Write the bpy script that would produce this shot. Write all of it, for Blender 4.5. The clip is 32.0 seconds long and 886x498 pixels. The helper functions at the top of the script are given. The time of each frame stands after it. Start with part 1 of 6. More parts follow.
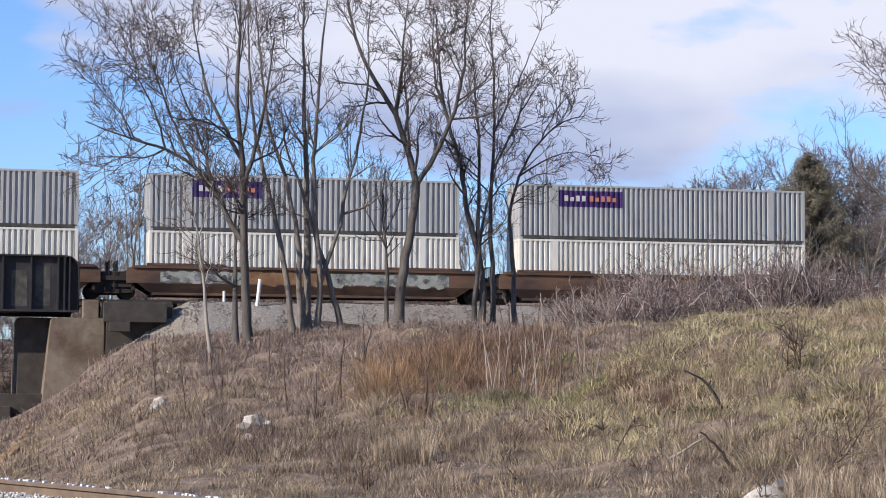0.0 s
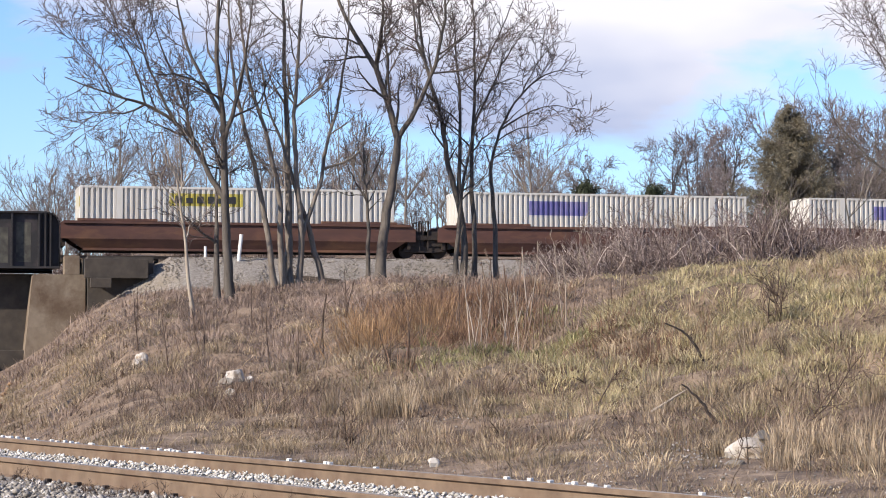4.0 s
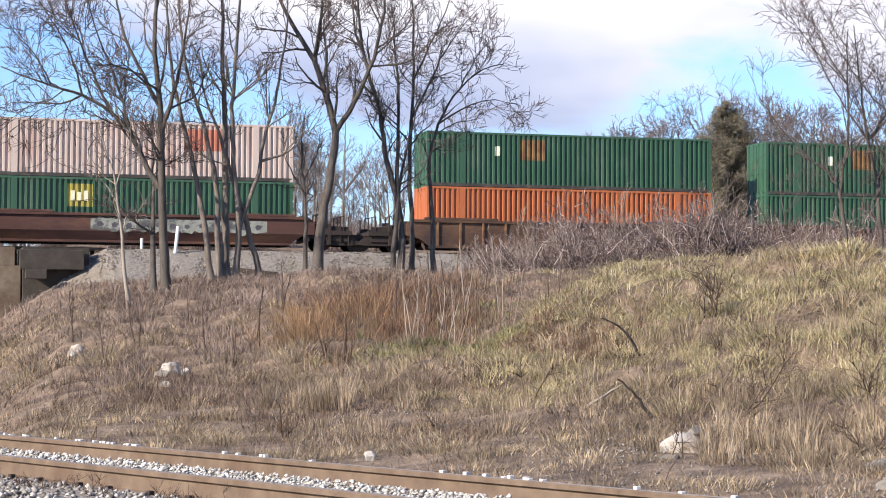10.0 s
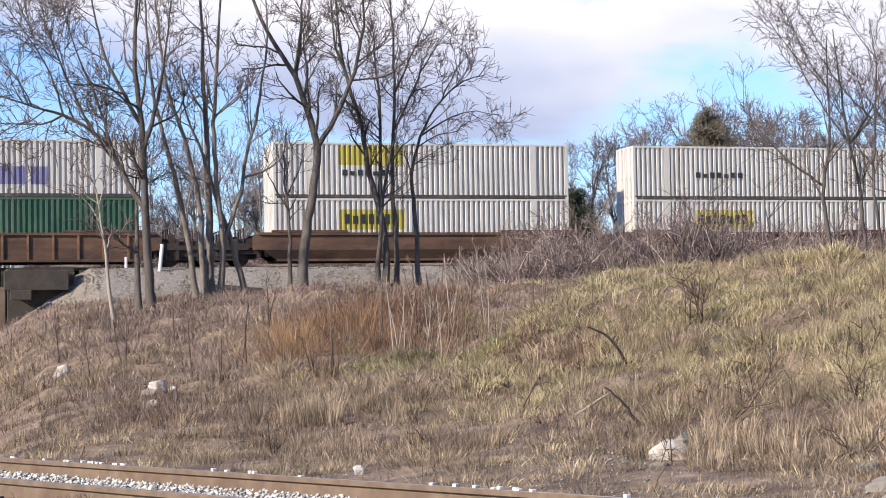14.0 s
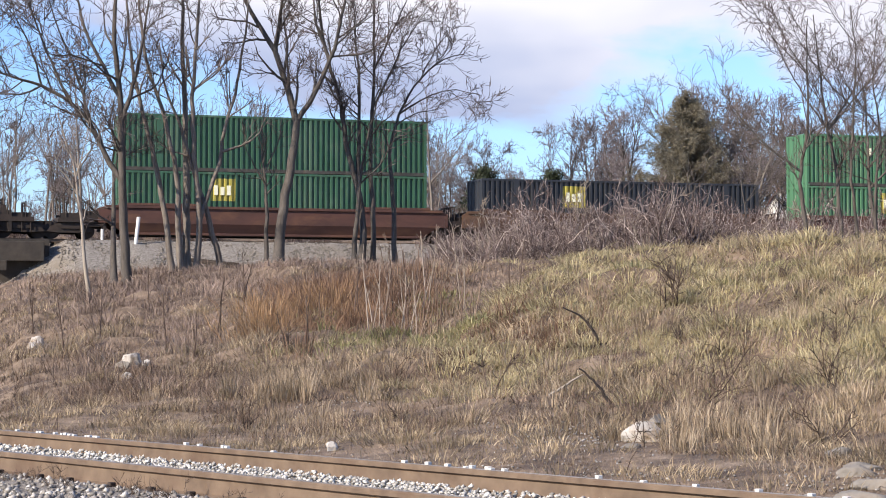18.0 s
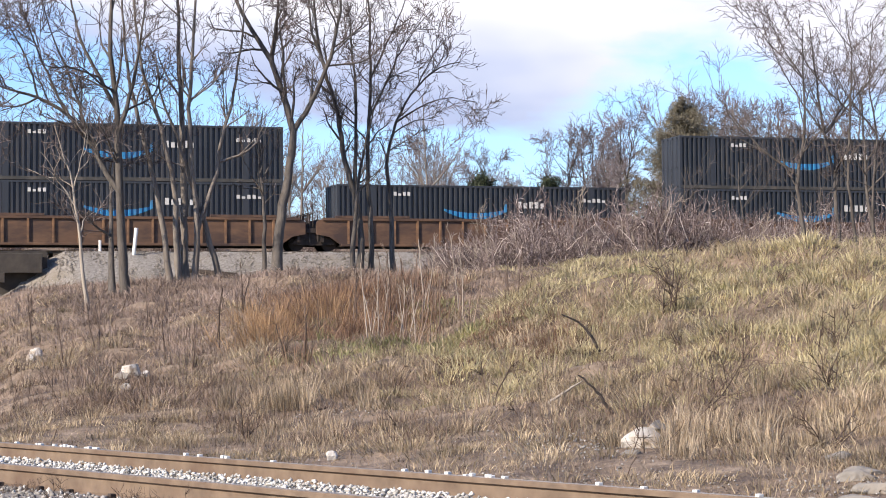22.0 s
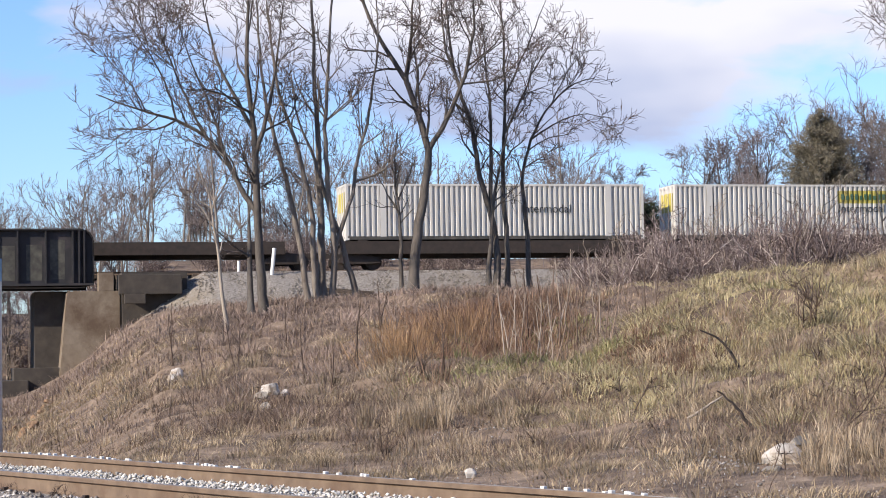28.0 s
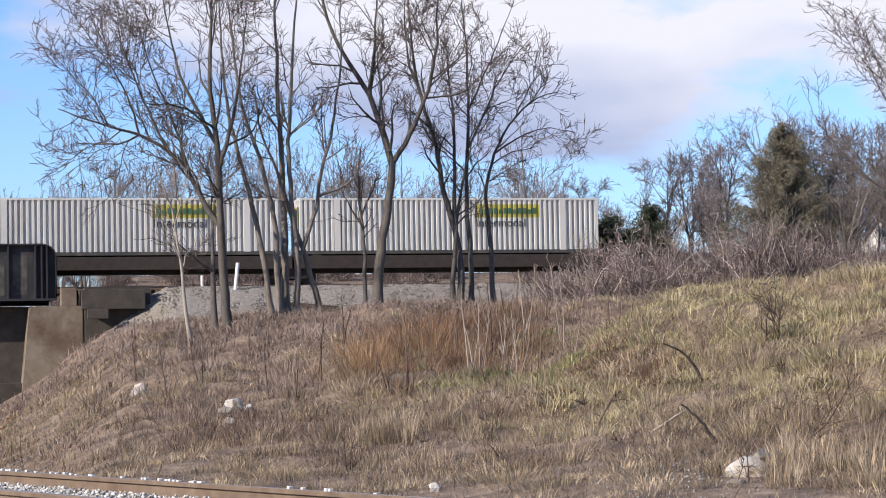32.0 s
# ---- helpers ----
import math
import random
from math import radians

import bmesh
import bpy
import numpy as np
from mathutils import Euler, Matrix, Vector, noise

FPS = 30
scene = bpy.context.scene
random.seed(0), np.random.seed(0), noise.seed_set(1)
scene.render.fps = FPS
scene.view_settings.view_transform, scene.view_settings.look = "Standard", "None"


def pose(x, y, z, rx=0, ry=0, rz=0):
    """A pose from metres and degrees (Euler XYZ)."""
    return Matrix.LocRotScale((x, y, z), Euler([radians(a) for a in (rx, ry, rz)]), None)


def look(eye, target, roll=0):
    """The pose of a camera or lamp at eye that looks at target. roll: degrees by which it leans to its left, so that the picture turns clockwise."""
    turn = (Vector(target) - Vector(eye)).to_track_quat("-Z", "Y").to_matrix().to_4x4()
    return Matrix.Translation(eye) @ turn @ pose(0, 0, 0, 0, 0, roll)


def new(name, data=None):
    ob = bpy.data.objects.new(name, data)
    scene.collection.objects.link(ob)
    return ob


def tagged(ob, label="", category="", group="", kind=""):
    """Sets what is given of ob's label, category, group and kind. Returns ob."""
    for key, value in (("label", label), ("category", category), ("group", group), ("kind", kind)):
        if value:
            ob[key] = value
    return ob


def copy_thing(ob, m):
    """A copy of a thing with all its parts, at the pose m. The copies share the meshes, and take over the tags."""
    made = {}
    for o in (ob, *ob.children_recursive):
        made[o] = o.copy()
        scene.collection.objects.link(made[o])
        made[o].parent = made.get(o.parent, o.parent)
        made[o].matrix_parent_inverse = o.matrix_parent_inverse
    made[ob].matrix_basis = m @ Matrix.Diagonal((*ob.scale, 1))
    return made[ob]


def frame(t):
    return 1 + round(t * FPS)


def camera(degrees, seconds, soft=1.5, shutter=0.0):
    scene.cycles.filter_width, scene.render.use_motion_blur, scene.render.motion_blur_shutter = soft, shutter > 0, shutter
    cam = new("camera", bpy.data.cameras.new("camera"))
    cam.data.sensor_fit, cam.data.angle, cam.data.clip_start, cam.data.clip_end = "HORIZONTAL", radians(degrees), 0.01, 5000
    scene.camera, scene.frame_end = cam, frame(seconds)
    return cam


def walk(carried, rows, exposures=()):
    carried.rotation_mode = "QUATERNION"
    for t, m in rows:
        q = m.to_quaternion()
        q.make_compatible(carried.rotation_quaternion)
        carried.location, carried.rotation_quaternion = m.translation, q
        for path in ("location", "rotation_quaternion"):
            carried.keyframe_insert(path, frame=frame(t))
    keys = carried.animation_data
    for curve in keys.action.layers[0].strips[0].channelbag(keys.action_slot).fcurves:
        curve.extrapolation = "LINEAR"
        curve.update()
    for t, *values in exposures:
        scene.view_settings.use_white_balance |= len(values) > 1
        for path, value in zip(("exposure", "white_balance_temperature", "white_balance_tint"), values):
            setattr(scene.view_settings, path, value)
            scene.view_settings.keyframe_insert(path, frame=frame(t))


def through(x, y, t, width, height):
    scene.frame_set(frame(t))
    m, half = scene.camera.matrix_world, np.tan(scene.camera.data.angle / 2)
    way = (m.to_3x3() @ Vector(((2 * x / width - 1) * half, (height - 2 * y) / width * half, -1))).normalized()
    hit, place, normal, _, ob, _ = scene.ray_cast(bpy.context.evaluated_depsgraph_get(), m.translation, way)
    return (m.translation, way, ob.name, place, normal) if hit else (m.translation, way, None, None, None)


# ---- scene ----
cam = camera(24.0, 32.0, soft=1.0)
EYE = (0.0, 0.0, 0.9)
# seconds, yaw, pitch, roll of a camera held at one spot
ROWS = [
    (0.0, -13.340, 3.942, -0.276),
    (0.2, -12.880, 3.239, -0.100),
    (0.5, -12.871, 2.866, -0.024),
    (1.0, -12.983, 2.680, 0.168),
    (1.5, -13.111, 2.599, 0.415),
    (2.0, -13.269, 2.562, 0.288),
    (2.5, -13.390, 2.590, 0.302),
    (3.0, -13.487, 2.668, 0.404),
    (3.5, -13.623, 2.687, 0.154),
    (5.5, -14.490, 2.590, 0.274),
    (6.0, -14.686, 2.554, 0.109),
    (6.5, -14.876, 2.561, 0.220),
    (7.0, -14.973, 2.573, 0.261),
    (7.5, -15.088, 2.587, 0.167),
    (8.0, -15.170, 2.603, 0.078),
    (8.5, -15.237, 2.618, -0.000),
    (9.0, -15.346, 2.593, -0.142),
    (9.5, -15.444, 2.566, -0.170),
    (10.0, -15.576, 2.512, -0.267),
    (10.5, -15.672, 2.513, -0.188),
    (11.0, -15.731, 2.530, -0.069),
    (11.5, -15.863, 2.556, -0.064),
    (12.0, -15.966, 2.603, -0.054),
    (12.5, -15.931, 2.680, 0.215),
    (13.0, -15.897, 2.754, 0.610),
    (13.5, -15.928, 2.811, 0.850),
    (14.0, -16.004, 2.844, 1.000),
    (14.5, -16.078, 2.898, 1.150),
    (16.5, -16.099, 3.349, 1.776),
    (17.0, -16.095, 3.279, 1.125),
    (17.5, -16.435, 2.541, 0.396),
    (18.0, -16.642, 2.243, -0.050),
    (18.5, -16.800, 2.107, 0.024),
    (19.0, -17.000, 2.000, -0.000),
    (19.5, -17.087, 2.016, 0.173),
    (20.0, -17.077, 2.102, 0.375),
    (20.5, -17.027, 2.166, 0.417),
    (21.0, -16.969, 2.223, 0.098),
    (21.5, -16.904, 2.312, 0.310),
    (22.0, -16.698, 2.463, 0.504),
    (22.5, -16.559, 2.557, 0.610),
    (23.0, -16.344, 2.664, 0.700),
    (23.5, -15.863, 2.797, 0.019),
    (24.0, -15.452, 2.873, 0.191),
    (24.5, -15.025, 2.945, 0.025),
    (26.5, -14.021, 2.893, -0.019),
    (27.0, -13.640, 2.928, 0.369),
    (27.5, -13.268, 2.943, 0.712),
    (28.0, -12.956, 2.987, 0.980),
    (28.5, -12.844, 3.019, 1.272),
    (29.0, -12.892, 3.051, 1.158),
    (29.5, -12.969, 3.095, 1.153),
    (30.0, -13.084, 3.166, 1.341),
    (30.5, -13.197, 3.212, 1.306),
    (31.0, -13.398, 3.267, 1.086),
    (31.5, -13.654, 3.329, 1.176),
    (32.0, -13.961, 3.357, 1.175),
]


def aim(yaw, pitch, roll):
    return Matrix.Translation(EYE) @ pose(0, 0, 0, 0, 0, yaw) @ pose(0, 0, 0, pitch) @ pose(0, 0, 0, 0, roll) @ pose(0, 0, 0, 90)


walk(cam, [(t, aim(yaw, pitch, roll)) for t, yaw, pitch, roll in ROWS],
     exposures=[(0.0, 0.64, 5980, 16), (1.0, 0.80, 6420, 16), (2.0, 0.89, 6410, 16), (6.0, 0.90, 6370, 16), (9.0, 0.98, 6349, 16), (12.0, 1.00, 6331, 16), (14.0, 0.92, 6320, 16), (17.0, 0.81, 6320, 16), (19.0, 0.99, 6320, 16), (22.0, 1.04, 6333, 16), (24.0, 1.05, 6360, 16), (27.0, 0.90, 6330, 16), (30.0, 0.78, 6220, 16), (32.0, 0.76, 6170, 16)])

# ---- world, sun, exposure ----
SUN_AZ, SUN_EL = 248.0, 29.0  # degrees clockwise from +Y, degrees up
sun_from = Vector((math.sin(radians(SUN_AZ)) * math.cos(radians(SUN_EL)), math.cos(radians(SUN_AZ)) * math.cos(radians(SUN_EL)), math.sin(radians(SUN_EL))))
sun_data = bpy.data.lights.new("sun", "SUN")
sun_data.energy, sun_data.angle, sun_data.color = 5.0, radians(0.6), (1.0, 0.885, 0.69)
sun = new("sun", sun_data)
sun.matrix_world = look((0, 0, 60), Vector((0, 0, 60)) - sun_from)

world = bpy.data.worlds.new("sky")
scene.world = world
world.use_nodes = True
wn, wl = world.node_tree.nodes, world.node_tree.links
wn.clear()
w_out = wn.new("ShaderNodeOutputWorld")
w_bg = wn.new("ShaderNodeBackground")
w_sky = wn.new("ShaderNodeTexSky")
w_sky.sky_type, w_sky.sun_disc = "NISHITA", False
w_sky.sun_elevation, w_sky.sun_rotation = radians(SUN_EL), radians(SUN_AZ)
w_sky.air_density, w_sky.dust_density, w_sky.ozone_density = 1.0, 0.6, 1.5
w_tint = wn.new("ShaderNodeMix")
w_tint.data_type, w_tint.blend_type = "RGBA", "MULTIPLY"
w_tint.inputs["Factor"].default_value = 1.0
w_tint.inputs["B"].default_value = (1.34, 1.72, 2.32, 1)
w_tc = wn.new("ShaderNodeTexCoord")
w_sep = wn.new("ShaderNodeSeparateXYZ")
wl.new(w_tc.outputs["Generated"], w_sep.inputs[0])


def w_range(value, a, b, c, d):
    n = wn.new("ShaderNodeMapRange")
    for k, v in zip(("From Min", "From Max", "To Min", "To Max"), (a, b, c, d)):
        n.inputs[k].default_value = v
    wl.new(value, n.inputs["Value"])
    return n.outputs["Result"]


def w_math(op, a, b):
    n = wn.new("ShaderNodeMath")
    n.operation = op
    for k, v in enumerate((a, b)):
        if isinstance(v, float):
            n.inputs[k].default_value = v
        else:
            wl.new(v, n.inputs[k])
    return n.outputs[0]


def w_clouds(scale, loc, stretch, detail, rough):
    m = wn.new("ShaderNodeMapping")
    m.inputs["Scale"].default_value, m.inputs["Location"].default_value = stretch, loc
    n = wn.new("ShaderNodeTexNoise")
    n.inputs["Scale"].default_value, n.inputs["Detail"].default_value, n.inputs["Roughness"].default_value = scale, detail, rough
    wl.new(w_tc.outputs["Generated"], m.inputs["Vector"])
    wl.new(m.outputs["Vector"], n.inputs["Vector"])
    return n.outputs["Fac"]


# clear towards -X and near the horizon, a cumulus deck towards +X and higher up, broken overhead and behind
w_side = w_range(w_sep.outputs["X"], 0.02, 0.13, -0.15, 0.035)
w_high = w_range(w_sep.outputs["Z"], 0.06, 0.145, -0.13, 0.13)
w_open = w_math("ADD", w_range(w_sep.outputs["Z"], 0.22, 0.55, 0.0, -0.15), w_range(w_sep.outputs["Y"], -0.2, 0.5, -0.12, 0.0))
w_cover = w_math("ADD", w_math("ADD", w_math("ADD", w_side, w_high), w_open), w_clouds(1.0, (0.3, 0.0, 0.2), (5.5, 5.5, 15.0), 6.0, 0.5))
w_mask = w_range(w_cover, 0.475, 0.575, 0.0, 1.0)
w_lit = w_math("ADD", w_range(w_sep.outputs["X"], 0.14, 0.27, -0.13, 0.12), w_math("ADD", w_range(w_sep.outputs["Z"], 0.110, 0.164, -0.15, 0.16), w_range(w_clouds(1.3, (2.2, 1.0, 0.7), (4.0, 4.0, 11.0), 4.0, 0.5), 0.0, 1.0, 0.2, 0.8)))
w_cloud = wn.new("ShaderNodeValToRGB")
w_cloud.color_ramp.elements[0].position, w_cloud.color_ramp.elements[0].color = 0.49, (5.4, 6.3, 8.4, 1)
w_cloud.color_ramp.elements[1].position, w_cloud.color_ramp.elements[1].color = 0.72, (10.5, 10.6, 11.0, 1)
wl.new(w_lit, w_cloud.inputs["Fac"])
w_mix = wn.new("ShaderNodeMix")
w_mix.data_type = "RGBA"
wl.new(w_mask, w_mix.inputs["Factor"])
wl.new(w_sky.outputs["Color"], w_tint.inputs["A"])
wl.new(w_tint.outputs["Result"], w_mix.inputs["A"])
wl.new(w_cloud.outputs["Color"], w_mix.inputs["B"])
wl.new(w_mix.outputs["Result"], w_bg.inputs["Color"])
w_bg.inputs["Strength"].default_value = 0.051
wl.new(w_bg.outputs["Background"], w_out.inputs["Surface"])


# ---- materials ----
def material(name):
    m = bpy.data.materials.new(name)
    m.use_nodes = True
    return m, m.node_tree.nodes, m.node_tree.links, m.node_tree.nodes["Principled BSDF"]


def ramp_node(nodes, stops):
    r = nodes.new("ShaderNodeValToRGB")
    els = r.color_ramp.elements
    while len(els) < len(stops):
        els.new(0.5)
    for e, (p, c) in zip(els, stops):
        e.position, e.color = p, (*c, 1)
    return r


def noise_node(nodes, links, scale, detail=5.0, rough=0.55, stretch=None, coords="Object"):
    tc = nodes.new("ShaderNodeTexCoord")
    n = nodes.new("ShaderNodeTexNoise")
    n.inputs["Scale"].default_value, n.inputs["Detail"].default_value, n.inputs["Roughness"].default_value = scale, detail, rough
    if stretch:
        mp = nodes.new("ShaderNodeMapping")
        mp.inputs["Scale"].default_value = stretch
        links.new(tc.outputs[coords], mp.inputs["Vector"])
        links.new(mp.outputs["Vector"], n.inputs["Vector"])
    else:
        links.new(tc.outputs[coords], n.inputs["Vector"])
    return n


ALBEDO = 0.75  # overall reflectance of everything but the paint on the train


def toned(stops, k):
    return [(p, tuple(k * v for v in c)) for p, c in stops]


def surface(name, stops, scale=2.0, rough=0.8, metal=0.0, bump=0.0, bump_scale=None, stretch=None, stain=None, stain_scale=0.5, stain_at=(0.5, 0.7), tone=ALBEDO):
    """A surface with grain (stops over fine noise), stains of a second colour and relief."""
    m, nodes, links, bsdf = material(name)
    n1 = noise_node(nodes, links, scale, 6.0, 0.6, stretch)
    r1 = ramp_node(nodes, toned(stops, tone))
    links.new(n1.outputs["Fac"], r1.inputs["Fac"])
    colour = r1.outputs["Color"]
    if stain:
        n2 = noise_node(nodes, links, stain_scale, 7.0, 0.65, stretch)
        r2 = ramp_node(nodes, [(stain_at[0], (0, 0, 0)), (stain_at[1], (1, 1, 1))])
        mx = nodes.new("ShaderNodeMix")
        mx.data_type = "RGBA"
        mx.inputs["B"].default_value = (*(tone * v for v in stain), 1)
        links.new(n2.outputs["Fac"], r2.inputs["Fac"])
        links.new(r2.outputs["Color"], mx.inputs["Factor"])
        links.new(colour, mx.inputs["A"])
        colour = mx.outputs["Result"]
    links.new(colour, bsdf.inputs["Base Color"])
    bsdf.inputs["Roughness"].default_value, bsdf.inputs["Metallic"].default_value = rough, metal
    if bump:
        n3 = noise_node(nodes, links, bump_scale or scale * 3, 6.0, 0.6)
        b = nodes.new("ShaderNodeBump")
        b.inputs["Strength"].default_value, b.inputs["Distance"].default_value = bump, 0.05
        links.new(n3.outputs["Fac"], b.inputs["Height"])
        links.new(b.outputs["Normal"], bsdf.inputs["Normal"])
    return m


def strands(name, stops, rough=0.75, through=0.36, patch=0.0, patch_scale=0.8):
    """Grass, twigs and leaves: each island takes its own shade; thin blades let some light through."""
    m, nodes, links, bsdf = material(name)
    g = nodes.new("ShaderNodeNewGeometry")
    r = ramp_node(nodes, toned(stops, ALBEDO))
    links.new(g.outputs["Random Per Island"], r.inputs["Fac"])
    colour = r.outputs["Color"]
    if patch:
        n1 = noise_node(nodes, links, patch_scale, 4.0, 0.6)
        mr = nodes.new("ShaderNodeMapRange")
        mr.inputs["From Min"].default_value, mr.inputs["From Max"].default_value = 0.34, 0.66
        mr.inputs["To Min"].default_value, mr.inputs["To Max"].default_value = 1 - patch, 1 + 0.45 * patch
        hs = nodes.new("ShaderNodeHueSaturation")
        links.new(n1.outputs["Fac"], mr.inputs["Value"])
        links.new(mr.outputs["Result"], hs.inputs["Value"])
        links.new(colour, hs.inputs["Color"])
        colour = hs.outputs["Color"]
    links.new(colour, bsdf.inputs["Base Color"])
    bsdf.inputs["Roughness"].default_value = rough
    bsdf.inputs["Specular IOR Level"].default_value = 0.25
    if through:
        tr = nodes.new("ShaderNodeBsdfTranslucent")
        ms = nodes.new("ShaderNodeMixShader")
        ms.inputs[0].default_value = through
        links.new(colour, tr.inputs["Color"])
        links.new(bsdf.outputs[0], ms.inputs[1])
        links.new(tr.outputs[0], ms.inputs[2])
        links.new(ms.outputs[0], nodes["Material Output"].inputs["Surface"])
    return m


def paint(name, col, dirt=(0.10, 0.07, 0.05), amount=(0.56, 0.78), rough=0.5):
    lo, hi = tuple(c * 0.86 for c in col), tuple(min(1.0, c * 1.1) for c in col)
    return surface(name, [(0.3, lo), (0.7, hi)], scale=0.9, rough=rough, stain=dirt, stain_scale=0.8, stain_at=amount, stretch=(1, 1, 0.35), bump=0.04, bump_scale=6, tone=1.0)


M_WHITE = paint("white_paint", (0.455, 0.442, 0.412), dirt=(0.28, 0.245, 0.203), amount=(0.55, 0.85))
M_CREAM = paint("cream_paint", (0.56, 0.54, 0.48), dirt=(0.35, 0.306, 0.248), amount=(0.55, 0.85))
M_SILVER = paint("silver_grey_paint", (0.32, 0.32, 0.312), dirt=(0.20, 0.18, 0.16), amount=(0.55, 0.85))
M_GREEN = paint("green_paint", (0.030, 0.088, 0.050), dirt=(0.11, 0.15, 0.105), amount=(0.52, 0.85))
M_GREEN2 = paint("pale_green_paint", (0.058, 0.155, 0.08), dirt=(0.13, 0.17, 0.115), amount=(0.52, 0.85))
M_PINK = paint("faded_pink_paint", (0.51, 0.42, 0.365), dirt=(0.39, 0.235, 0.17), amount=(0.52, 0.75))
M_ORANGE = paint("orange_paint", (0.38, 0.115, 0.04), dirt=(0.28, 0.10, 0.045), amount=(0.55, 0.8))
M_DARK = paint("dark_navy_paint", (0.022, 0.025, 0.031), dirt=(0.06, 0.056, 0.054), amount=(0.55, 0.85))
M_YELLOW = paint("yellow_sign_paint", (0.37, 0.32, 0.06), amount=(0.5, 0.8))
M_PALE_SIGN = paint("pale_sign_paint", (0.75, 0.74, 0.55), amount=(0.7, 0.95))
M_BLUE = paint("faded_blue_sign_paint", (0.10, 0.095, 0.27), dirt=(0.22, 0.20, 0.26), amount=(0.45, 0.7))
M_ARC = paint("light_blue_paint", (0.02, 0.16, 0.33), amount=(0.55, 0.8))
M_PURPLE = paint("purple_sign_paint", (0.05, 0.02, 0.11), amount=(0.7, 0.95))
M_RED = paint("red_sign_paint", (0.42, 0.16, 0.10), amount=(0.7, 0.95))
M_BLACK = paint("black_lettering", (0.02, 0.02, 0.02), amount=(0.8, 0.98))
# shade in the gap between stacked boxes is put into this colour, with grime
M_BASE_RAIL = surface("shaded_grimy_base_rail", [(0.3, (0.028, 0.028, 0.026)), (0.7, (0.075, 0.07, 0.063))], 1.5, 0.8, stain=(0.12, 0.10, 0.08), stain_scale=1.0, stain_at=(0.52, 0.7))
M_WELL_MAROON = surface("maroon_railcar_paint", [(0.3, (0.055, 0.023, 0.018)), (0.7, (0.11, 0.045, 0.032))], 1.2, 0.75, stain=(0.17, 0.08, 0.04), stain_scale=0.7, stretch=(0.5, 1, 1.5), bump=0.05)
M_WELL_TAN = surface("tan_railcar_paint", [(0.3, (0.15, 0.075, 0.036)), (0.7, (0.27, 0.145, 0.068))], 1.2, 0.75, stain=(0.062, 0.032, 0.023), stain_scale=0.7, stain_at=(0.44, 0.62), stretch=(0.5, 1, 1.5), bump=0.05)
M_WELL_BROWN = surface("brown_railcar_paint", [(0.3, (0.075, 0.038, 0.022)), (0.7, (0.16, 0.085, 0.045))], 1.2, 0.75, stain=(0.05, 0.027, 0.02), stain_scale=0.7, stain_at=(0.45, 0.62), stretch=(0.5, 1, 1.5), bump=0.05)
M_TAG_A = surface("pale_spray_paint", [(0.35, (0.238, 0.272, 0.218)), (0.6, (0.374, 0.374, 0.340))], 1.5, 0.7, stain=(0.109, 0.122, 0.109), stain_scale=1.6, stain_at=(0.48, 0.56))
M_TAG_B = surface("orange_spray_paint", [(0.35, (0.286, 0.163, 0.061)), (0.6, (0.204, 0.109, 0.041))], 1.5, 0.7, stain=(0.170, 0.082, 0.034), stain_scale=1.6, stain_at=(0.5, 0.58))
M_TAG_C = surface("grey_spray_paint", [(0.35, (0.340, 0.326, 0.313)), (0.6, (0.204, 0.204, 0.218))], 1.5, 0.7, stain=(0.068, 0.048, 0.054), stain_scale=1.8, stain_at=(0.48, 0.56))
M_TAG_D = surface("dark_spray_paint", [(0.35, (0.05, 0.045, 0.06)), (0.6, (0.11, 0.10, 0.12))], 1.5, 0.7)
M_TAG_F = surface("dull_yellow_spray_paint", [(0.35, (0.30, 0.27, 0.08)), (0.6, (0.20, 0.19, 0.09))], 1.5, 0.7, stain=(0.10, 0.06, 0.05), stain_scale=1.6, stain_at=(0.48, 0.56))
M_TAG_E = surface("blue_spray_paint", [(0.35, (0.068, 0.177, 0.258)), (0.6, (0.109, 0.245, 0.306))], 1.5, 0.7)
M_IRON = surface("dark_rusty_iron", [(0.3, (0.016, 0.012, 0.010)), (0.7, (0.042, 0.028, 0.022))], 3.0, 0.85, bump=0.1)
M_GIRDER = surface("black_painted_girder", [(0.3, (0.009, 0.009, 0.012)), (0.7, (0.022, 0.021, 0.025))], 1.5, 0.75, stain=(0.06, 0.045, 0.05), stain_scale=0.6, bump=0.05)
M_PATCH = surface("grey_overpaint", [(0.3, (0.03, 0.03, 0.028)), (0.7, (0.10, 0.098, 0.08))], 2.5, 0.85, stain=(0.02, 0.02, 0.022), stain_scale=1.2)
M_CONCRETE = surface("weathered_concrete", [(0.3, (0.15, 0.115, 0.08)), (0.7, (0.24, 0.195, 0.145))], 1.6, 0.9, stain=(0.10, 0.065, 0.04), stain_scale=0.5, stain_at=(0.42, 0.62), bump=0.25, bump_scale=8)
# dark curb concrete; on breast wall and footings it carries the bridge's shade
M_CONCRETE_DARK = surface("dark_and_shaded_concrete", [(0.3, (0.035, 0.030, 0.026)), (0.7, (0.075, 0.062, 0.05))], 1.6, 0.95, bump=0.3, bump_scale=7)
M_TIE = surface("creosoted_timber", [(0.3, (0.035, 0.026, 0.02)), (0.7, (0.10, 0.075, 0.055))], 4.0, 0.9, stretch=(0.4, 3, 3), bump=0.3)
M_RAIL = surface("rusty_rail_steel", [(0.3, (0.11, 0.074, 0.048)), (0.7, (0.20, 0.14, 0.092))], 6.0, 0.75, stain=(0.10, 0.056, 0.032), stain_scale=2.0, stretch=(1, 1, 1), bump=0.08)
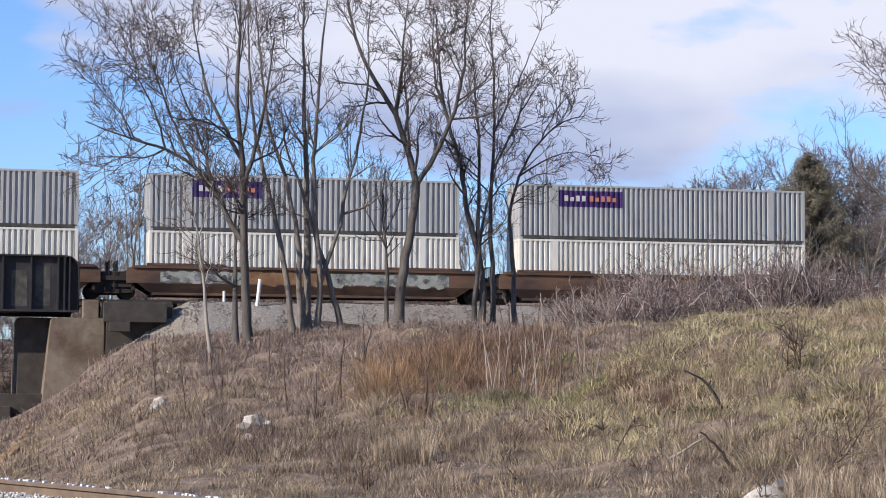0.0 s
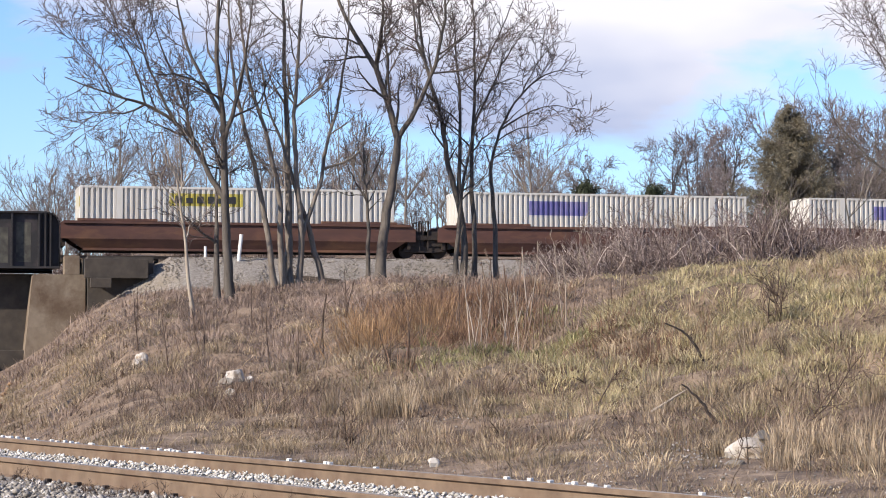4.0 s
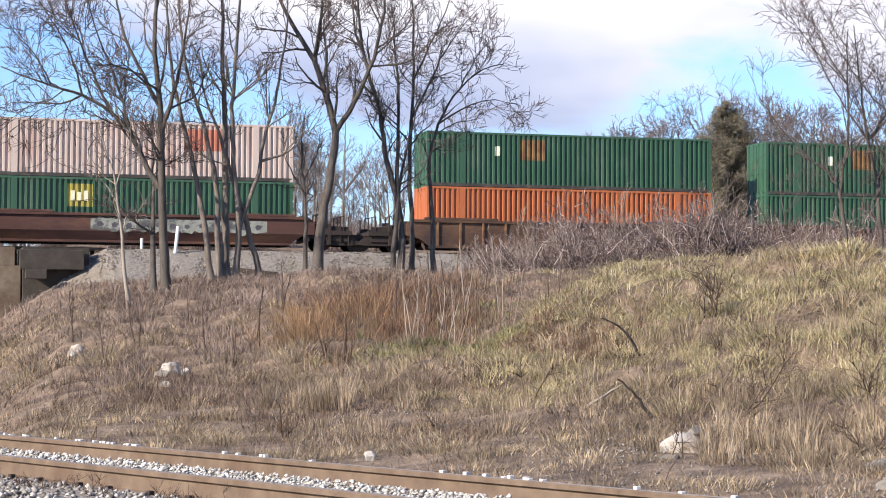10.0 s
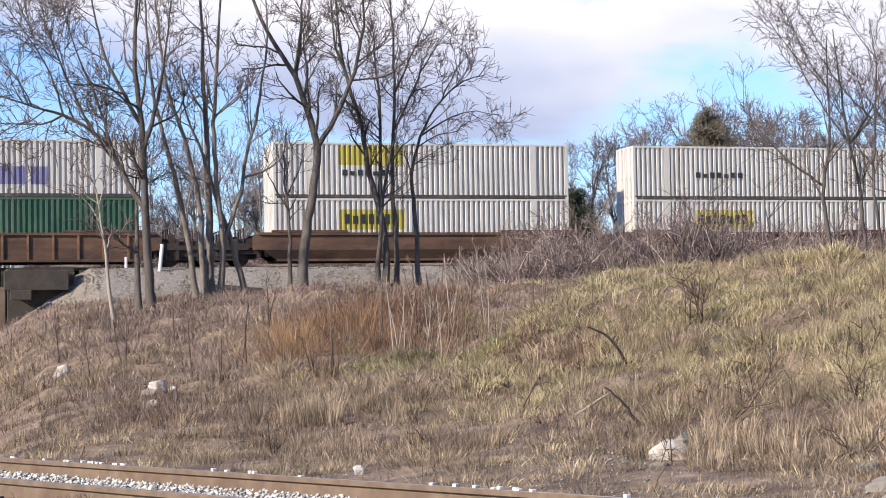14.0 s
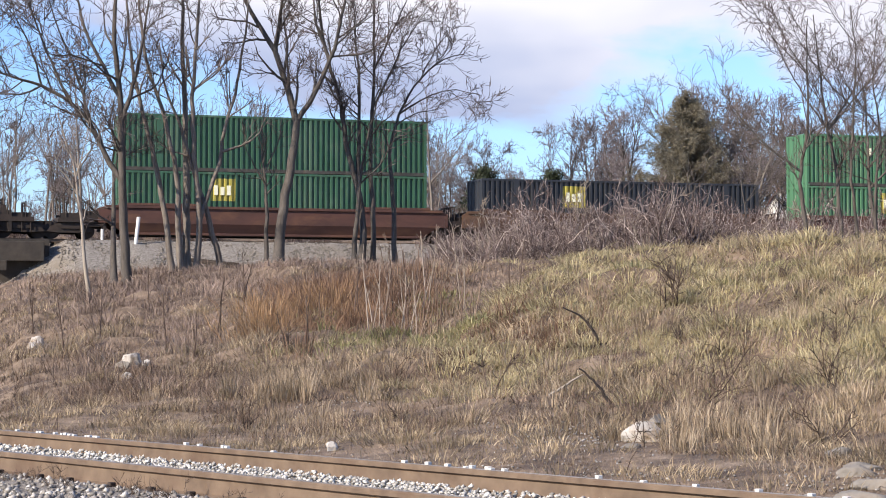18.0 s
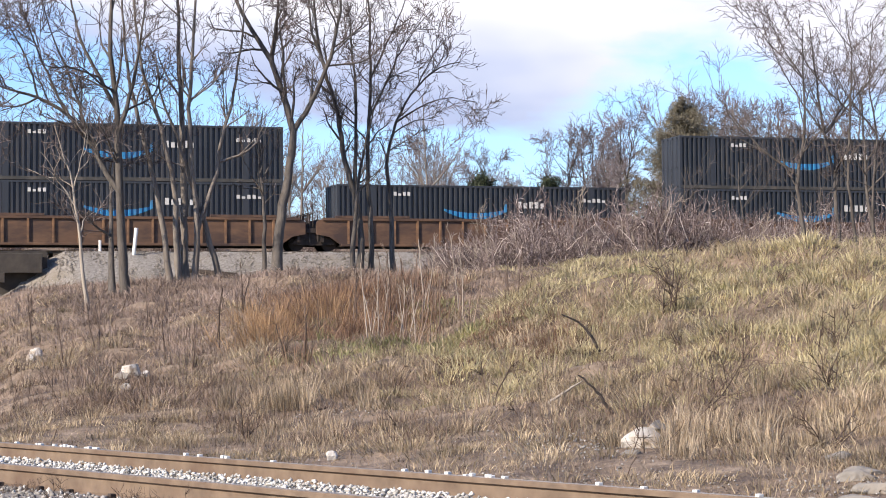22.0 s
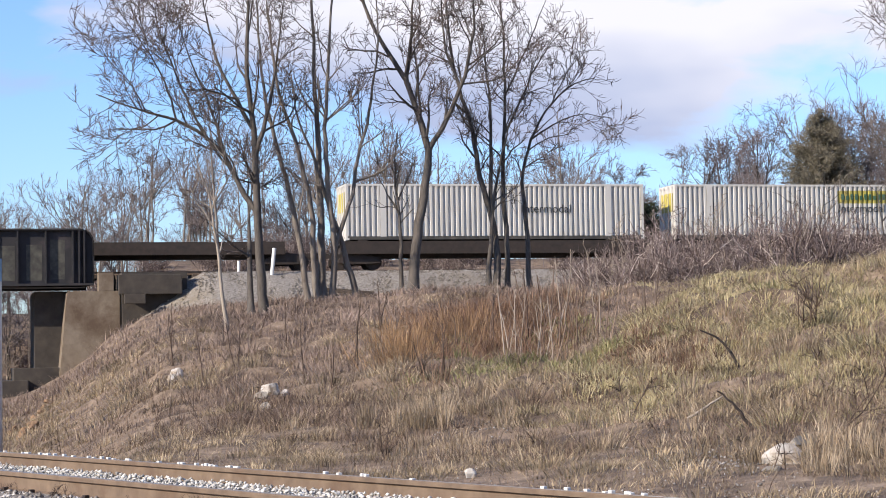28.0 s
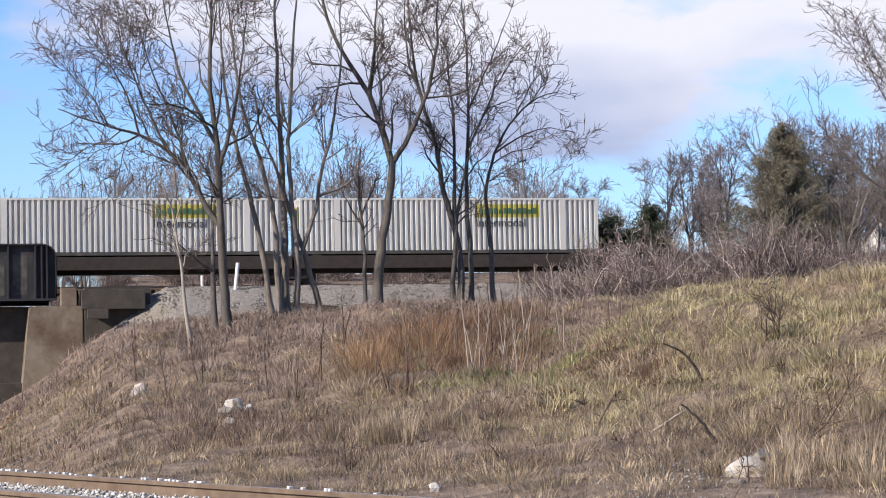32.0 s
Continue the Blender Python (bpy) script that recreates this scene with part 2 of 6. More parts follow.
M_RAIL_TOP = surface("worn_rail_head", [(0.3, (0.30, 0.24, 0.19)), (0.7, (0.42, 0.36, 0.30))], 5.0, 0.35, metal=0.6)
M_STONE_PALE = strands("pale_limestone_ballast", [(0.0, (0.22, 0.21, 0.19)), (0.5, (0.50, 0.485, 0.45)), (1.0, (0.78, 0.76, 0.72))], 0.9, 0.0)
M_STONE_UP = strands("grey_brown_ballast", [(0.0, (0.14, 0.122, 0.105)), (0.6, (0.24, 0.214, 0.186)), (1.0, (0.37, 0.335, 0.295))], 0.9, 0.0)
M_STONE_GREY = strands("grey_ballast", [(0.0, (0.15, 0.14, 0.13)), (0.6, (0.32, 0.30, 0.275)), (1.0, (0.58, 0.56, 0.53))], 0.9, 0.0)
M_BED = surface("ballast_bed", [(0.35, (0.15, 0.134, 0.116)), (0.65, (0.32, 0.292, 0.258))], 9.0, 0.95, stain=(0.20, 0.17, 0.13), stain_scale=0.5, bump=0.6, bump_scale=18)
M_ROCK = surface("pale_limestone_rock", [(0.3, (0.42, 0.39, 0.35)), (0.7, (0.68, 0.65, 0.60))], 6.0, 0.9, stain=(0.28, 0.22, 0.16), stain_scale=5.0, stain_at=(0.45, 0.62), bump=0.5, bump_scale=14)
M_ROCK_GREY = surface("grey_limestone_rock", [(0.3, (0.17, 0.155, 0.135)), (0.7, (0.31, 0.285, 0.25))], 6.0, 0.9, stain=(0.20, 0.16, 0.12), stain_scale=3.0, bump=0.4, bump_scale=14)
M_ROCK_TAN = surface("tan_rubble_rock", [(0.3, (0.16, 0.09, 0.05)), (0.7, (0.38, 0.25, 0.14))], 4.0, 0.9, stain=(0.12, 0.08, 0.05), stain_scale=2.0, bump=0.4, bump_scale=10)
M_BARK = surface("grey_brown_bark", [(0.3, (0.055, 0.047, 0.041)), (0.7, (0.135, 0.117, 0.101))], 5.0, 0.9, stretch=(2.5, 2.5, 0.4), stain=(0.04, 0.032, 0.026), stain_scale=1.3, bump=0.5, bump_scale=20)
M_BARK_PALE = surface("pale_grey_bark", [(0.3, (0.24, 0.20, 0.16)), (0.7, (0.40, 0.35, 0.29))], 5.0, 0.9, stretch=(2.5, 2.5, 0.4), bump=0.4, bump_scale=20)
M_BARK_LIGHT = surface("light_grey_brown_bark", [(0.3, (0.13, 0.11, 0.093)), (0.7, (0.26, 0.226, 0.194))], 5.0, 0.9, stretch=(2.5, 2.5, 0.4), stain=(0.10, 0.078, 0.062), stain_scale=1.3, bump=0.5, bump_scale=20)
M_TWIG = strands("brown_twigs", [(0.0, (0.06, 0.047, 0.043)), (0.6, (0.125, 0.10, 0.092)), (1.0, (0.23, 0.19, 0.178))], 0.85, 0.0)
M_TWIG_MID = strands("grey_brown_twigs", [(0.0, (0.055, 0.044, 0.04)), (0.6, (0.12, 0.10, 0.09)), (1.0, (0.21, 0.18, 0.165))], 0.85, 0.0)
# paler and greyer than the near twigs: distance haze mixed into the colour
M_TWIG_FAR = strands("hazed_grey_far_twigs", [(0.0, (0.12, 0.098, 0.10)), (0.6, (0.20, 0.172, 0.178)), (1.0, (0.31, 0.275, 0.28))], 0.9, 0.0)
M_SHRUB = strands("purplish_brown_brush", [(0.0, (0.075, 0.054, 0.05)), (0.55, (0.185, 0.142, 0.134)), (0.9, (0.35, 0.288, 0.27)), (1.0, (0.68, 0.60, 0.545))], 0.9, 0.0)
M_UNDER = strands("brown_undergrowth", [(0.0, (0.20, 0.148, 0.122)), (0.5, (0.30, 0.226, 0.186)), (1.0, (0.43, 0.335, 0.275))], 0.9, 0.1, patch=0.5, patch_scale=0.6)
M_NEEDLE = strands("grey_olive_needles", [(0.0, (0.11, 0.098, 0.07)), (0.6, (0.225, 0.20, 0.145)), (1.0, (0.37, 0.335, 0.255))], 0.85, 0.35)
M_EVERGREEN = strands("dark_evergreen_leaves", [(0.0, (0.022, 0.030, 0.016)), (0.6, (0.050, 0.064, 0.034)), (1.0, (0.10, 0.115, 0.065))], 0.7, 0.15)
M_STRAW = strands("dry_straw_grass", [(0.0, (0.38, 0.295, 0.185)), (0.5, (0.48, 0.38, 0.25)), (1.0, (0.66, 0.545, 0.375))], patch=0.75, patch_scale=1.7)
M_TUFT = strands("bleached_tuft_grass", [(0.0, (0.30, 0.225, 0.15)), (0.5, (0.46, 0.36, 0.25)), (1.0, (0.66, 0.545, 0.40))], patch=0.6, patch_scale=1.6)
M_TAN = strands("tan_weathered_grass", [(0.0, (0.25, 0.175, 0.12)), (0.5, (0.37, 0.275, 0.195)), (1.0, (0.50, 0.39, 0.285))], patch=0.8, patch_scale=1.5)
M_OLIVE = strands("olive_green_grass", [(0.0, (0.43, 0.375, 0.20)), (0.5, (0.57, 0.49, 0.28)), (1.0, (0.75, 0.65, 0.41))], patch=0.5, patch_scale=1.5)
M_FRESH = strands("fresh_green_weeds", [(0.0, (0.25, 0.24, 0.11)), (0.6, (0.37, 0.36, 0.17)), (1.0, (0.50, 0.47, 0.26))], patch=0.5, patch_scale=1.5)
M_RUSSET = strands("russet_broom_grass", [(0.0, (0.15, 0.09, 0.064)), (0.5, (0.27, 0.165, 0.11)), (1.0, (0.42, 0.28, 0.19))], patch=0.6, patch_scale=1.0)
M_LITTER = strands("brown_grass_litter", [(0.0, (0.17, 0.115, 0.085)), (0.5, (0.31, 0.23, 0.16)), (1.0, (0.54, 0.43, 0.31))], patch=0.8, patch_scale=2.0)
M_GOLD = strands("golden_broom_grass", [(0.0, (0.30, 0.18, 0.095)), (0.5, (0.42, 0.265, 0.145)), (1.0, (0.55, 0.38, 0.225))], patch=0.5, patch_scale=1.2)
M_WEED = strands("grey_brown_weed_stalks", [(0.0, (0.075, 0.05, 0.038)), (0.6, (0.15, 0.105, 0.08)), (1.0, (0.27, 0.20, 0.15))], 0.85, 0.0)
M_STALK = strands("dark_dead_stalks", [(0.0, (0.045, 0.032, 0.025)), (0.6, (0.095, 0.067, 0.052)), (1.0, (0.18, 0.13, 0.10))], 0.85, 0.0)
M_DEADWOOD = surface("dark_dead_wood", [(0.3, (0.025, 0.018, 0.015)), (0.7, (0.07, 0.052, 0.042))], 8.0, 0.9, bump=0.4, bump_scale=30)
M_PALE_STEM = strands("pale_dead_stems", [(0.0, (0.22, 0.18, 0.145)), (1.0, (0.40, 0.34, 0.285))], 0.85, 0.0)
M_SOIL = surface("dry_littered_soil", [(0.3, (0.14, 0.097, 0.066)), (0.5, (0.235, 0.17, 0.117)), (0.7, (0.35, 0.265, 0.19))], 4.0, 0.95, stain=(0.105, 0.072, 0.052), stain_scale=1.4, stain_at=(0.46, 0.60), bump=1.0, bump_scale=16)
M_HOUSE = surface("white_house_siding", [(0.3, (0.70, 0.68, 0.64)), (0.7, (0.80, 0.79, 0.76))], 2.0, 0.7)
M_ROOF = surface("red_brown_shingles", [(0.3, (0.26, 0.12, 0.09)), (0.7, (0.38, 0.19, 0.14))], 3.0, 0.9)
M_GALV = surface("galvanised_pole", [(0.3, (0.42, 0.43, 0.43)), (0.7, (0.58, 0.59, 0.59))], 4.0, 0.45, metal=0.5)
M_POST = surface("white_marker_post", [(0.3, (0.72, 0.72, 0.70)), (0.7, (0.82, 0.82, 0.80))], 4.0, 0.6)
M_CAP = surface("blue_cap_paint", [(0.3, (0.12, 0.26, 0.42)), (0.7, (0.18, 0.34, 0.5))], 4.0, 0.6)
M_GLASS_DARK = surface("dark_window_glass", [(0.3, (0.02, 0.025, 0.03)), (0.7, (0.04, 0.045, 0.05))], 2.0, 0.1)


# ---- mesh helpers ----
def part(name, data, mat, parent, label=""):
    """One mesh object under a thing or a part; data is a bmesh or a mesh."""
    if isinstance(data, bmesh.types.BMesh):
        me = bpy.data.meshes.new(name)
        data.to_mesh(me)
        data.free()
        data = me
    if mat is not None and not data.materials:
        data.materials.append(mat)
    ob = new(name, data)
    ob.parent = parent
    if label:
        tagged(ob, label)
    return ob


def recolour(ob, mat):
    ob.material_slots[0].link = "OBJECT"
    ob.material_slots[0].material = mat


def box(bm, x0, x1, y0, y1, z0, z1):
    v = [bm.verts.new((x, y, z)) for z in (z0, z1) for y in (y0, y1) for x in (x0, x1)]
    for f in ((0, 2, 3, 1), (4, 5, 7, 6), (0, 1, 5, 4), (2, 6, 7, 3), (0, 4, 6, 2), (1, 3, 7, 5)):
        bm.faces.new([v[i] for i in f])


def box_bm(*args, bevel=0.0):
    bm = bmesh.new()
    box(bm, *args)
    if bevel:
        bmesh.ops.bevel(bm, geom=bm.edges[:], offset=bevel, segments=2, affect="EDGES", profile=0.6)
    return bm


def rod(bm, a, b, r, n=8):
    a, b = Vector(a), Vector(b)
    d = (b - a).normalized()
    s = d.orthogonal().normalized()
    u = d.cross(s)
    ra = [bm.verts.new(a + r * (math.cos(2 * math.pi * i / n) * s + math.sin(2 * math.pi * i / n) * u)) for i in range(n)]
    rb = [bm.verts.new(b + r * (math.cos(2 * math.pi * i / n) * s + math.sin(2 * math.pi * i / n) * u)) for i in range(n)]
    for i in range(n):
        bm.faces.new((ra[i], ra[(i + 1) % n], rb[(i + 1) % n], rb[i]))
    bm.faces.new(ra[::-1])
    bm.faces.new(rb)


def fast_mesh(name, co, faces):
    """A mesh from numpy arrays: corners (n, 3) and faces (m, k)."""
    me = bpy.data.meshes.new(name)
    co, faces = np.asarray(co, np.float32), np.asarray(faces, np.int32)
    me.vertices.add(len(co))
    me.vertices.foreach_set("co", co.ravel())
    k = faces.shape[1]
    me.loops.add(faces.size)
    me.loops.foreach_set("vertex_index", faces.ravel())
    me.polygons.add(len(faces))
    me.polygons.foreach_set("loop_start", np.arange(0, faces.size, k, dtype=np.int32))
    me.update(calc_edges=True)
    return me


def smooth(me):
    me.polygons.foreach_set("use_smooth", np.ones(len(me.polygons), bool))
    return me


# ---- the ground ----
QX, QY = 0.927, 0.375  # across the lower track, away from the camera


def step01(a):
    a = np.clip(a, 0, 1)
    return a * a * (3 - 2 * a)


def value_noise(x, y, seed):
    """Smooth noise from 0 to 1, one lump to a unit."""
    i, j = np.floor(x), np.floor(y)
    u, v = x - i, y - j
    u, v = u * u * (3 - 2 * u), v * v * (3 - 2 * v)

    def corner(a, b):
        h = np.sin(a * 127.1 + b * 311.7 + seed * 17.3) * 43758.5453
        return h - np.floor(h)
    return (corner(i, j) * (1 - u) + corner(i + 1, j) * u) * (1 - v) + (corner(i, j + 1) * (1 - u) + corner(i + 1, j + 1) * u) * v


def ground(x, y):
    """Height of the ground, for numbers or arrays."""
    x, y = np.asarray(x, float), np.asarray(y, float)
    q = QX * x + QY * y
    ramp = 0.12 * np.logaddexp(0, (q - 11.0) / 0.9) * 0.9 - 0.22
    lumps = 0.19 * np.sin(0.43 * x + 1.3 * np.sin(0.21 * y)) * np.cos(0.37 * y + 0.6) + 0.10 * np.sin(1.3 * x + 0.7 * y) * np.sin(0.9 * y - 0.5 * x) + 0.05 * np.sin(2.9 * x + 1.1 * np.sin(1.7 * y)) * np.sin(2.3 * y + 0.8 * x)
    cap = 2.85 + 0.10 * np.sin(0.11 * x + 0.07 * y) - 0.28 * step01((x - 0.32 * y) / (0.08 * np.maximum(y, 10)))
    hill = -0.22 * np.log(np.exp(-ramp / 0.22) + np.exp(-cap / 0.22))
    hill = hill + lumps * np.clip((q - 11.5) / 6, 0, 1)
    rough = 0.24 * (value_noise(0.55 * x, 0.55 * y, 1) - 0.5) + 0.32 * (value_noise(1.25 * x, 1.25 * y, 2) - 0.5) + 0.13 * (value_noise(3.3 * x, 3.3 * y, 3) - 0.5)
    # the nearer mound on the +X side of the bank
    d, be = np.hypot(x, y), np.degrees(np.arctan2(x, np.maximum(y, 1e-3)))
    mound = step01((be - 13.8 - 0.28 * np.clip(d - 22, 0, 16)) / 3.2)
    face = 0.215 * np.logaddexp(0, (q - 13.4) / 0.8) * 0.8 - 0.16
    top = 2.13 + 0.10 * np.sin(0.5 * x + 0.4)
    face = -0.16 * np.log(np.exp(-face / 0.16) + np.exp(-top / 0.16))
    hill = hill + mound * 0.12 * np.logaddexp(0, (face - hill) / 0.12) * step01((q - 9.8) / 1.6)
    hill = hill + rough * np.clip((q - 11.2) / 5, 0, 1) * (0.95 + 0.25 * mound)
    hill = hill - 0.45 * step01((6.0 - q) / 2.0)
    bank = 4.72 - np.maximum(0, 101.6 - y) / 1.5
    bank = np.where(y > 113, 4.72 + 0.45 * step01((y - 113) / 4.0) + np.clip((y - 114) * 0.13, 0, 2.1) + np.clip((y - 130) * 0.01, 0, 0.6), bank)
    bank = bank - 2.2 * step01((12.2 - x) / 3.6) * (y < 113)
    high = 0.15 * np.logaddexp(hill / 0.15, bank / 0.15)
    # the cutting of the road that passes under the bridge
    low = step01((be - 0.9) / 4.7) + step01((-37 - x) / 7.0)
    low = np.maximum(low, 0.62 * step01((y - 118) / 24.0))
    low = np.where(y < 18, 1.0, np.clip(low + step01((24 - y) / 6.0), 0, 1))
    return -0.7 + (high + 0.7) * np.clip(low, 0, 1)


def build_ground():
    def line(parts):
        out = []
        for a, b, n in parts:
            out += list(np.linspace(a, b, n, endpoint=False))
        return np.array(out + [parts[-1][1]])
    xs = line([(-2500, -200, 12), (-200, -40, 16), (-40, -6, 34), (-6, 0, 20), (0, 18, 130), (18, 50, 120), (50, 90, 40), (90, 700, 61), (700, 2500, 10)])
    ys = line([(-2500, -100, 8), (-100, -6, 12), (-6, 8, 14), (8, 44, 270), (44, 70, 100), (70, 98, 40), (98, 118, 50), (118, 220, 30), (220, 2500, 14)])
    X, Y = np.meshgrid(xs, ys)
    co = np.stack([X.ravel(), Y.ravel(), ground(X, Y).ravel()], 1)
    nx = len(xs)
    i = (np.arange(len(ys) - 1)[:, None] * nx + np.arange(nx - 1)[None, :]).ravel()
    me = smooth(fast_mesh("ground", co, np.stack([i, i + 1, i + nx + 1, i + nx], 1)))
    me.materials.append(M_SOIL)
    ob = new("ground", me)
    tagged(ob, "dry grassy bank rising from the lower track", "ground", kind="structure")


build_ground()

# ---- tracks ----
RAIL_PROFILE = [(-0.075, 0.0), (0.075, 0.0), (0.075, 0.014), (0.012, 0.034), (0.010, 0.125), (0.036, 0.140), (0.036, 0.168), (0.028, 0.176), (-0.028, 0.176), (-0.036, 0.168), (-0.036, 0.140), (-0.010, 0.125), (-0.012, 0.034), (-0.075, 0.014)]


def rail_mesh(length):
    """A rail along x with its top at z = 0; the head's running surface is a second material."""
    n = len(RAIL_PROFILE)
    co = [(x, y, z - 0.176) for x in (-length / 2, length / 2) for y, z in RAIL_PROFILE]
    me = bpy.data.meshes.new("rail")
    me.from_pydata(co, [], [(i, (i + 1) % n, n + (i + 1) % n, n + i) for i in range(n)] + [tuple(range(n))[::-1], tuple(range(n, 2 * n))])
    me.materials.append(M_RAIL)
    me.materials.append(M_RAIL_TOP)
    me.polygons[7].material_index = 1
    return me


def stones(name, pts, size, mat, squash=0.75, label="", category="gravel", seed=3):
    """Loose stones, eight faces each, strewn at the given places."""
    rng = np.random.default_rng(seed)
    n = len(pts)
    base = np.array([(1, 0, 0), (-1, 0, 0), (0, 1, 0), (0, -1, 0), (0, 0, 1), (0, 0, -1)], float)
    v = base[None] * rng.uniform(0.55, 1.2, (n, 6, 1)) + rng.normal(0, 0.18, (n, 6, 3))
    a = rng.uniform(0, 6.283, n)
    c, s = np.cos(a)[:, None], np.sin(a)[:, None]
    v = np.stack([c * v[..., 0] - s * v[..., 1], s * v[..., 0] + c * v[..., 1], v[..., 2] * squash], -1)
    v = v * (size * rng.uniform(0.6, 1.35, n))[:, None, None] + pts[:, None, :]
    f = np.array([(0, 2, 4), (2, 1, 4), (1, 3, 4), (3, 0, 4), (2, 0, 5), (1, 2, 5), (3, 1, 5), (0, 3, 5)])
    me = fast_mesh(name, v.reshape(-1, 3), (f[None] + 6 * np.arange(n)[:, None, None]).reshape(-1, 3))
    me.materials.append(mat)
    return tagged(new(name, me), label, category, kind="stuff")


LOWER = pose(0.927 * 7.93, 0.375 * 7.93, 0, 0, 0, math.degrees(math.atan2(0.927, -0.375)))  # x runs along the lower track, away to the left


def build_lower_track():
    track = tagged(new("lower_track"), "rusty single railway track on pale ballast", "railway track", kind="structure")
    track.matrix_world = LOWER
    me = rail_mesh(120)
    for y, name in ((-0.755, "rail"), (0.755, "rail")):
        r = part(name, me, None, track)
        r.location = (40, y, 0)
    # the bed, a low trapezoid
    bm = bmesh.new()
    prof = [(-2.9, -0.75), (-1.75, -0.19), (-1.2, -0.155), (1.2, -0.155), (1.75, -0.19), (2.6, -0.55)]
    rows = [[bm.verts.new((x, y, z)) for y, z in prof] for x in (-20, 100)]
    for i in range(len(prof) - 1):
        bm.faces.new((rows[0][i], rows[1][i], rows[1][i + 1], rows[0][i + 1]))
    part("ballast_bed", bm, M_BED, track)
    tie = bpy.data.meshes.new("tie")
    b = box_bm(-0.115, 0.115, -1.3, 1.3, -0.36, -0.178, bevel=0.012)
    b.to_mesh(tie)
    b.free()
    tie.materials.append(M_TIE)
    plate = bpy.data.meshes.new("tie_plate")
    b = box_bm(-0.09, 0.09, -0.17, 0.17, -0.178, -0.160)
    b.to_mesh(plate)
    b.free()
    plate.materials.append(M_RAIL)
    clip = bpy.data.meshes.new("small_rail_block")
    b = box_bm(-0.035, 0.035, 0.055, 0.125, -0.165, -0.105, bevel=0.008)
    b.to_mesh(clip)
    b.free()
    clip.materials.append(M_STONE_PALE)
    rng = random.Random(4)
    for i in range(60):
        x = -4 + 0.53 * i + rng.uniform(-0.03, 0.03)
        part("tie", tie, None, track).matrix_local = pose(x, rng.uniform(-0.03, 0.03), 0, 0, 0, rng.uniform(-1.2, 1.2))
        for y in (-0.755, 0.755):
            part("tie_plate", plate, None, track).location = (x, y, 0)
    # small pale blocks strung along the outer side of the far rail's head
    chips = Matrix.Diagonal((0.5, 0.5, 0.5, 1))
    for i in range(105):
        x = rng.uniform(-2, 24)
        o = part("pale_rail_block", clip, None, track)
        o.matrix_local = pose(x, -0.755 - 0.085, 0.072 - 0.012 * rng.random(), 0, 0, rng.uniform(-8, 8)) @ chips
    # bright spike heads and anchors along the outer side of the rails
    spike = bpy.data.meshes.new("spike")
    b = box_bm(-0.022, 0.022, -0.022, 0.022, -0.17, -0.125, bevel=0.006)
    b.to_mesh(spike)
    b.free()
    spike.materials.append(M_IRON)
    for i in range(60):
        x = -4 + 0.53 * i
        for y in (-0.85, -0.655, 0.655, 0.85):
            part("spike", spike, None, track).location = (x + rng.uniform(-0.05, 0.05), y, 0)
    return track


def build_lower_ballast():
    rng = np.random.default_rng(5)
    n = 24000
    u, v = rng.uniform(-3, 26, n), rng.uniform(-0.66, 0.66, n)
    p = np.stack([u, v, np.full(n, -0.126) + rng.uniform(-0.02, 0.022, n)], 1)
    n2 = 16000
    u2 = rng.uniform(-3, 24, n2)
    v2 = rng.uniform(0.86, 2.6, n2)
    z2 = -0.16 - np.maximum(0, v2 - 1.7) * 0.42
    p2 = np.stack([u2, v2, z2 + rng.uniform(-0.02, 0.02, n2)], 1)
    n3 = 4000
    u3, v3 = rng.uniform(-3, 26, n3), rng.uniform(-2.7, -0.86, n3)
    z3 = np.where(v3 < -1.75, -0.19 + (v3 + 1.75) * 0.487, -0.165)
    p3 = np.stack([u3, v3, z3 + rng.uniform(-0.02, 0.025, n3)], 1)
    m = np.array(LOWER)

    def out(p):
        return p @ m[:3, :3].T + m[:3, 3]
    stones("ballast", out(p), 0.019, M_STONE_PALE, label="pale crushed limestone ballast between the rusty rails", seed=6)
    stones("ballast", out(p2), 0.026, M_STONE_GREY, label="grey brown ballast shoulder beside the rusty rail", seed=7)
    stones("ballast", out(p3), 0.04, M_STONE_GREY, label="coarse grey ballast shoulder beside the rusty rail", seed=8)


UP_Y, UP_Z = 107.0, 5.52  # centre line and rail top of the upper track


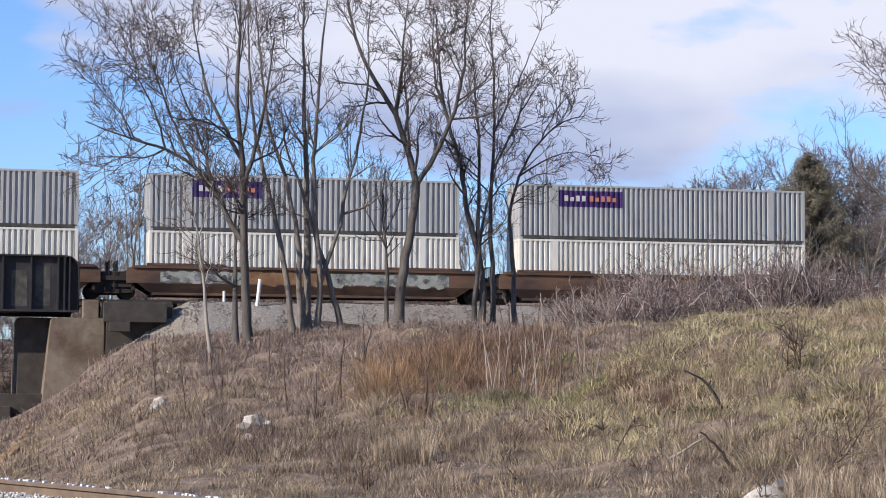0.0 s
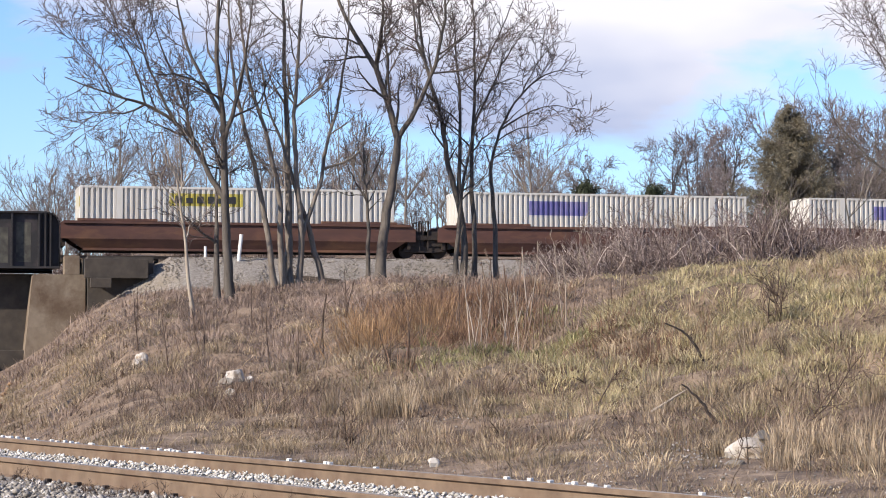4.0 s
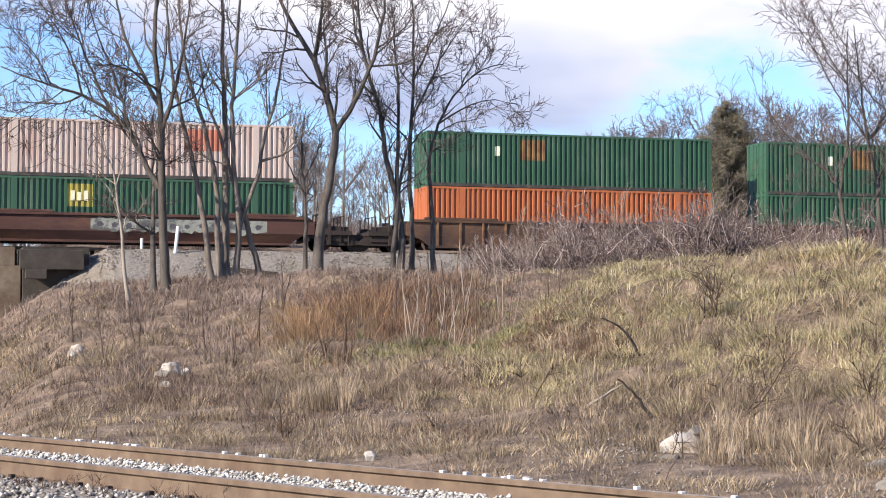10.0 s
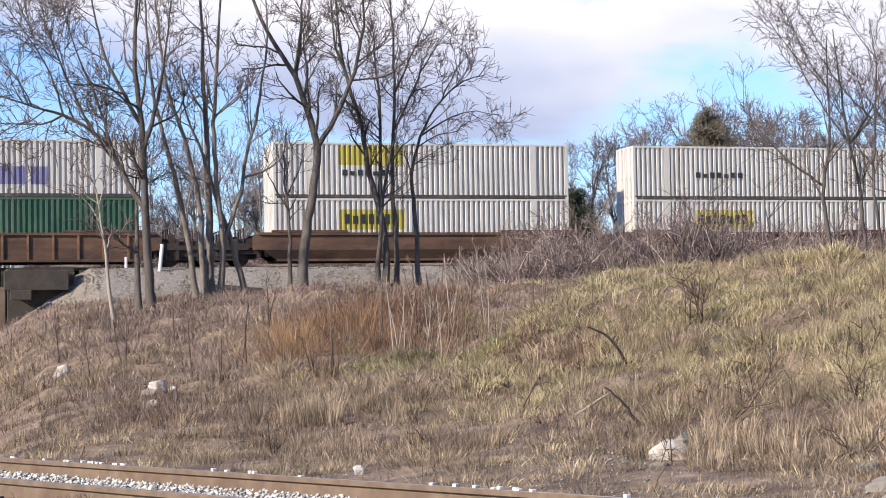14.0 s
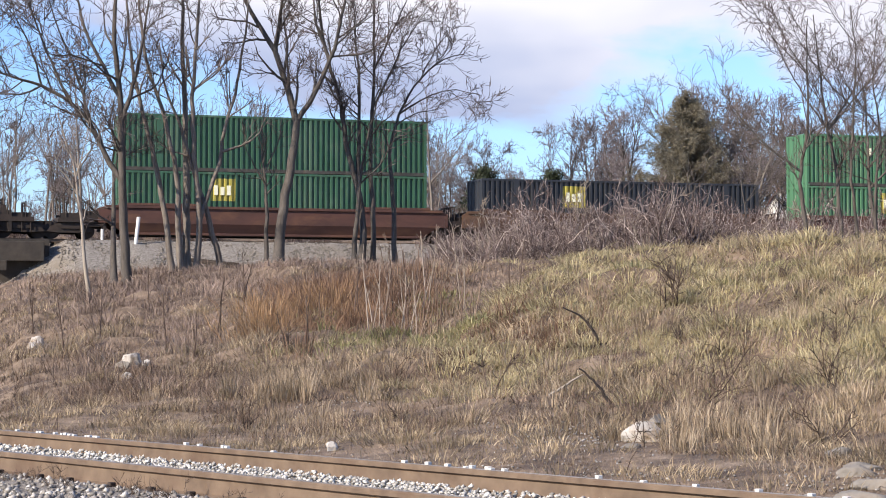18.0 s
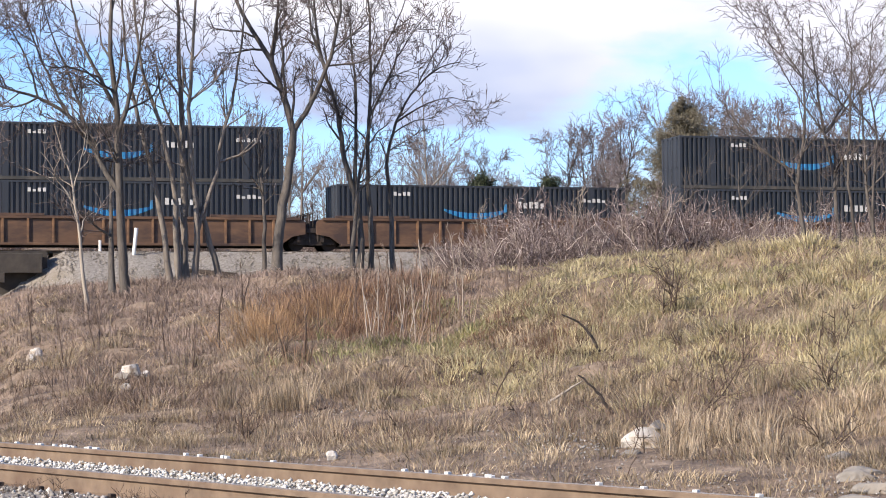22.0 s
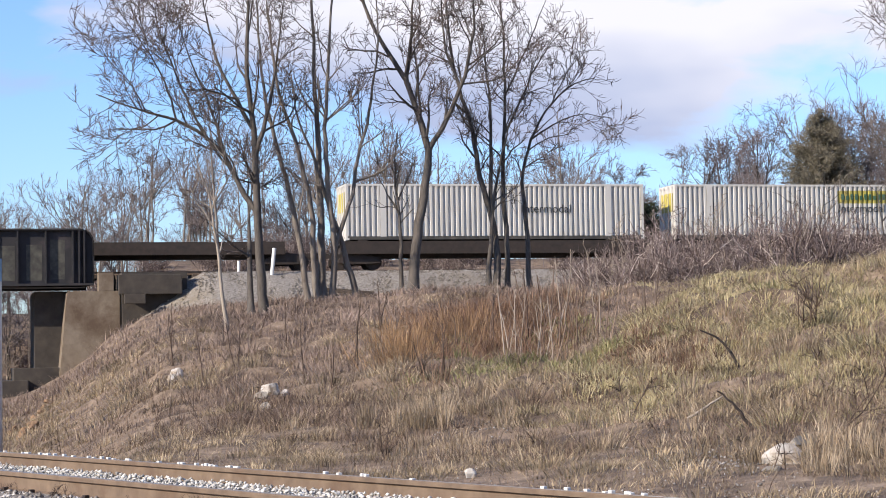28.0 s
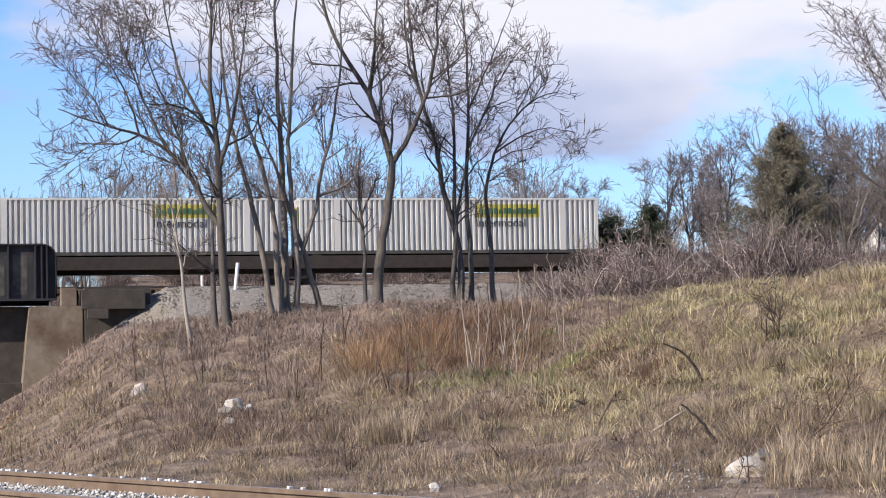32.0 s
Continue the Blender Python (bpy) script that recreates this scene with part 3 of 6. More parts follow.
def build_upper_track():
    track = tagged(new("upper_track"), "railway track on a grey ballast embankment", "railway track", kind="structure")
    me = rail_mesh(760)
    for y in (-0.755, 0.755):
        part("rail", me, None, track).location = (310, UP_Y + y, UP_Z)
    rng = np.random.default_rng(2)
    xs = np.concatenate([np.arange(8.3, 60, 0.35), np.linspace(60, 690, 90)])
    prof = np.array([(97.6, 2.6), (98.9, 3.45), (99.5, 3.75), (100.3, 4.22), (101.2, 4.75), (102.0, 5.14), (102.6, 5.30), (104.0, 5.34), (105.4, 5.37), (108.6, 5.37), (110.8, 5.30), (113.4, 3.9)])
    co = np.array([(x, y, z) for x in xs for y, z in prof])
    co[:, 2] += rng.normal(0, 0.03, len(co))
    co[:, 1] += rng.normal(0, 0.05, len(co))
    co[:, 2] -= 0.62 * np.clip(11.6 - co[:, 0], 0, 5)
    k = len(prof)
    i = (np.arange(len(xs) - 1)[:, None] * k + np.arange(k - 1)[None]).ravel()
    part("ballast_bed", smooth(fast_mesh("ballast_bed", co, np.stack([i, i + k, i + k + 1, i + 1], 1))), M_BED, track)
    n = 15000
    x, y = rng.uniform(8.9, 42, n), rng.uniform(99.0, 104.5, n)
    z = np.interp(y, prof[:, 0], prof[:, 1]) - 0.62 * np.clip(11.6 - x, 0, 5)
    stones("ballast", np.stack([x, y, z + 0.0], 1), 0.05, M_STONE_UP, label="grey crushed stone ballast on the embankment shoulder", seed=9)
    tie = bpy.data.meshes.new("tie")
    b = box_bm(-0.115, 0.115, -1.3, 1.3, -0.36, -0.178, bevel=0.012)
    b.to_mesh(tie)
    b.free()
    tie.materials.append(M_TIE)
    for i in range(95):
        part("tie", tie, None, track).location = (-4 + 0.55 * i, UP_Y, UP_Z)


build_lower_track()
build_lower_ballast()
build_upper_track()


# ---- bridge ----
def build_bridge():
    br = tagged(new("railway_bridge"), "black steel plate girder railway bridge on a concrete abutment", "bridge", kind="structure")
    for y, far in ((103.5, False), (110.4, True)):
        # web plate with a rounded top corner at its end
        bm = bmesh.new()
        pts = [(-40, 4.85), (6.15, 4.85), (6.15, 6.85)] + [(5.55 + 0.6 * math.cos(a), 6.85 + 0.6 * math.sin(a)) for a in (0.35, 0.8, 1.2)] + [(5.55, 7.45), (-40, 7.45)]
        f = [bm.verts.new((x, y - 0.02, z)) for x, z in pts]
        g = [bm.verts.new((x, y + 0.02, z)) for x, z in pts]
        bm.faces.new(f)
        bm.faces.new(g[::-1])
        for i in range(len(pts)):
            j = (i + 1) % len(pts)
            bm.faces.new((f[j], f[i], g[i], g[j]))
        web = part("girder", bm, M_GIRDER, br)
        bm = bmesh.new()
        box(bm, -40, 6.2, y - 0.24, y + 0.24, 4.74, 4.85)
        part("bottom_flange", bm, M_GIRDER, web)
        bm = bmesh.new()
        box(bm, -40, 5.55, y - 0.24, y + 0.24, 7.452, 7.53)
        arc = [(5.55 + 0.6 * math.sin(a), 6.85 + 0.6 * math.cos(a)) for a in np.linspace(0, 1.571, 7)] + [(6.15, 4.85)]
        for (xa, za), (xb, zb) in zip(arc, arc[1:]):
            nx, nz = (zb - za), -(xb - xa)
            ln = math.hypot(nx, nz)
            nx, nz = -nx / ln * 0.06, -nz / ln * 0.06
            q = [bm.verts.new((px, yy, pz)) for px, pz in ((xa, za), (xb, zb), (xb + nx, zb + nz), (xa + nx, za + nz)) for yy in (y - 0.24, y + 0.24)]
            for idx in ((0, 2, 3, 1), (4, 5, 7, 6), (0, 4, 6, 2), (1, 3, 7, 5)):
                bm.faces.new([q[i] for i in idx])
        part("top_flange", bm, M_GIRDER, web)
        if not far:
            st = bpy.data.meshes.new("stiffener")
            b = box_bm(-0.06, 0.06, y - 0.20, y - 0.022, 4.86, 7.44)
            box(b, -0.012, 0.012, y - 0.26, y - 0.2, 4.86, 7.44)
            b.to_mesh(st)
            b.free()
            st.materials.append(M_GIRDER)
            for x in [5.75, 5.5, 5.2] + [3.9 - 1.35 * i for i in range(30)]:
                part("stiffener", st, None, web).location.x = x
            for x0, x1, z0, z1 in ((2.95, 3.7, 5.0, 6.75), (1.7, 2.4, 5.0, 6.7), (4.1, 4.8, 5.05, 7.0)):
                part("overpainted_patch", box_bm(x0, x1, y - 0.026, y - 0.022, z0, z1), M_PATCH, web, "faded grey overpainted patch")
    deck = bmesh.new()
    box(deck, -40, 6.2, 103.8, 110.1, 4.9, 5.2)
    part("deck", deck, M_IRON, br)
    ab = tagged(new("abutment"), "weathered tan concrete bridge abutment with a battered corner", "abutment", kind="structure")
    bm = bmesh.new()
    lo = [(4.35, 102.1, -0.8), (7.4, 102.1, -0.8), (7.4, 111.5, -0.8), (4.35, 111.5, -0.8)]
    hi = [(4.85, 102.3, 4.42), (7.4, 102.3, 4.42), (7.4, 111.5, 4.42), (4.95, 111.5, 4.42)]
    v = [bm.verts.new(p) for p in lo + hi]
    for f in ((3, 2, 1, 0), (4, 5, 6, 7), (0, 1, 5, 4), (1, 2, 6, 5), (2, 3, 7, 6), (3, 0, 4, 7)):
        bm.faces.new([v[i] for i in f])
    bmesh.ops.bevel(bm, geom=bm.edges[:], offset=0.05, segments=2, affect="EDGES")
    part("pier_block", bm, M_CONCRETE, ab)
    # breast wall and footings: shade below the deck is put into their dark colour
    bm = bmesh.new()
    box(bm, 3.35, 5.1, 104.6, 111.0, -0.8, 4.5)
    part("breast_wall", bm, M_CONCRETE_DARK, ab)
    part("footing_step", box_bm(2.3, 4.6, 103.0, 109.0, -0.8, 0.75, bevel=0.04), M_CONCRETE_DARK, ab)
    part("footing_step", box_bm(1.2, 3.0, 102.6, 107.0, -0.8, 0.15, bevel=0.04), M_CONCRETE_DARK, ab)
    part("bearing_block", box_bm(6.35, 7.1, 102.4, 103.6, 4.42, 5.32, bevel=0.03), M_CONCRETE, ab)
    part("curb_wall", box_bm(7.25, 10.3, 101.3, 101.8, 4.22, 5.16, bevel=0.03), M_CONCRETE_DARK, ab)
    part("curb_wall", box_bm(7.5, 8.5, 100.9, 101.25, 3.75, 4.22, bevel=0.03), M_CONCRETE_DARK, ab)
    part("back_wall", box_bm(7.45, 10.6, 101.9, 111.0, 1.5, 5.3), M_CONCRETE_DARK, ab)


build_bridge()


# ---- containers ----
CL, CW, CH = 16.15, 2.59, 2.93
PITCH, DEEP = 0.28, 0.11


def corrugated(x0, x1, z0, z1, lift=0.0, low=None, high=None):
    """A strip of corrugated side sheet, facing -y. low and high: heights that vary along x."""
    bm = bmesh.new()
    prev = None
    cuts = []
    k0 = math.floor((x0 + CL / 2) / PITCH) * PITCH - CL / 2
    x = k0
    while x < x1 + PITCH:
        for fx, fy in ((0.0, 0), (0.40, 0), (0.50, 1), (0.90, 1)):
            cuts.append((x + fx * PITCH, fy))
        x += PITCH
    for x, fy in cuts:
        if x < x0 - 1e-6 or x > x1 + 1e-6:
            continue
        y = -CW / 2 + 0.012 + DEEP * fy - lift
        a, b = (low(x) if low else z0), (high(x) if high else z1)
        pair = (bm.verts.new((x, y, a)), bm.verts.new((x, y, b)))
        if prev:
            bm.faces.new((prev[0], pair[0], pair[1], prev[1]))
        prev = pair
    me = bpy.data.meshes.new("panel")
    bm.to_mesh(me)
    bm.free()
    return me


def one_mesh(name, bm):
    me = bpy.data.meshes.new(name)
    bm.to_mesh(me)
    bm.free()
    return me


SHAPES = {}


def container_shapes():
    e = CL / 2
    s = SHAPES
    s["side"] = corrugated(-e + 0.1, e - 0.1, 0.17, CH - 0.11)
    s["side"].materials.append(M_WHITE)
    bm = bmesh.new()
    n = 60
    for i in range(n):
        x0 = -e + 0.1 + (CL - 0.2) * i / n
        x1 = -e + 0.1 + (CL - 0.2) * (i + 0.5) / n
        box(bm, x0, x1, -CW / 2 + 0.06, CW / 2 - 0.06, CH - 0.06, CH - 0.012)
    box(bm, -e + 0.05, e - 0.05, -CW / 2 + 0.05, CW / 2 - 0.05, CH - 0.09, CH - 0.055)
    s["roof"] = one_mesh("roof", bm)
    s["floor"] = one_mesh("floor", box_bm(-e + 0.1, e - 0.1, -CW / 2 + 0.08, CW / 2 - 0.08, 0.05, 0.16))
    s["post"] = one_mesh("corner_post", box_bm(-0.075, 0.075, -0.075, 0.075, 0.12, CH - 0.12, bevel=0.01))
    s["casting"] = one_mesh("corner_casting", box_bm(-0.09, 0.09, -0.082, 0.082, 0.0, 0.125, bevel=0.012))
    s["top_rail"] = one_mesh("top_rail", box_bm(-e + 0.08, e - 0.08, -0.035, 0.035, CH - 0.12, CH - 0.005, bevel=0.008))
    s["bottom_rail"] = one_mesh("bottom_rail", box_bm(-e + 0.08, e - 0.08, -0.04, 0.04, 0.02, 0.20, bevel=0.008))
    s["stile"] = one_mesh("lifting_post", box_bm(-0.16, 0.16, -0.012, 0.03, 0.18, CH - 0.12))
    s["leaf"] = one_mesh("door_leaf", box_bm(-0.035, 0.02, -CW / 4 + 0.06, CW / 4 - 0.02, 0.16, CH - 0.14, bevel=0.01))
    bm = bmesh.new()
    rod(bm, (-0.07, 0, 0.10), (-0.07, 0, CH - 0.08), 0.02, 6)
    box(bm, -0.10, -0.03, -0.05, 0.05, 0.10, 0.18)
    box(bm, -0.10, -0.03, -0.05, 0.05, CH - 0.16, CH - 0.08)
    box(bm, -0.11, -0.07, -0.02, 0.32, 1.20, 1.235)
    s["lock"] = one_mesh("locking_bar", bm)
    s["sill"] = one_mesh("door_sill", box_bm(-0.06, 0.06, -CW / 2 + 0.1, CW / 2 - 0.1, 0.0, 0.16))
    s["header"] = one_mesh("door_header", box_bm(-0.06, 0.06, -CW / 2 + 0.1, CW / 2 - 0.1, CH - 0.15, CH - 0.002))
    bm = bmesh.new()
    for i in range(9):
        y0 = -CW / 2 + 0.12 + i * (CW - 0.24) / 9
        box(bm, -0.03, 0.015, y0, y0 + 0.13, 0.16, CH - 0.14)
    box(bm, -0.035, -0.028, -CW / 2 + 0.1, CW / 2 - 0.1, 0.16, CH - 0.14)
    s["end"] = one_mesh("front_end", bm)
    for k in s:
        if not s[k].materials:
            s[k].materials.append(M_WHITE)


container_shapes()


def container(label, mat, frame_mat=None, doors=None):
    """A 53 foot box with its near side towards -y, doors at its -x end; its base at the origin."""
    frame_mat = frame_mat or mat
    e = CL / 2
    c = tagged(new("freight_container"), label, "container", "containers on the train")

    def put(name, key, m, mt):
        o = part(name, SHAPES[key], None, c)
        o.matrix_local = m
        recolour(o, mt)
        return o
    put("side_panel", "side", Matrix(), mat)
    put("side_panel", "side", pose(0, 0, 0, 0, 0, 180), mat)
    put("roof", "roof", Matrix(), mat)
    put("floor", "floor", Matrix(), M_IRON)
    for sx in (-1, 1):
        for sy in (-1, 1):
            put("corner_post", "post", pose(sx * (e - 0.08), sy * (CW / 2 - 0.08), 0), frame_mat)
            put("corner_casting", "casting", pose(sx * (e - 0.09), sy * (CW / 2 - 0.08), 0), frame_mat)
            put("corner_casting", "casting", pose(sx * (e - 0.09), sy * (CW / 2 - 0.08), CH - 0.125), frame_mat)
    for sy in (-1, 1):
        put("top_rail", "top_rail", pose(0, sy * (CW / 2 - 0.036), 0), frame_mat)
        put("bottom_rail", "bottom_rail", pose(0, sy * (CW / 2 - 0.04), 0), M_BASE_RAIL)
    for sx in (-1, 1):
        put("lifting_post", "stile", pose(sx * 6.1, -CW / 2 + 0.004, 0), frame_mat)
    for sy in (-1, 1):
        put("door_leaf", "leaf", pose(-e + 0.06, sy * CW / 4, 0), doors or mat)
    for y in (-0.95, -0.35, 0.35, 0.95):
        put("locking_bar", "lock", pose(-e + 0.02, y, 0), frame_mat)
    put("door_sill", "sill", pose(-e + 0.08, 0, 0), frame_mat)
    put("door_header", "header", pose(-e + 0.08, 0, 0), frame_mat)
    put("front_end", "end", pose(e - 0.06, 0, 0), mat)
    return c


def mark(c, x0, x1, z0, z1, mat, label, lift=0.006):
    """A painted patch that follows the corrugation."""
    me = corrugated(x0, x1, z0, z1, lift)
    return part("painted_sign", me, mat, c, label)


def bars(c, x0, x1, z0, z1, n, mat, label):
    """Unreadable lettering as plain bars."""
    w = (x1 - x0) / n
    for i in range(n):
        bm = box_bm(x0 + w * i, x0 + w * (i + 0.62), -CW / 2 - 0.012, -CW / 2 - 0.004, z0, z1 - (0.08 if i % 3 == 1 else 0.0))
        part("lettering_bar", bm, mat, c, label)


def end_sign(c, y0, y1, z0, z1, mat, label):
    part("end_sign", box_bm(-CL / 2 - 0.006, -CL / 2 + 0.03, y0, y1, z0, z1), mat, c, label)


def arc_sign(c, x0, x1, z, sag, mat):
    mid, half = (x0 + x1) / 2, (x1 - x0) / 2

    def low(x):
        return z - sag * (1 - ((x - mid) / half) ** 2) - 0.03

    def high(x):
        u = (x - mid) / half
        return z - sag * (1 - u * u) + 0.06 + 0.26 * max(0.0, 1 - u * u) + (0.3 if u > 0.86 else 0)
    part("curved_sign", corrugated(x0, x1, 0, 0, 0.006, low, high), mat, c, "light blue curved stripe")


def word(c, text, x, z, size, mat, y=-CW / 2 - 0.008, stretch=(1.0, 1.0), label="black lettering"):
    cu = bpy.data.curves.new("lettering", "FONT")
    cu.body, cu.size, cu.extrude = text, size, 0.004
    ob = new("lettering", cu)
    me = bpy.data.meshes.new_from_object(ob)
    bpy.data.objects.remove(ob)
    o = part("lettering", me, None, c, label)
    o.data.materials.clear()
    o.data.materials.append(mat)
    o.matrix_local = pose(x, y, z, 90) @ Matrix.Diagonal((stretch[0], stretch[1], 1, 1))


# ---- railcars ----
CAR = {}


def car_shapes():
    s = CAR
    # tall side of a well, smooth, with sloping ends and chords
    bm = bmesh.new()
    pts = [(-7.9, 0.30), (7.9, 0.30), (8.5, 0.72), (9.2, 0.86), (9.2, 1.50), (8.9, 1.68), (-8.9, 1.68), (-9.2, 1.50), (-9.2, 0.86), (-8.5, 0.72)]

    def slab(bm, outline, lean=lambda z: 0.0):
        f = [bm.verts.new((x, lean(z), z)) for x, z in outline]
        g = [bm.verts.new((x, lean(z) + 0.09, z)) for x, z in outline]
        bm.faces.new(f)
        bm.faces.new(g[::-1])
        for i in range(len(outline)):
            k = (i + 1) % len(outline)
            bm.faces.new((f[k], f[i], g[i], g[k]))
    slab(bm, pts)
    s["side"] = one_mesh("well_side", bm)
    # the smooth kind tucks in below its middle
    bm = bmesh.new()
    slab(bm, [(-9.2, 0.82), (9.2, 0.82), (9.2, 1.50), (8.9, 1.68), (-8.9, 1.68), (-9.2, 1.50)])
    slab(bm, [(-7.9, 0.30), (7.9, 0.30), (8.68, 0.818), (-8.68, 0.818)], lambda z: 0.26 * (0.82 - z) / 0.52)
    s["tucked_side"] = one_mesh("well_side", bm)
    s["top_chord"] = one_mesh("top_chord", box_bm(-8.9, 8.9, -0.09, 0.10, 1.58, 1.72, bevel=0.012))
    s["bottom_chord"] = one_mesh("bottom_chord", box_bm(-7.9, 7.9, -0.09, 0.10, 0.24, 0.36, bevel=0.012))
    s["rib"] = one_mesh("rib", box_bm(-0.05, 0.05, -0.085, 0.0, 0.36, 1.58))
    s["end_frame"] = one_mesh("raised_top_frame", box_bm(-2.0, 2.0, -0.10, 0.12, 1.715, 1.84, bevel=0.012))
    bm = bmesh.new()
    box(bm, -0.9, 0.9, -1.3, 1.3, 0.95, 1.18)
    box(bm, -0.2, 0.9, -0.35, 0.35, 0.55, 0.95)
    box(bm, -0.35, -0.20, -1.30, 1.30, 0.45, 1.52)
    box(bm, -0.2, 0.75, -1.18, -1.10, 0.62, 1.40)
    box(bm, -0.2, 0.75, 1.10, 1.18, 0.62, 1.40)
    rod(bm, (0.3, -1.24, 0.45), (0.3, -1.24, 1.9), 0.025, 6)
    rod(bm, (0.75, -1.24, 0.45), (0.75, -1.24, 1.9), 0.025, 6)
    for y in (-1.2, -0.4, 0.4, 1.2):
        rod(bm, (0.5, y, 1.18), (0.5, y, 1.95), 0.03, 6)
    rod(bm, (0.5, -1.2, 1.95), (0.5, 1.2, 1.95), 0.03, 6)
    box(bm, -0.75, -0.45, -1.25, -0.9, 1.18, 1.75)
    s["platform"] = one_mesh("end_platform", bm)
    s["floor"] = one_mesh("well_floor", box_bm(-7.9, 7.9, -1.2, 1.2, 0.22, 0.36))
    bm = bmesh.new()
    for y in (-1.02, 1.02):
        prof = [(-1.15, 0.36), (-0.95, 0.62), (-0.4, 0.86), (0.4, 0.86), (0.95, 0.62), (1.15, 0.36), (0.55, 0.30), (-0.55, 0.30)]
        a = [bm.verts.new((x, y - 0.09, z)) for x, z in prof]
        b = [bm.verts.new((x, y + 0.09, z)) for x, z in prof]
        bm.faces.new(a)
        bm.faces.new(b[::-1])
        for i in range(8):
            bm.faces.new((a[(i + 1) % 8], a[i], b[i], b[(i + 1) % 8]))
    box(bm, -0.22, 0.22, -1.0, 1.0, 0.55, 0.92)
    s["truck"] = one_mesh("truck", bm)
    bm = bmesh.new()
    rod(bm, (0, -0.79, 0.42), (0, -0.66, 0.42), 0.42, 20)
    rod(bm, (0, 0.66, 0.42), (0, 0.79, 0.42), 0.42, 20)
    rod(bm, (0, -0.95, 0.42), (0, 0.95, 0.42), 0.09, 8)
    s["wheelset"] = one_mesh("wheelset", bm)
    bm = bmesh.new()
    box(bm, -0.7, 0.5, -0.16, 0.16, 0.62, 0.9)
    box(bm, 0.4, 0.85, -0.24, 0.24, 0.58, 0.92)
    rod(bm, (0.2, -0.5, 0.75), (0.75, -0.3, 0.45), 0.03, 6)
    s["coupler"] = one_mesh("coupler", bm)
    # spine platform
    bm = bmesh.new()
    box(bm, -8.2, 8.2, -0.45, 0.45, 0.62, 1.28)
    box(bm, -8.4, 8.4, -1.30, 1.30, 1.28, 1.42)
    for x in np.linspace(-7.6, 7.6, 9):
        box(bm, x - 0.06, x + 0.06, -1.28, 1.28, 1.0, 1.28)
    s["spine"] = one_mesh("spine_deck", bm)
    s["sill"] = one_mesh("side_sill", box_bm(-8.4, 8.4, -0.04, 0.06, 0.80, 1.46, bevel=0.012))
    s["stand"] = one_mesh("container_pedestal", box_bm(-0.25, 0.25, -1.3, 1.3, 1.42, 1.52))
    for k in s:
        s[k].materials.append(M_IRON)


car_shapes()


def truck_on(car, x):
    t = part("truck", CAR["truck"], None, car, "dark iron truck with two axles")
    t.location.x = x
    for dx in (-0.86, 0.86):
        part("wheelset", CAR["wheelset"], None, t).location.x = dx


def well_car(label, mat, ribbed, left_truck, right_truck, left_end, right_end):
    """One well of an articulated double-stack car, its middle at the origin, z from the rail top."""
    c = tagged(new("well_car"), label, "railcar", "railcars of the train")
    for y, turn in ((-1.42, 0), (1.42, 180)):
        for name, key in (("well_side", "side" if ribbed else "tucked_side"), ("top_chord", "top_chord"), ("bottom_chord", "bottom_chord")):
            o = part(name, CAR[key], None, c)
            tuck = 0.24 if key == "bottom_chord" and not ribbed else 0.0
            o.matrix_local = pose(0, y + (tuck if y < 0 else -tuck), 0, 0, 0, turn)
            recolour(o, mat)
        o = part("raised_top_frame", CAR["end_frame"], None, c)
        o.matrix_local = pose(-6.2, y, 0, 0, 0, turn)
        recolour(o, mat)
        o = part("raised_top_frame", CAR["end_frame"], None, c)
        o.matrix_local = pose(6.2, y, 0, 0, 0, turn)
        recolour(o, mat)
    if ribbed:
        for i in range(13):
            o = part("rib", CAR["rib"], None, c)
            o.location = (-7.5 + 1.25 * i, -1.42, 0)
            recolour(o, M_WELL_TAN)
    part("well_floor", CAR["floor"], None, c)
    for sx, ending in ((-1, left_end), (1, right_end)):
        o = part("end_platform", CAR["platform"], None, c)
        o.matrix_local = pose(sx * 9.15, 0, 0, 0, 0, 0 if sx > 0 else 180)
        if ending:
            o = part("end_platform", CAR["platform"], None, c)
            o.matrix_local = pose(sx * 10.3, 0, -0.12, 0, 0, 0 if sx > 0 else 180)
            o = part("coupler", CAR["coupler"], None, c)
            o.matrix_local = pose(sx * 11.0, 0, 0, 0, 0, 0 if sx > 0 else 180)
    if left_truck is not None:
        truck_on(c, left_truck)
    if right_truck is not None:
        truck_on(c, right_truck)
    return c


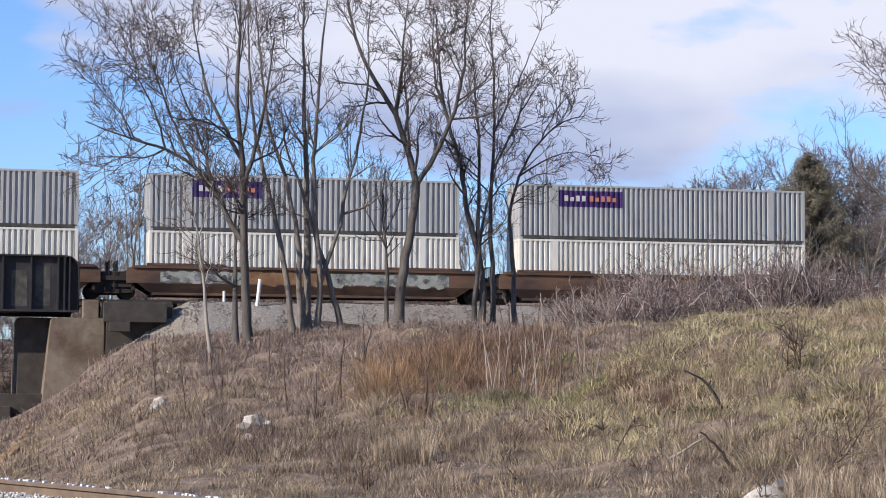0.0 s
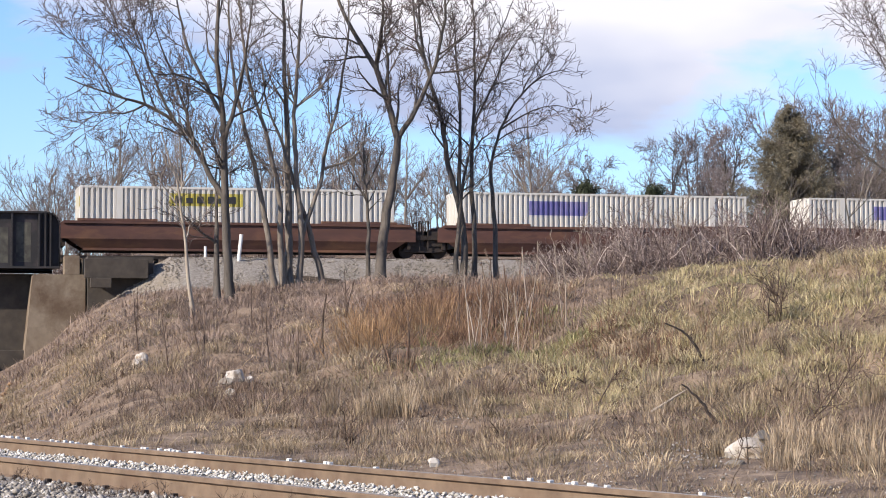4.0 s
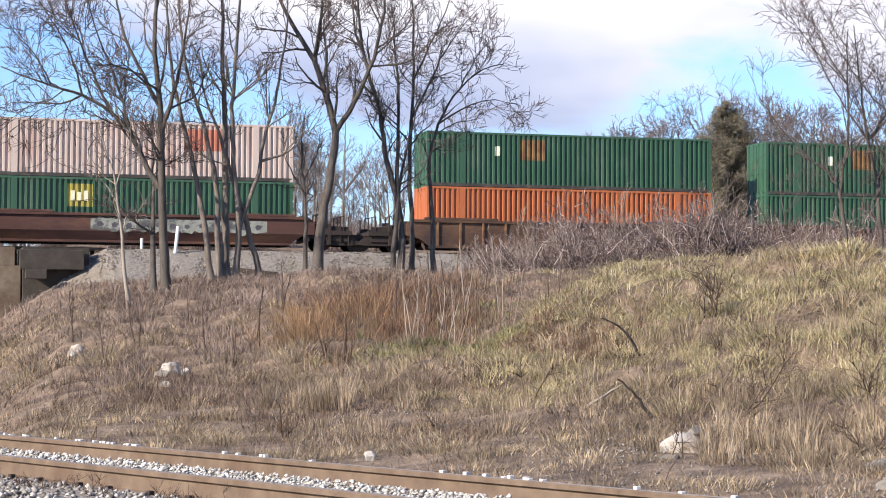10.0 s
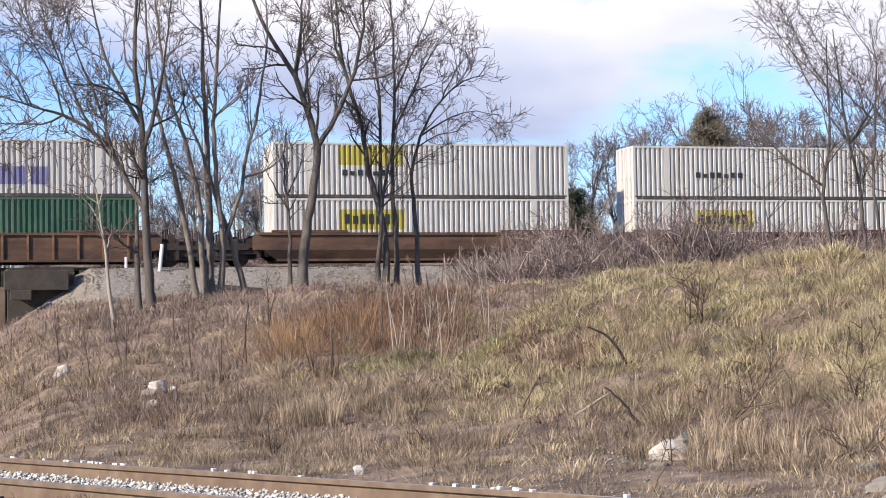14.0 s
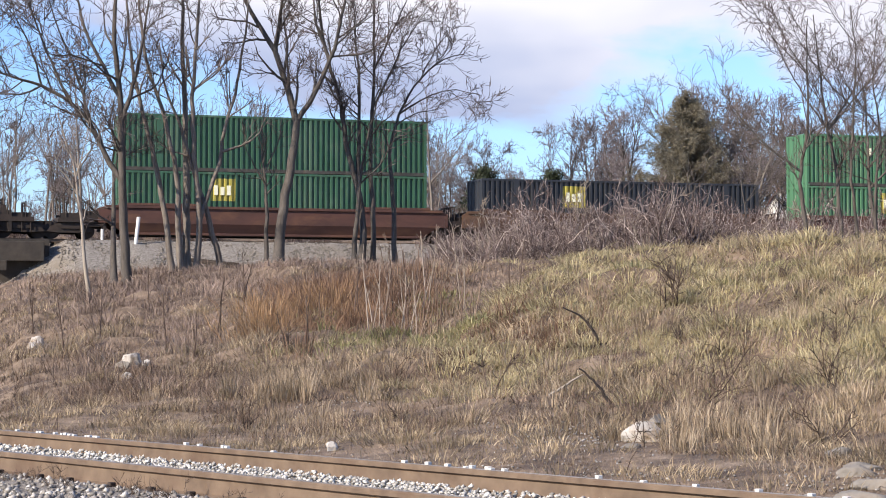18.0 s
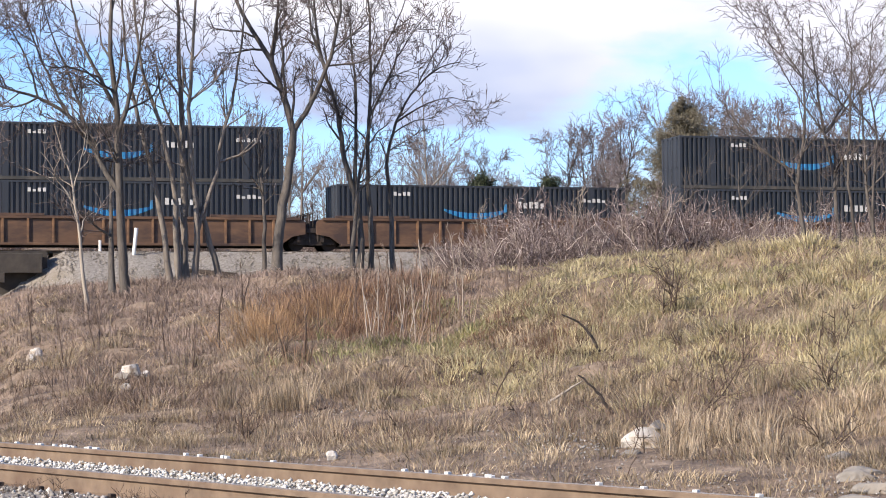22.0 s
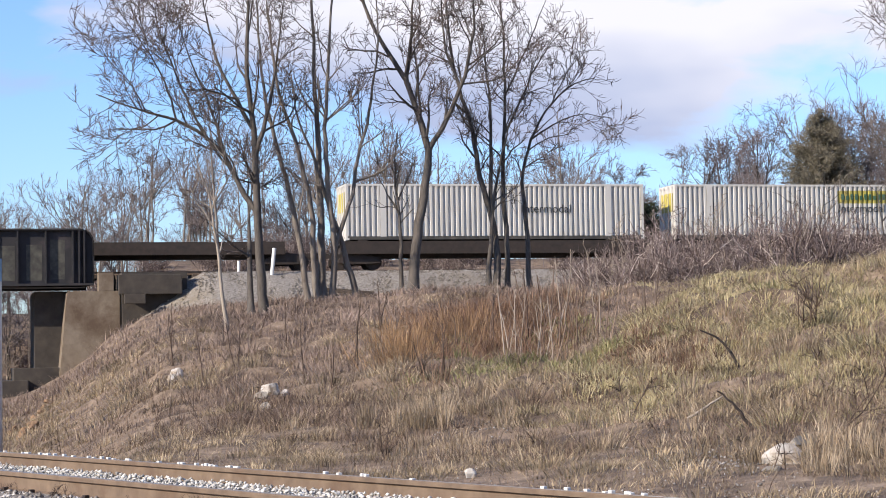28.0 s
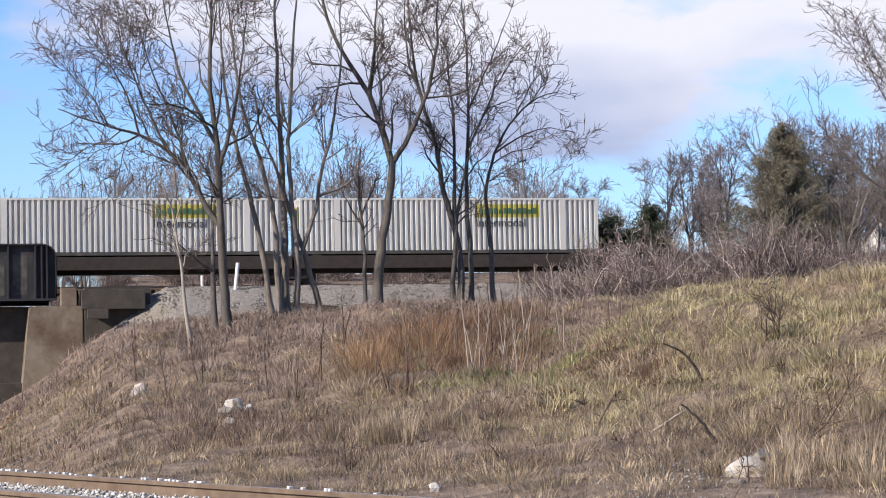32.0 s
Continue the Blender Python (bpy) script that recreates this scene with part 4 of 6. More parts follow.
def tag_on(car, x0, x1, z0, z1, mat, label, second=None):
    """Unreadable spray paint: a row of lumpy shapes over a rolled ground."""
    rng = random.Random(int(100 * (x0 + 9 * x1)))
    z0 = max(z0, 0.80)
    part("spray_painted_ground", box_bm(x0 - 0.1, x1 + 0.1, -1.4235, -1.4205, z0 + 0.08, z1 - 0.05), mat, car, label)
    n = max(2, round((x1 - x0) / 0.75))
    w = (x1 - x0) / n
    for i in range(n):
        cx, cz = x0 + w * (i + 0.5), (z0 + z1) / 2 + rng.uniform(-0.06, 0.06)
        for k in range(2):
            bm = bmesh.new()
            y = -1.424 - 0.004 * k - 0.001 * (i % 2)
            s = 1.0 if k == 0 else 0.42
            rim = []
            corners = 11 if k == 0 else 5
            for a in range(corners):
                t = 2 * math.pi * a / corners + 0.4 * i
                r = rng.uniform(0.72, 1.12) * s
                rim.append(bm.verts.new((cx + w * 0.62 * r * math.cos(t), y, min(z1 + 0.05, cz + (z1 - z0) * 0.55 * r * math.sin(t)))))
            bm.faces.new(rim)
            part("spray_painted_shape", bm, mat if k == 0 else (second or M_TAG_D), car, label if k == 0 else "")


def spine_car(label, left, right):
    c = tagged(new("spine_car"), label, "railcar", "railcars of the train")
    part("spine_deck", CAR["spine"], None, c)
    for y in (-1.34, 1.34):
        part("side_sill", CAR["sill"], None, c).location.y = y
    for x in (-7.2, 7.2):
        part("container_pedestal", CAR["stand"], None, c).location.x = x
    truck_on(c, 8.45)
    if left:
        truck_on(c, -7.4)
        o = part("coupler", CAR["coupler"], None, c)
        o.matrix_local = pose(-9.0, 0, 0, 0, 0, 180)
    if right:
        o = part("coupler", CAR["coupler"], None, c)
        o.matrix_local = pose(9.6, 0, 0)
    return c


# every thing of the train with its x at the start: they all roll at one speed
TRAIN = []


def ride(ob, x, z):
    ob.location = (x, UP_Y, UP_Z + z)
    TRAIN.append((ob, x, z))


LOW, HIGH = 0.58, 0.58 + 2.93  # floor of the well's lower box and top of it


def build_train():
    # left edge of the boxes at the start, top paint, bottom paint, railcar paint, ribbed, place in the articulated car
    W, S, G, G2, D, C = M_WHITE, M_SILVER, M_GREEN, M_GREEN2, M_DARK, M_CREAM
    units = [
        (-9.9, S, C, M_WELL_BROWN, 0, "a"), (9.8, S, C, M_WELL_BROWN, 0, "m"), (29.2, S, C, M_WELL_BROWN, 0, "z"),
        (52.9, None, G, M_WELL_TAN, 0, "az"),
        (76.6, None, W, M_WELL_MAROON, 0, "a"), (96.2, None, W, M_WELL_MAROON, 0, "m"), (116.0, None, W, M_WELL_MAROON, 0, "z"),
        (139.3, G, W, M_WELL_MAROON, 0, "a"), (159.1, G, G, M_WELL_MAROON, 0, "m"), (178.5, M_PINK, G, M_WELL_MAROON, 0, "z"),
        (201.8, G, M_ORANGE, M_WELL_BROWN, 1, "a"), (221.2, G, G, M_WELL_BROWN, 1, "m"), (240.7, W, G, M_WELL_BROWN, 1, "z"),
        (263.8, W, W, M_WELL_BROWN, 0, "a"), (283.7, W, W, M_WELL_MAROON, 0, "m"), (302.8, W, W, M_WELL_MAROON, 0, "z"),
        (326.4, G, G, M_WELL_MAROON, 0, "a"), (345.6, None, D, M_WELL_BROWN, 0, "m"), (364.7, G2, G2, M_WELL_MAROON, 0, "z"),
        (388.1, D, D, M_WELL_BROWN, 1, "a"), (407.1, None, D, M_WELL_BROWN, 1, "m"), (426.5, D, D, M_WELL_BROWN, 1, "z"),
    ]
    names = {S.name: "silver grey corrugated", C.name: "cream white corrugated", W.name: "white corrugated", G.name: "dark green corrugated", G2.name: "light green corrugated", D.name: "dark navy corrugated", M_PINK.name: "faded pink and rust corrugated", M_ORANGE.name: "orange corrugated"}
    made = {}
    for i, (x, top, bottom, paint_mat, ribbed, place) in enumerate(units):
        mid = x + CL / 2
        kind = {M_WELL_BROWN: "brown", M_WELL_MAROON: "maroon", M_WELL_TAN: "tan"}[paint_mat]
        rib = " with ribbed sides" if ribbed else " with smooth dirty sides"
        car = well_car(f"weathered {kind} articulated well car{rib}", paint_mat, ribbed, -10.6 if "a" in place else None, 9.72 if "z" not in place else 10.6, "a" in place, "z" in place)
        ride(car, mid, 0)
        made[i, "car"] = car
        low_box = container(f"{names[bottom.name]} shipping container in a well car", bottom)
        ride(low_box, mid, LOW)
        made[i, "low"] = low_box
        if top:
            high_box = container(f"{names[top.name]} shipping container stacked on another", top, None, M_WHITE if top is M_PINK else None)
            ride(high_box, mid, HIGH)
            made[i, "top"] = high_box

    for i in (1, 2):
        c = made[i, "top"]
        mark(c, -5.9, -2.3, 1.75, 2.62, M_PURPLE, "dark purple sign")
        bars(c, -5.6, -4.3, 2.05, 2.35, 4, M_WHITE, "white lettering bars")
        bars(c, -4.2, -2.6, 2.05, 2.35, 5, M_RED, "red lettering bars")
    c = made[0, "low"]
    mark(c, -3, 0.5, 1.7, 2.4, M_YELLOW, "yellow sign")
    mark(made[4, "low"], -3.6, 0.2, 1.95, 2.6, M_YELLOW, "yellow sign")
    bars(made[4, "low"], -3.3, 0.0, 2.1, 2.45, 6, M_BLACK, "black lettering bars")
    for i in (5, 6):
        mark(made[i, "low"], -4.2, -0.9, 1.75, 2.5, M_BLUE, "dark blue sign")
    for i, key in ((8, "low"), (9, "low"), (16, "low"), (18, "low"), (12, "low"), (17, "low")):
        c = made[i, key]
        mark(c, -3.5, -2.1, 1.45, 2.6, M_YELLOW, "yellow and white square sign")
        bars(c, -3.3, -2.3, 1.75, 2.25, 3, M_PALE_SIGN, "pale lettering bars")
    for i, key in ((7, "top"), (10, "top"), (11, "top"), (18, "top"), (8, "top")):
        c = made[i, key]
        mark(c, -2.9, -1.5, 1.5, 2.6, M_TAG_B, "weathered orange square sign")
        mark(c, -4.4, -4.0, 1.7, 2.2, M_PALE_SIGN, "small pale sign")
        mark(c, -6.9, -6.75, 0.6, 1.5, M_PALE_SIGN, "narrow pale label")
    c = made[9, "top"]
    mark(c, 2.4, 4.6, 1.5, 2.6, M_RED, "rust red patch")
    c = made[12, "top"]
    mark(c, -3.4, -2.9, 0.65, 2.3, M_BLUE, "large blue lettering shape")
    mark(c, -2.5, -1.9, 1.0, 2.3, M_BLUE, "large blue lettering shape")
    mark(c, -1.6, -0.2, 0.65, 1.6, M_BLUE, "large blue lettering shape")
    mark(c, 0.1, 0.8, 0.65, 1.9, M_BLUE, "large blue lettering shape")
    mark(c, 1.1, 2.4, 0.65, 1.55, M_BLUE, "large blue lettering shape")
    mark(c, 2.7, 3.6, 0.65, 1.55, M_BLUE, "large blue lettering shape")
    for i in (13, 14, 15):
        mark(made[i, "low"], -4.6, -1.0, 1.3, 2.35, M_YELLOW, "yellow sign")
        bars(made[i, "low"], -4.3, -1.3, 1.6, 2.1, 7, M_BLACK, "black lettering bars")
        if i == 13:
            mark(made[i, "top"], -4.6, -1.0, 1.75, 2.75, M_YELLOW, "yellow sign")
        bars(made[i, "top"], -4.4, -1.5, 1.2, 1.5, 7, M_BLACK, "black lettering bars")
    for i, keys in ((19, ("top", "low")), (20, ("low",)), (21, ("top", "low"))):
        for key in keys:
            c = made[i, key]
            arc_sign(c, -2.3, 1.4, 1.65, 0.5, M_ARC)
            bars(c, 1.9, 3.5, 1.75, 2.1, 5, M_WHITE, "white lettering bars")
            bars(c, -5.0, -4.0, 2.35, 2.55, 4, M_WHITE, "white lettering bars")
            bars(c, 5.6, 7.0, 2.1, 2.3, 5, M_WHITE, "white lettering bars")
    for i, key, m in ((4, "low", M_YELLOW), (9, "top", M_WHITE)):
        end_sign(made[i, key], -0.9, 0.9, 1.9, 2.4, m, "faded sign on the doors")
    # spray paint and lettering on the wells
    tag_on(made[1, "car"], -3.0, 1.0, 0.5, 1.5, M_TAG_B, "orange spray painted letters", M_WELL_TAN)
    tag_on(made[1, "car"], -7.4, -3.2, 0.5, 1.45, M_TAG_A, "pale green spray painted letters", M_TAG_C)
    tag_on(made[1, "car"], 1.2, 7.4, 0.45, 1.5, M_TAG_A, "pale green spray painted letters", M_TAG_C)
    tag_on(made[2, "car"], -1.2, 1.8, 0.5, 1.5, M_TAG_B, "orange spray painted letters", M_WELL_TAN)
    tag_on(made[3, "car"], -2.0, 1.5, 0.6, 1.45, M_TAG_B, "rusty orange spray painted letters", M_WELL_TAN)
    tag_on(made[7, "car"], -2.6, -0.2, 0.6, 1.5, M_TAG_C, "grey spray painted letters")
    tag_on(made[7, "car"], 0.6, 4.2, 0.6, 1.45, M_TAG_F, "yellow and blue spray painted letters", M_TAG_E)
    tag_on(made[8, "car"], -4.6, -1.8, 0.7, 1.55, M_TAG_C, "white spray painted letters")
    part("spray_painted_ground", box_bm(2.3, 6.9, -1.4235, -1.4205, 0.84, 1.56), M_TAG_D, made[8, "car"], "dark spray painted ground")
    word(made[8, "car"], "KSU", 2.75, 0.86, 1.0, M_POST, -1.43, (1.75, 1.0), "white spray painted letters")
    tag_on(made[9, "car"], -2.2, 6.6, 0.6, 1.5, M_TAG_A, "pale green spray painted letters")

    # spine cars: one empty, one with five white boxes
    for k, x in enumerate((457.0, 474.9, 492.7)):
        ride(spine_car("empty dark steel articulated spine car", k == 0, k == 2), x, 0)
    for k, x in enumerate((504.2, 522.1, 539.2, 556.1, 573.0)):
        mid = x + CL / 2 + 0.1
        ride(spine_car("dark steel articulated spine car carrying a container", k == 0, k == 4), mid, 0)
        c = container("white corrugated shipping container on a spine car", M_WHITE)
        ride(c, mid, 1.52)
        end_sign(c, -0.9, 0.9, 1.5, 2.5, M_YELLOW, "pale yellow sign on the doors")
        if k:
            mark(c, 1.2, 4.9, 1.9, 2.6, M_YELLOW, "yellow and green sign")
            bars(c, 1.5, 4.7, 2.1, 2.4, 12, M_GREEN, "green lettering bars")
        word(c, "Intermodal", 1.3, 1.42, 0.62, M_BLACK)
    ride(spine_car("empty dark steel articulated spine car", True, False), 600.5, 0)


build_train()
SPEED = 17.325


def motions():
    for ob, x, z in TRAIN:
        walk(ob, [(t, pose(x - SPEED * t, UP_Y, UP_Z + z)) for t in (0.0, 8.0, 16.0, 24.0, 32.0)])


# ---- trees ----
class Branches:
    """Collects tapered tubes and turns them into one mesh."""

    def __init__(self):
        self.co, self.faces, self.n = [], [], 0

    def tube(self, pts, radii, sides):
        pts = np.asarray(pts, float)
        k = len(pts)
        d = np.gradient(pts, axis=0)
        d /= np.linalg.norm(d, axis=1)[:, None] + 1e-9
        ref = np.array([0.31, 0.95, 0.05])
        s = np.cross(d, ref)
        s /= np.linalg.norm(s, axis=1)[:, None] + 1e-9
        u = np.cross(d, s)
        a = 2 * np.pi * np.arange(sides) / sides
        ring = pts[:, None] + np.asarray(radii)[:, None, None] * (np.cos(a)[None, :, None] * s[:, None] + np.sin(a)[None, :, None] * u[:, None])
        i = np.arange(k - 1)[:, None] * sides
        j = np.arange(sides)[None]
        j2 = (j + 1) % sides
        f = np.stack([i + j, i + j2, i + sides + j2, i + sides + j], -1).reshape(-1, 4) + self.n
        self.co.append(ring.reshape(-1, 3))
        self.faces.append(f)
        self.n += k * sides

    def mesh(self, name):
        return smooth(fast_mesh(name, np.concatenate(self.co), np.concatenate(self.faces)))


def bend(rng, start, way, length, n, wander, lift):
    pts = [np.array(start, float)]
    way = np.array(way, float)
    way /= np.linalg.norm(way)
    for _ in range(n):
        way = way + rng.normal(0, wander, 3) + np.array((0, 0, lift))
        way /= np.linalg.norm(way)
        pts.append(pts[-1] + way * length / n)
    return np.array(pts)


def resample(pts, n):
    pts = np.asarray(pts, float)
    s = np.concatenate([[0], np.cumsum(np.linalg.norm(np.diff(pts, axis=0), axis=1))])
    t = np.linspace(0, s[-1], n)
    out = np.stack([np.interp(t, s, pts[:, k]) for k in range(3)], 1)
    for _ in range(2):
        out[1:-1] = 0.25 * out[:-2] + 0.5 * out[1:-1] + 0.25 * out[2:]
    return out


def side_way(rng, d, spread):
    p = np.cross(d, rng.normal(0, 1, 3))
    p /= np.linalg.norm(p) + 1e-9
    return d * math.cos(spread) + p * math.sin(spread)


def sprout(rng, wood, twigs, pts, radii, level, plan, thick=0.0085, from_t=None):
    """Side branches along a branch; plan holds (count per metre, length, spread, start) by level."""
    if level >= len(plan):
        return
    per_metre, length, spread, start = plan[level]
    start = start if from_t is None else from_t
    total = np.linalg.norm(np.diff(pts, axis=0), axis=1).sum()
    n = max(1, int(per_metre * total * (1 - start) + rng.uniform()))
    k = len(pts)
    for _ in range(n):
        t = rng.uniform(start, 1.0)
        f = t * (k - 1)
        i = min(int(f), k - 2)
        p = pts[i] + (f - i) * (pts[i + 1] - pts[i])
        d = pts[i + 1] - pts[i]
        d = d / (np.linalg.norm(d) + 1e-9)
        r = radii[i] * 0.55
        ln = length * rng.uniform(0.5, 1.25) * (1.15 - 0.55 * t)
        way = side_way(rng, d, spread * rng.uniform(0.6, 1.3))
        last = level == len(plan) - 1
        m = 3 if last else (8, 6, 4, 3)[level]
        q = bend(rng, p, way, ln, m, (0.15, 0.17, 0.18, 0.18)[level], (0.04, 0.05, 0.05, 0.04)[level])
        r0 = max(thick * 1.15, min(r, 0.026 * ln + thick))
        rr = np.linspace(r0, max(thick * 0.65, r0 * 0.35), m + 1)
        (twigs if level >= 1 else wood).tube(q, rr, 3 if level >= 1 else 5)
        sprout(rng, wood, twigs, q, rr, level + 1, plan, thick)


def bare_tree(name, label, x, y, stems, girth, seed, plan, bark=None, sink=0.15, twig=None, thick=0.0099, low=0.36):
    """A leafless tree from its stems: each a list of (sideways, up) places that it passes, in metres. A stem that starts above the ground grows out of the nearest earlier one."""
    rng = np.random.default_rng(seed)
    wood, twigs = Branches(), Branches()
    grown_pts, grown_r = [], []
    for j, stem in enumerate(stems):
        u0, w0 = stem[0]
        limb = w0 > 0.4
        depth = rng.uniform(-1.3, 1.3)
        rise = max(1e-3, stem[-1][1] - w0)
        if limb:
            allp, allr = np.concatenate(grown_pts), np.concatenate(grown_r)
            k = np.argmin((allp[:, 0] - u0) ** 2 + (allp[:, 2] - w0) ** 2)
            root, g = allp[k], allr[k] * 0.80
            pts = [tuple(root)] + [(u, root[1] + depth * max(0, w - w0) / max(4.0, rise), w) for u, w in stem[1:]]
        else:
            g = girth * (1.12 if j == 0 else 0.85)
            y0 = rng.uniform(-0.25, 0.25)
            pts = [(u, y0 + depth * (w - w0) / max(4.0, rise), w - (sink if m == 0 else 0)) for m, (u, w) in enumerate(stem)]
        ln = abs(stem[-1][1] - w0) + abs(stem[-1][0] - u0)
        q = resample(pts, max(8, int(ln * 2.4)))
        q[1:] += rng.normal(0, 0.016, (len(q) - 1, 3))
        rr = g * (1 - 0.84 * np.linspace(0, 1, len(q)) ** 0.95)
        if not limb:
            rr[0] *= 1.45
            rr[1] *= 1.08
        grown_pts.append(q)
        grown_r.append(rr)
        wood.tube(q, rr, 8)
        sprout(rng, wood, twigs, q, rr, 0, plan, thick, 0.12 if limb else low)
    tree = tagged(new(name), label, "tree")
    tree.location = (x, y, float(ground(x, y)))
    part("trunk", wood.mesh("trunk"), bark or M_BARK, tree)
    part("crown", twigs.mesh("crown"), twig or M_TWIG, tree)
    return tree


PLAN = [(1.7, 2.5, 0.75, 0.3), (3.0, 1.35, 0.75, 0.1), (4.2, 0.75, 0.75, 0.1), (5.0, 0.40, 0.8, 0.1)]
PLAN_TIGHT = [(1.9, 1.7, 0.7, 0.3), (3.4, 1.05, 0.75, 0.1), (4.4, 0.65, 0.75, 0.1), (5.0, 0.38, 0.8, 0.1)]
PLAN_CLUMP = [(1.4, 2.0, 0.7, 0.4), (2.9, 1.2, 0.75, 0.1), (4.0, 0.7, 0.75, 0.1), (4.2, 0.38, 0.8, 0.1)]
PLAN_OPEN = [(1.6, 2.2, 0.75, 0.3), (2.7, 1.2, 0.75, 0.1), (3.2, 0.68, 0.75, 0.1), (2.8, 0.4, 0.8, 0.1)]
PLAN_SPARSE = [(1.2, 1.8, 0.75, 0.3), (2.0, 0.9, 0.75, 0.1), (2.4, 0.5, 0.75, 0.1)]
PLAN_THIN = [(2.2, 1.3, 0.7, 0.35), (3.4, 0.65, 0.75, 0.2), (4.4, 0.35, 0.8, 0.2)]


def build_front_trees():
    bare_tree("bare_tree", "leafless grey tree with a long low limb on the bank", 9.3, 66.0, [
        [(0.0, 0.0), (-0.12, 1.59), (-0.21, 3.4), (-0.26, 4.61), (-0.31, 6.06), (-0.6, 7.75), (-0.49, 9.34), (-0.53, 11.51)],
        [(-0.21, 3.4), (-0.75, 4.11), (-1.1, 5.08), (-1.7, 5.8), (-2.52, 6.27), (-3.59, 6.6), (-4.63, 6.89), (-5.2, 7.2)],
        [(-2.52, 6.27), (-2.99, 7.45), (-3.58, 8.52), (-4.27, 9.39), (-4.79, 10.25)],
        [(-0.38, 5.83), (-0.86, 6.9), (-1.44, 7.98), (-1.73, 9.3), (-1.99, 10.91)],
        [(-0.28, 5.2), (0.12, 6.47), (0.35, 7.92), (0.5, 9.74)],
        [(-0.42, 0.0), (-0.40, 1.5), (-0.36, 3.0), (-0.30, 4.4)],
        [(-1.1, 5.08), (-1.5, 6.6), (-2.2, 8.3), (-2.6, 10.0)],
        [(-1.7, 5.8), (-2.6, 7.6), (-3.2, 9.4), (-3.4, 10.8)],
        [(-3.59, 6.6), (-4.2, 7.6), (-5.0, 8.4), (-5.6, 9.0)],
        [(-2.52, 6.27), (-3.4, 5.9), (-4.4, 6.1), (-5.2, 5.9)],
    ], 0.15, 11, PLAN)
    bare_tree("bare_tree", "leafless tree with a clump of close grey stems", 11.41, 67.0, [
        [(0.0, 0.0), (-0.04, 1.63), (-0.08, 3.98), (-0.15, 5.84), (-0.25, 7.33), (-0.31, 9.57), (-0.35, 11.61)],
        [(-0.52, 0.0), (-0.72, 1.63), (-1.13, 3.73), (-1.56, 5.45), (-1.87, 6.67), (-2.02, 8.41), (-2.1, 10.98)],
        [(-0.28, 0.0), (-0.36, 1.63), (-0.46, 3.35), (-1.01, 5.46), (-1.5, 6.68), (-1.73, 8.29), (-2.01, 10.8)],
        [(0.24, 0.0), (0.33, 1.63), (0.1, 3.61), (-0.02, 5.84), (0.13, 7.71), (0.2, 9.59), (0.43, 11.83)],
        [(1.15, 0.0), (0.7, 1.63), (0.15, 3.12), (-0.39, 4.77), (-0.94, 6.04), (-1.11, 7.33)],
        [(0.36, 1.63), (0.97, 3.62), (1.11, 4.99), (1.49, 5.74), (1.63, 7.12), (1.89, 8.39), (1.77, 9.64), (1.89, 11.33)],
        [(0.97, 3.75), (1.72, 4.13), (2.37, 4.64), (2.51, 5.52)],
    ], 0.132, 12, PLAN_CLUMP, bark=M_BARK_LIGHT, low=0.48)
    bare_tree("bare_tree", "leafless grey tree with a forked trunk", 14.18, 66.0, [
        [(0.0, 0.0), (0.18, 1.63), (0.52, 3.35), (0.77, 4.72), (0.41, 5.83), (0.04, 7.06), (-0.71, 8.16), (-1.31, 9.51), (-1.63, 11.15)],
        [(0.77, 4.72), (1.42, 5.85), (1.95, 7.37), (2.21, 8.62), (2.11, 9.63), (2.32, 11.32)],
        [(0.04, 7.06), (0.21, 8.27), (0.18, 9.56), (0.32, 11.05)],
        [(1.7, 6.64), (1.33, 7.93), (1.25, 9.23), (1.36, 10.72)],
    ], 0.165, 13, PLAN)
    bare_tree("bare_tree", "leafless tree with several thin spreading stems", 17.46, 68.0, [
        [(0.0, 0.0), (0.08, 1.69), (-0.17, 2.72), (-0.49, 4.0), (-0.61, 5.41), (-0.99, 6.57), (-1.29, 7.8), (-1.37, 9.52), (-1.45, 10.86)],
        [(0.39, 0.0), (0.41, 1.7), (0.29, 3.24), (0.39, 5.04), (0.47, 6.74), (0.49, 8.68), (0.37, 9.97), (0.44, 11.52)],
        [(1.19, 0.0), (1.17, 2.29), (1.07, 3.63), (1.44, 5.18), (2.16, 6.35), (3.07, 7.14), (3.89, 7.36)],
        [(0.39, 5.04), (0.96, 6.32), (1.57, 7.69), (2.29, 8.68), (2.9, 9.28)],
        [(-0.17, 2.72), (0.01, 4.39), (0.07, 6.11), (-0.01, 8.03), (-0.09, 9.57)],
        [(-0.25, 0.0), (-0.22, 1.6), (-0.12, 3.0), (0.1, 4.4), (0.5, 5.8)],
        [(1.44, 5.18), (2.3, 5.75), (3.3, 6.1), (4.3, 5.9)],
        [(2.16, 6.35), (2.7, 7.4), (3.3, 8.2), (3.6, 8.5)],
        [(0.47, 6.74), (1.2, 8.1), (1.8, 9.6), (2.2, 10.6)],
    ], 0.115, 14, PLAN_TIGHT)
    bare_tree("young_tree", "slender dark leafless young tree", 13.94, 66.5, [
        [(0.0, 0.0), (0.02, 2.1), (-0.06, 3.38), (-0.15, 4.48), (0.05, 5.58)],
        [(-0.06, 3.38), (0.41, 4.12), (0.6, 4.86)],
        [(-0.03, 2.83), (-0.52, 3.74), (-0.8, 4.29)],
    ], 0.075, 15, PLAN_THIN)
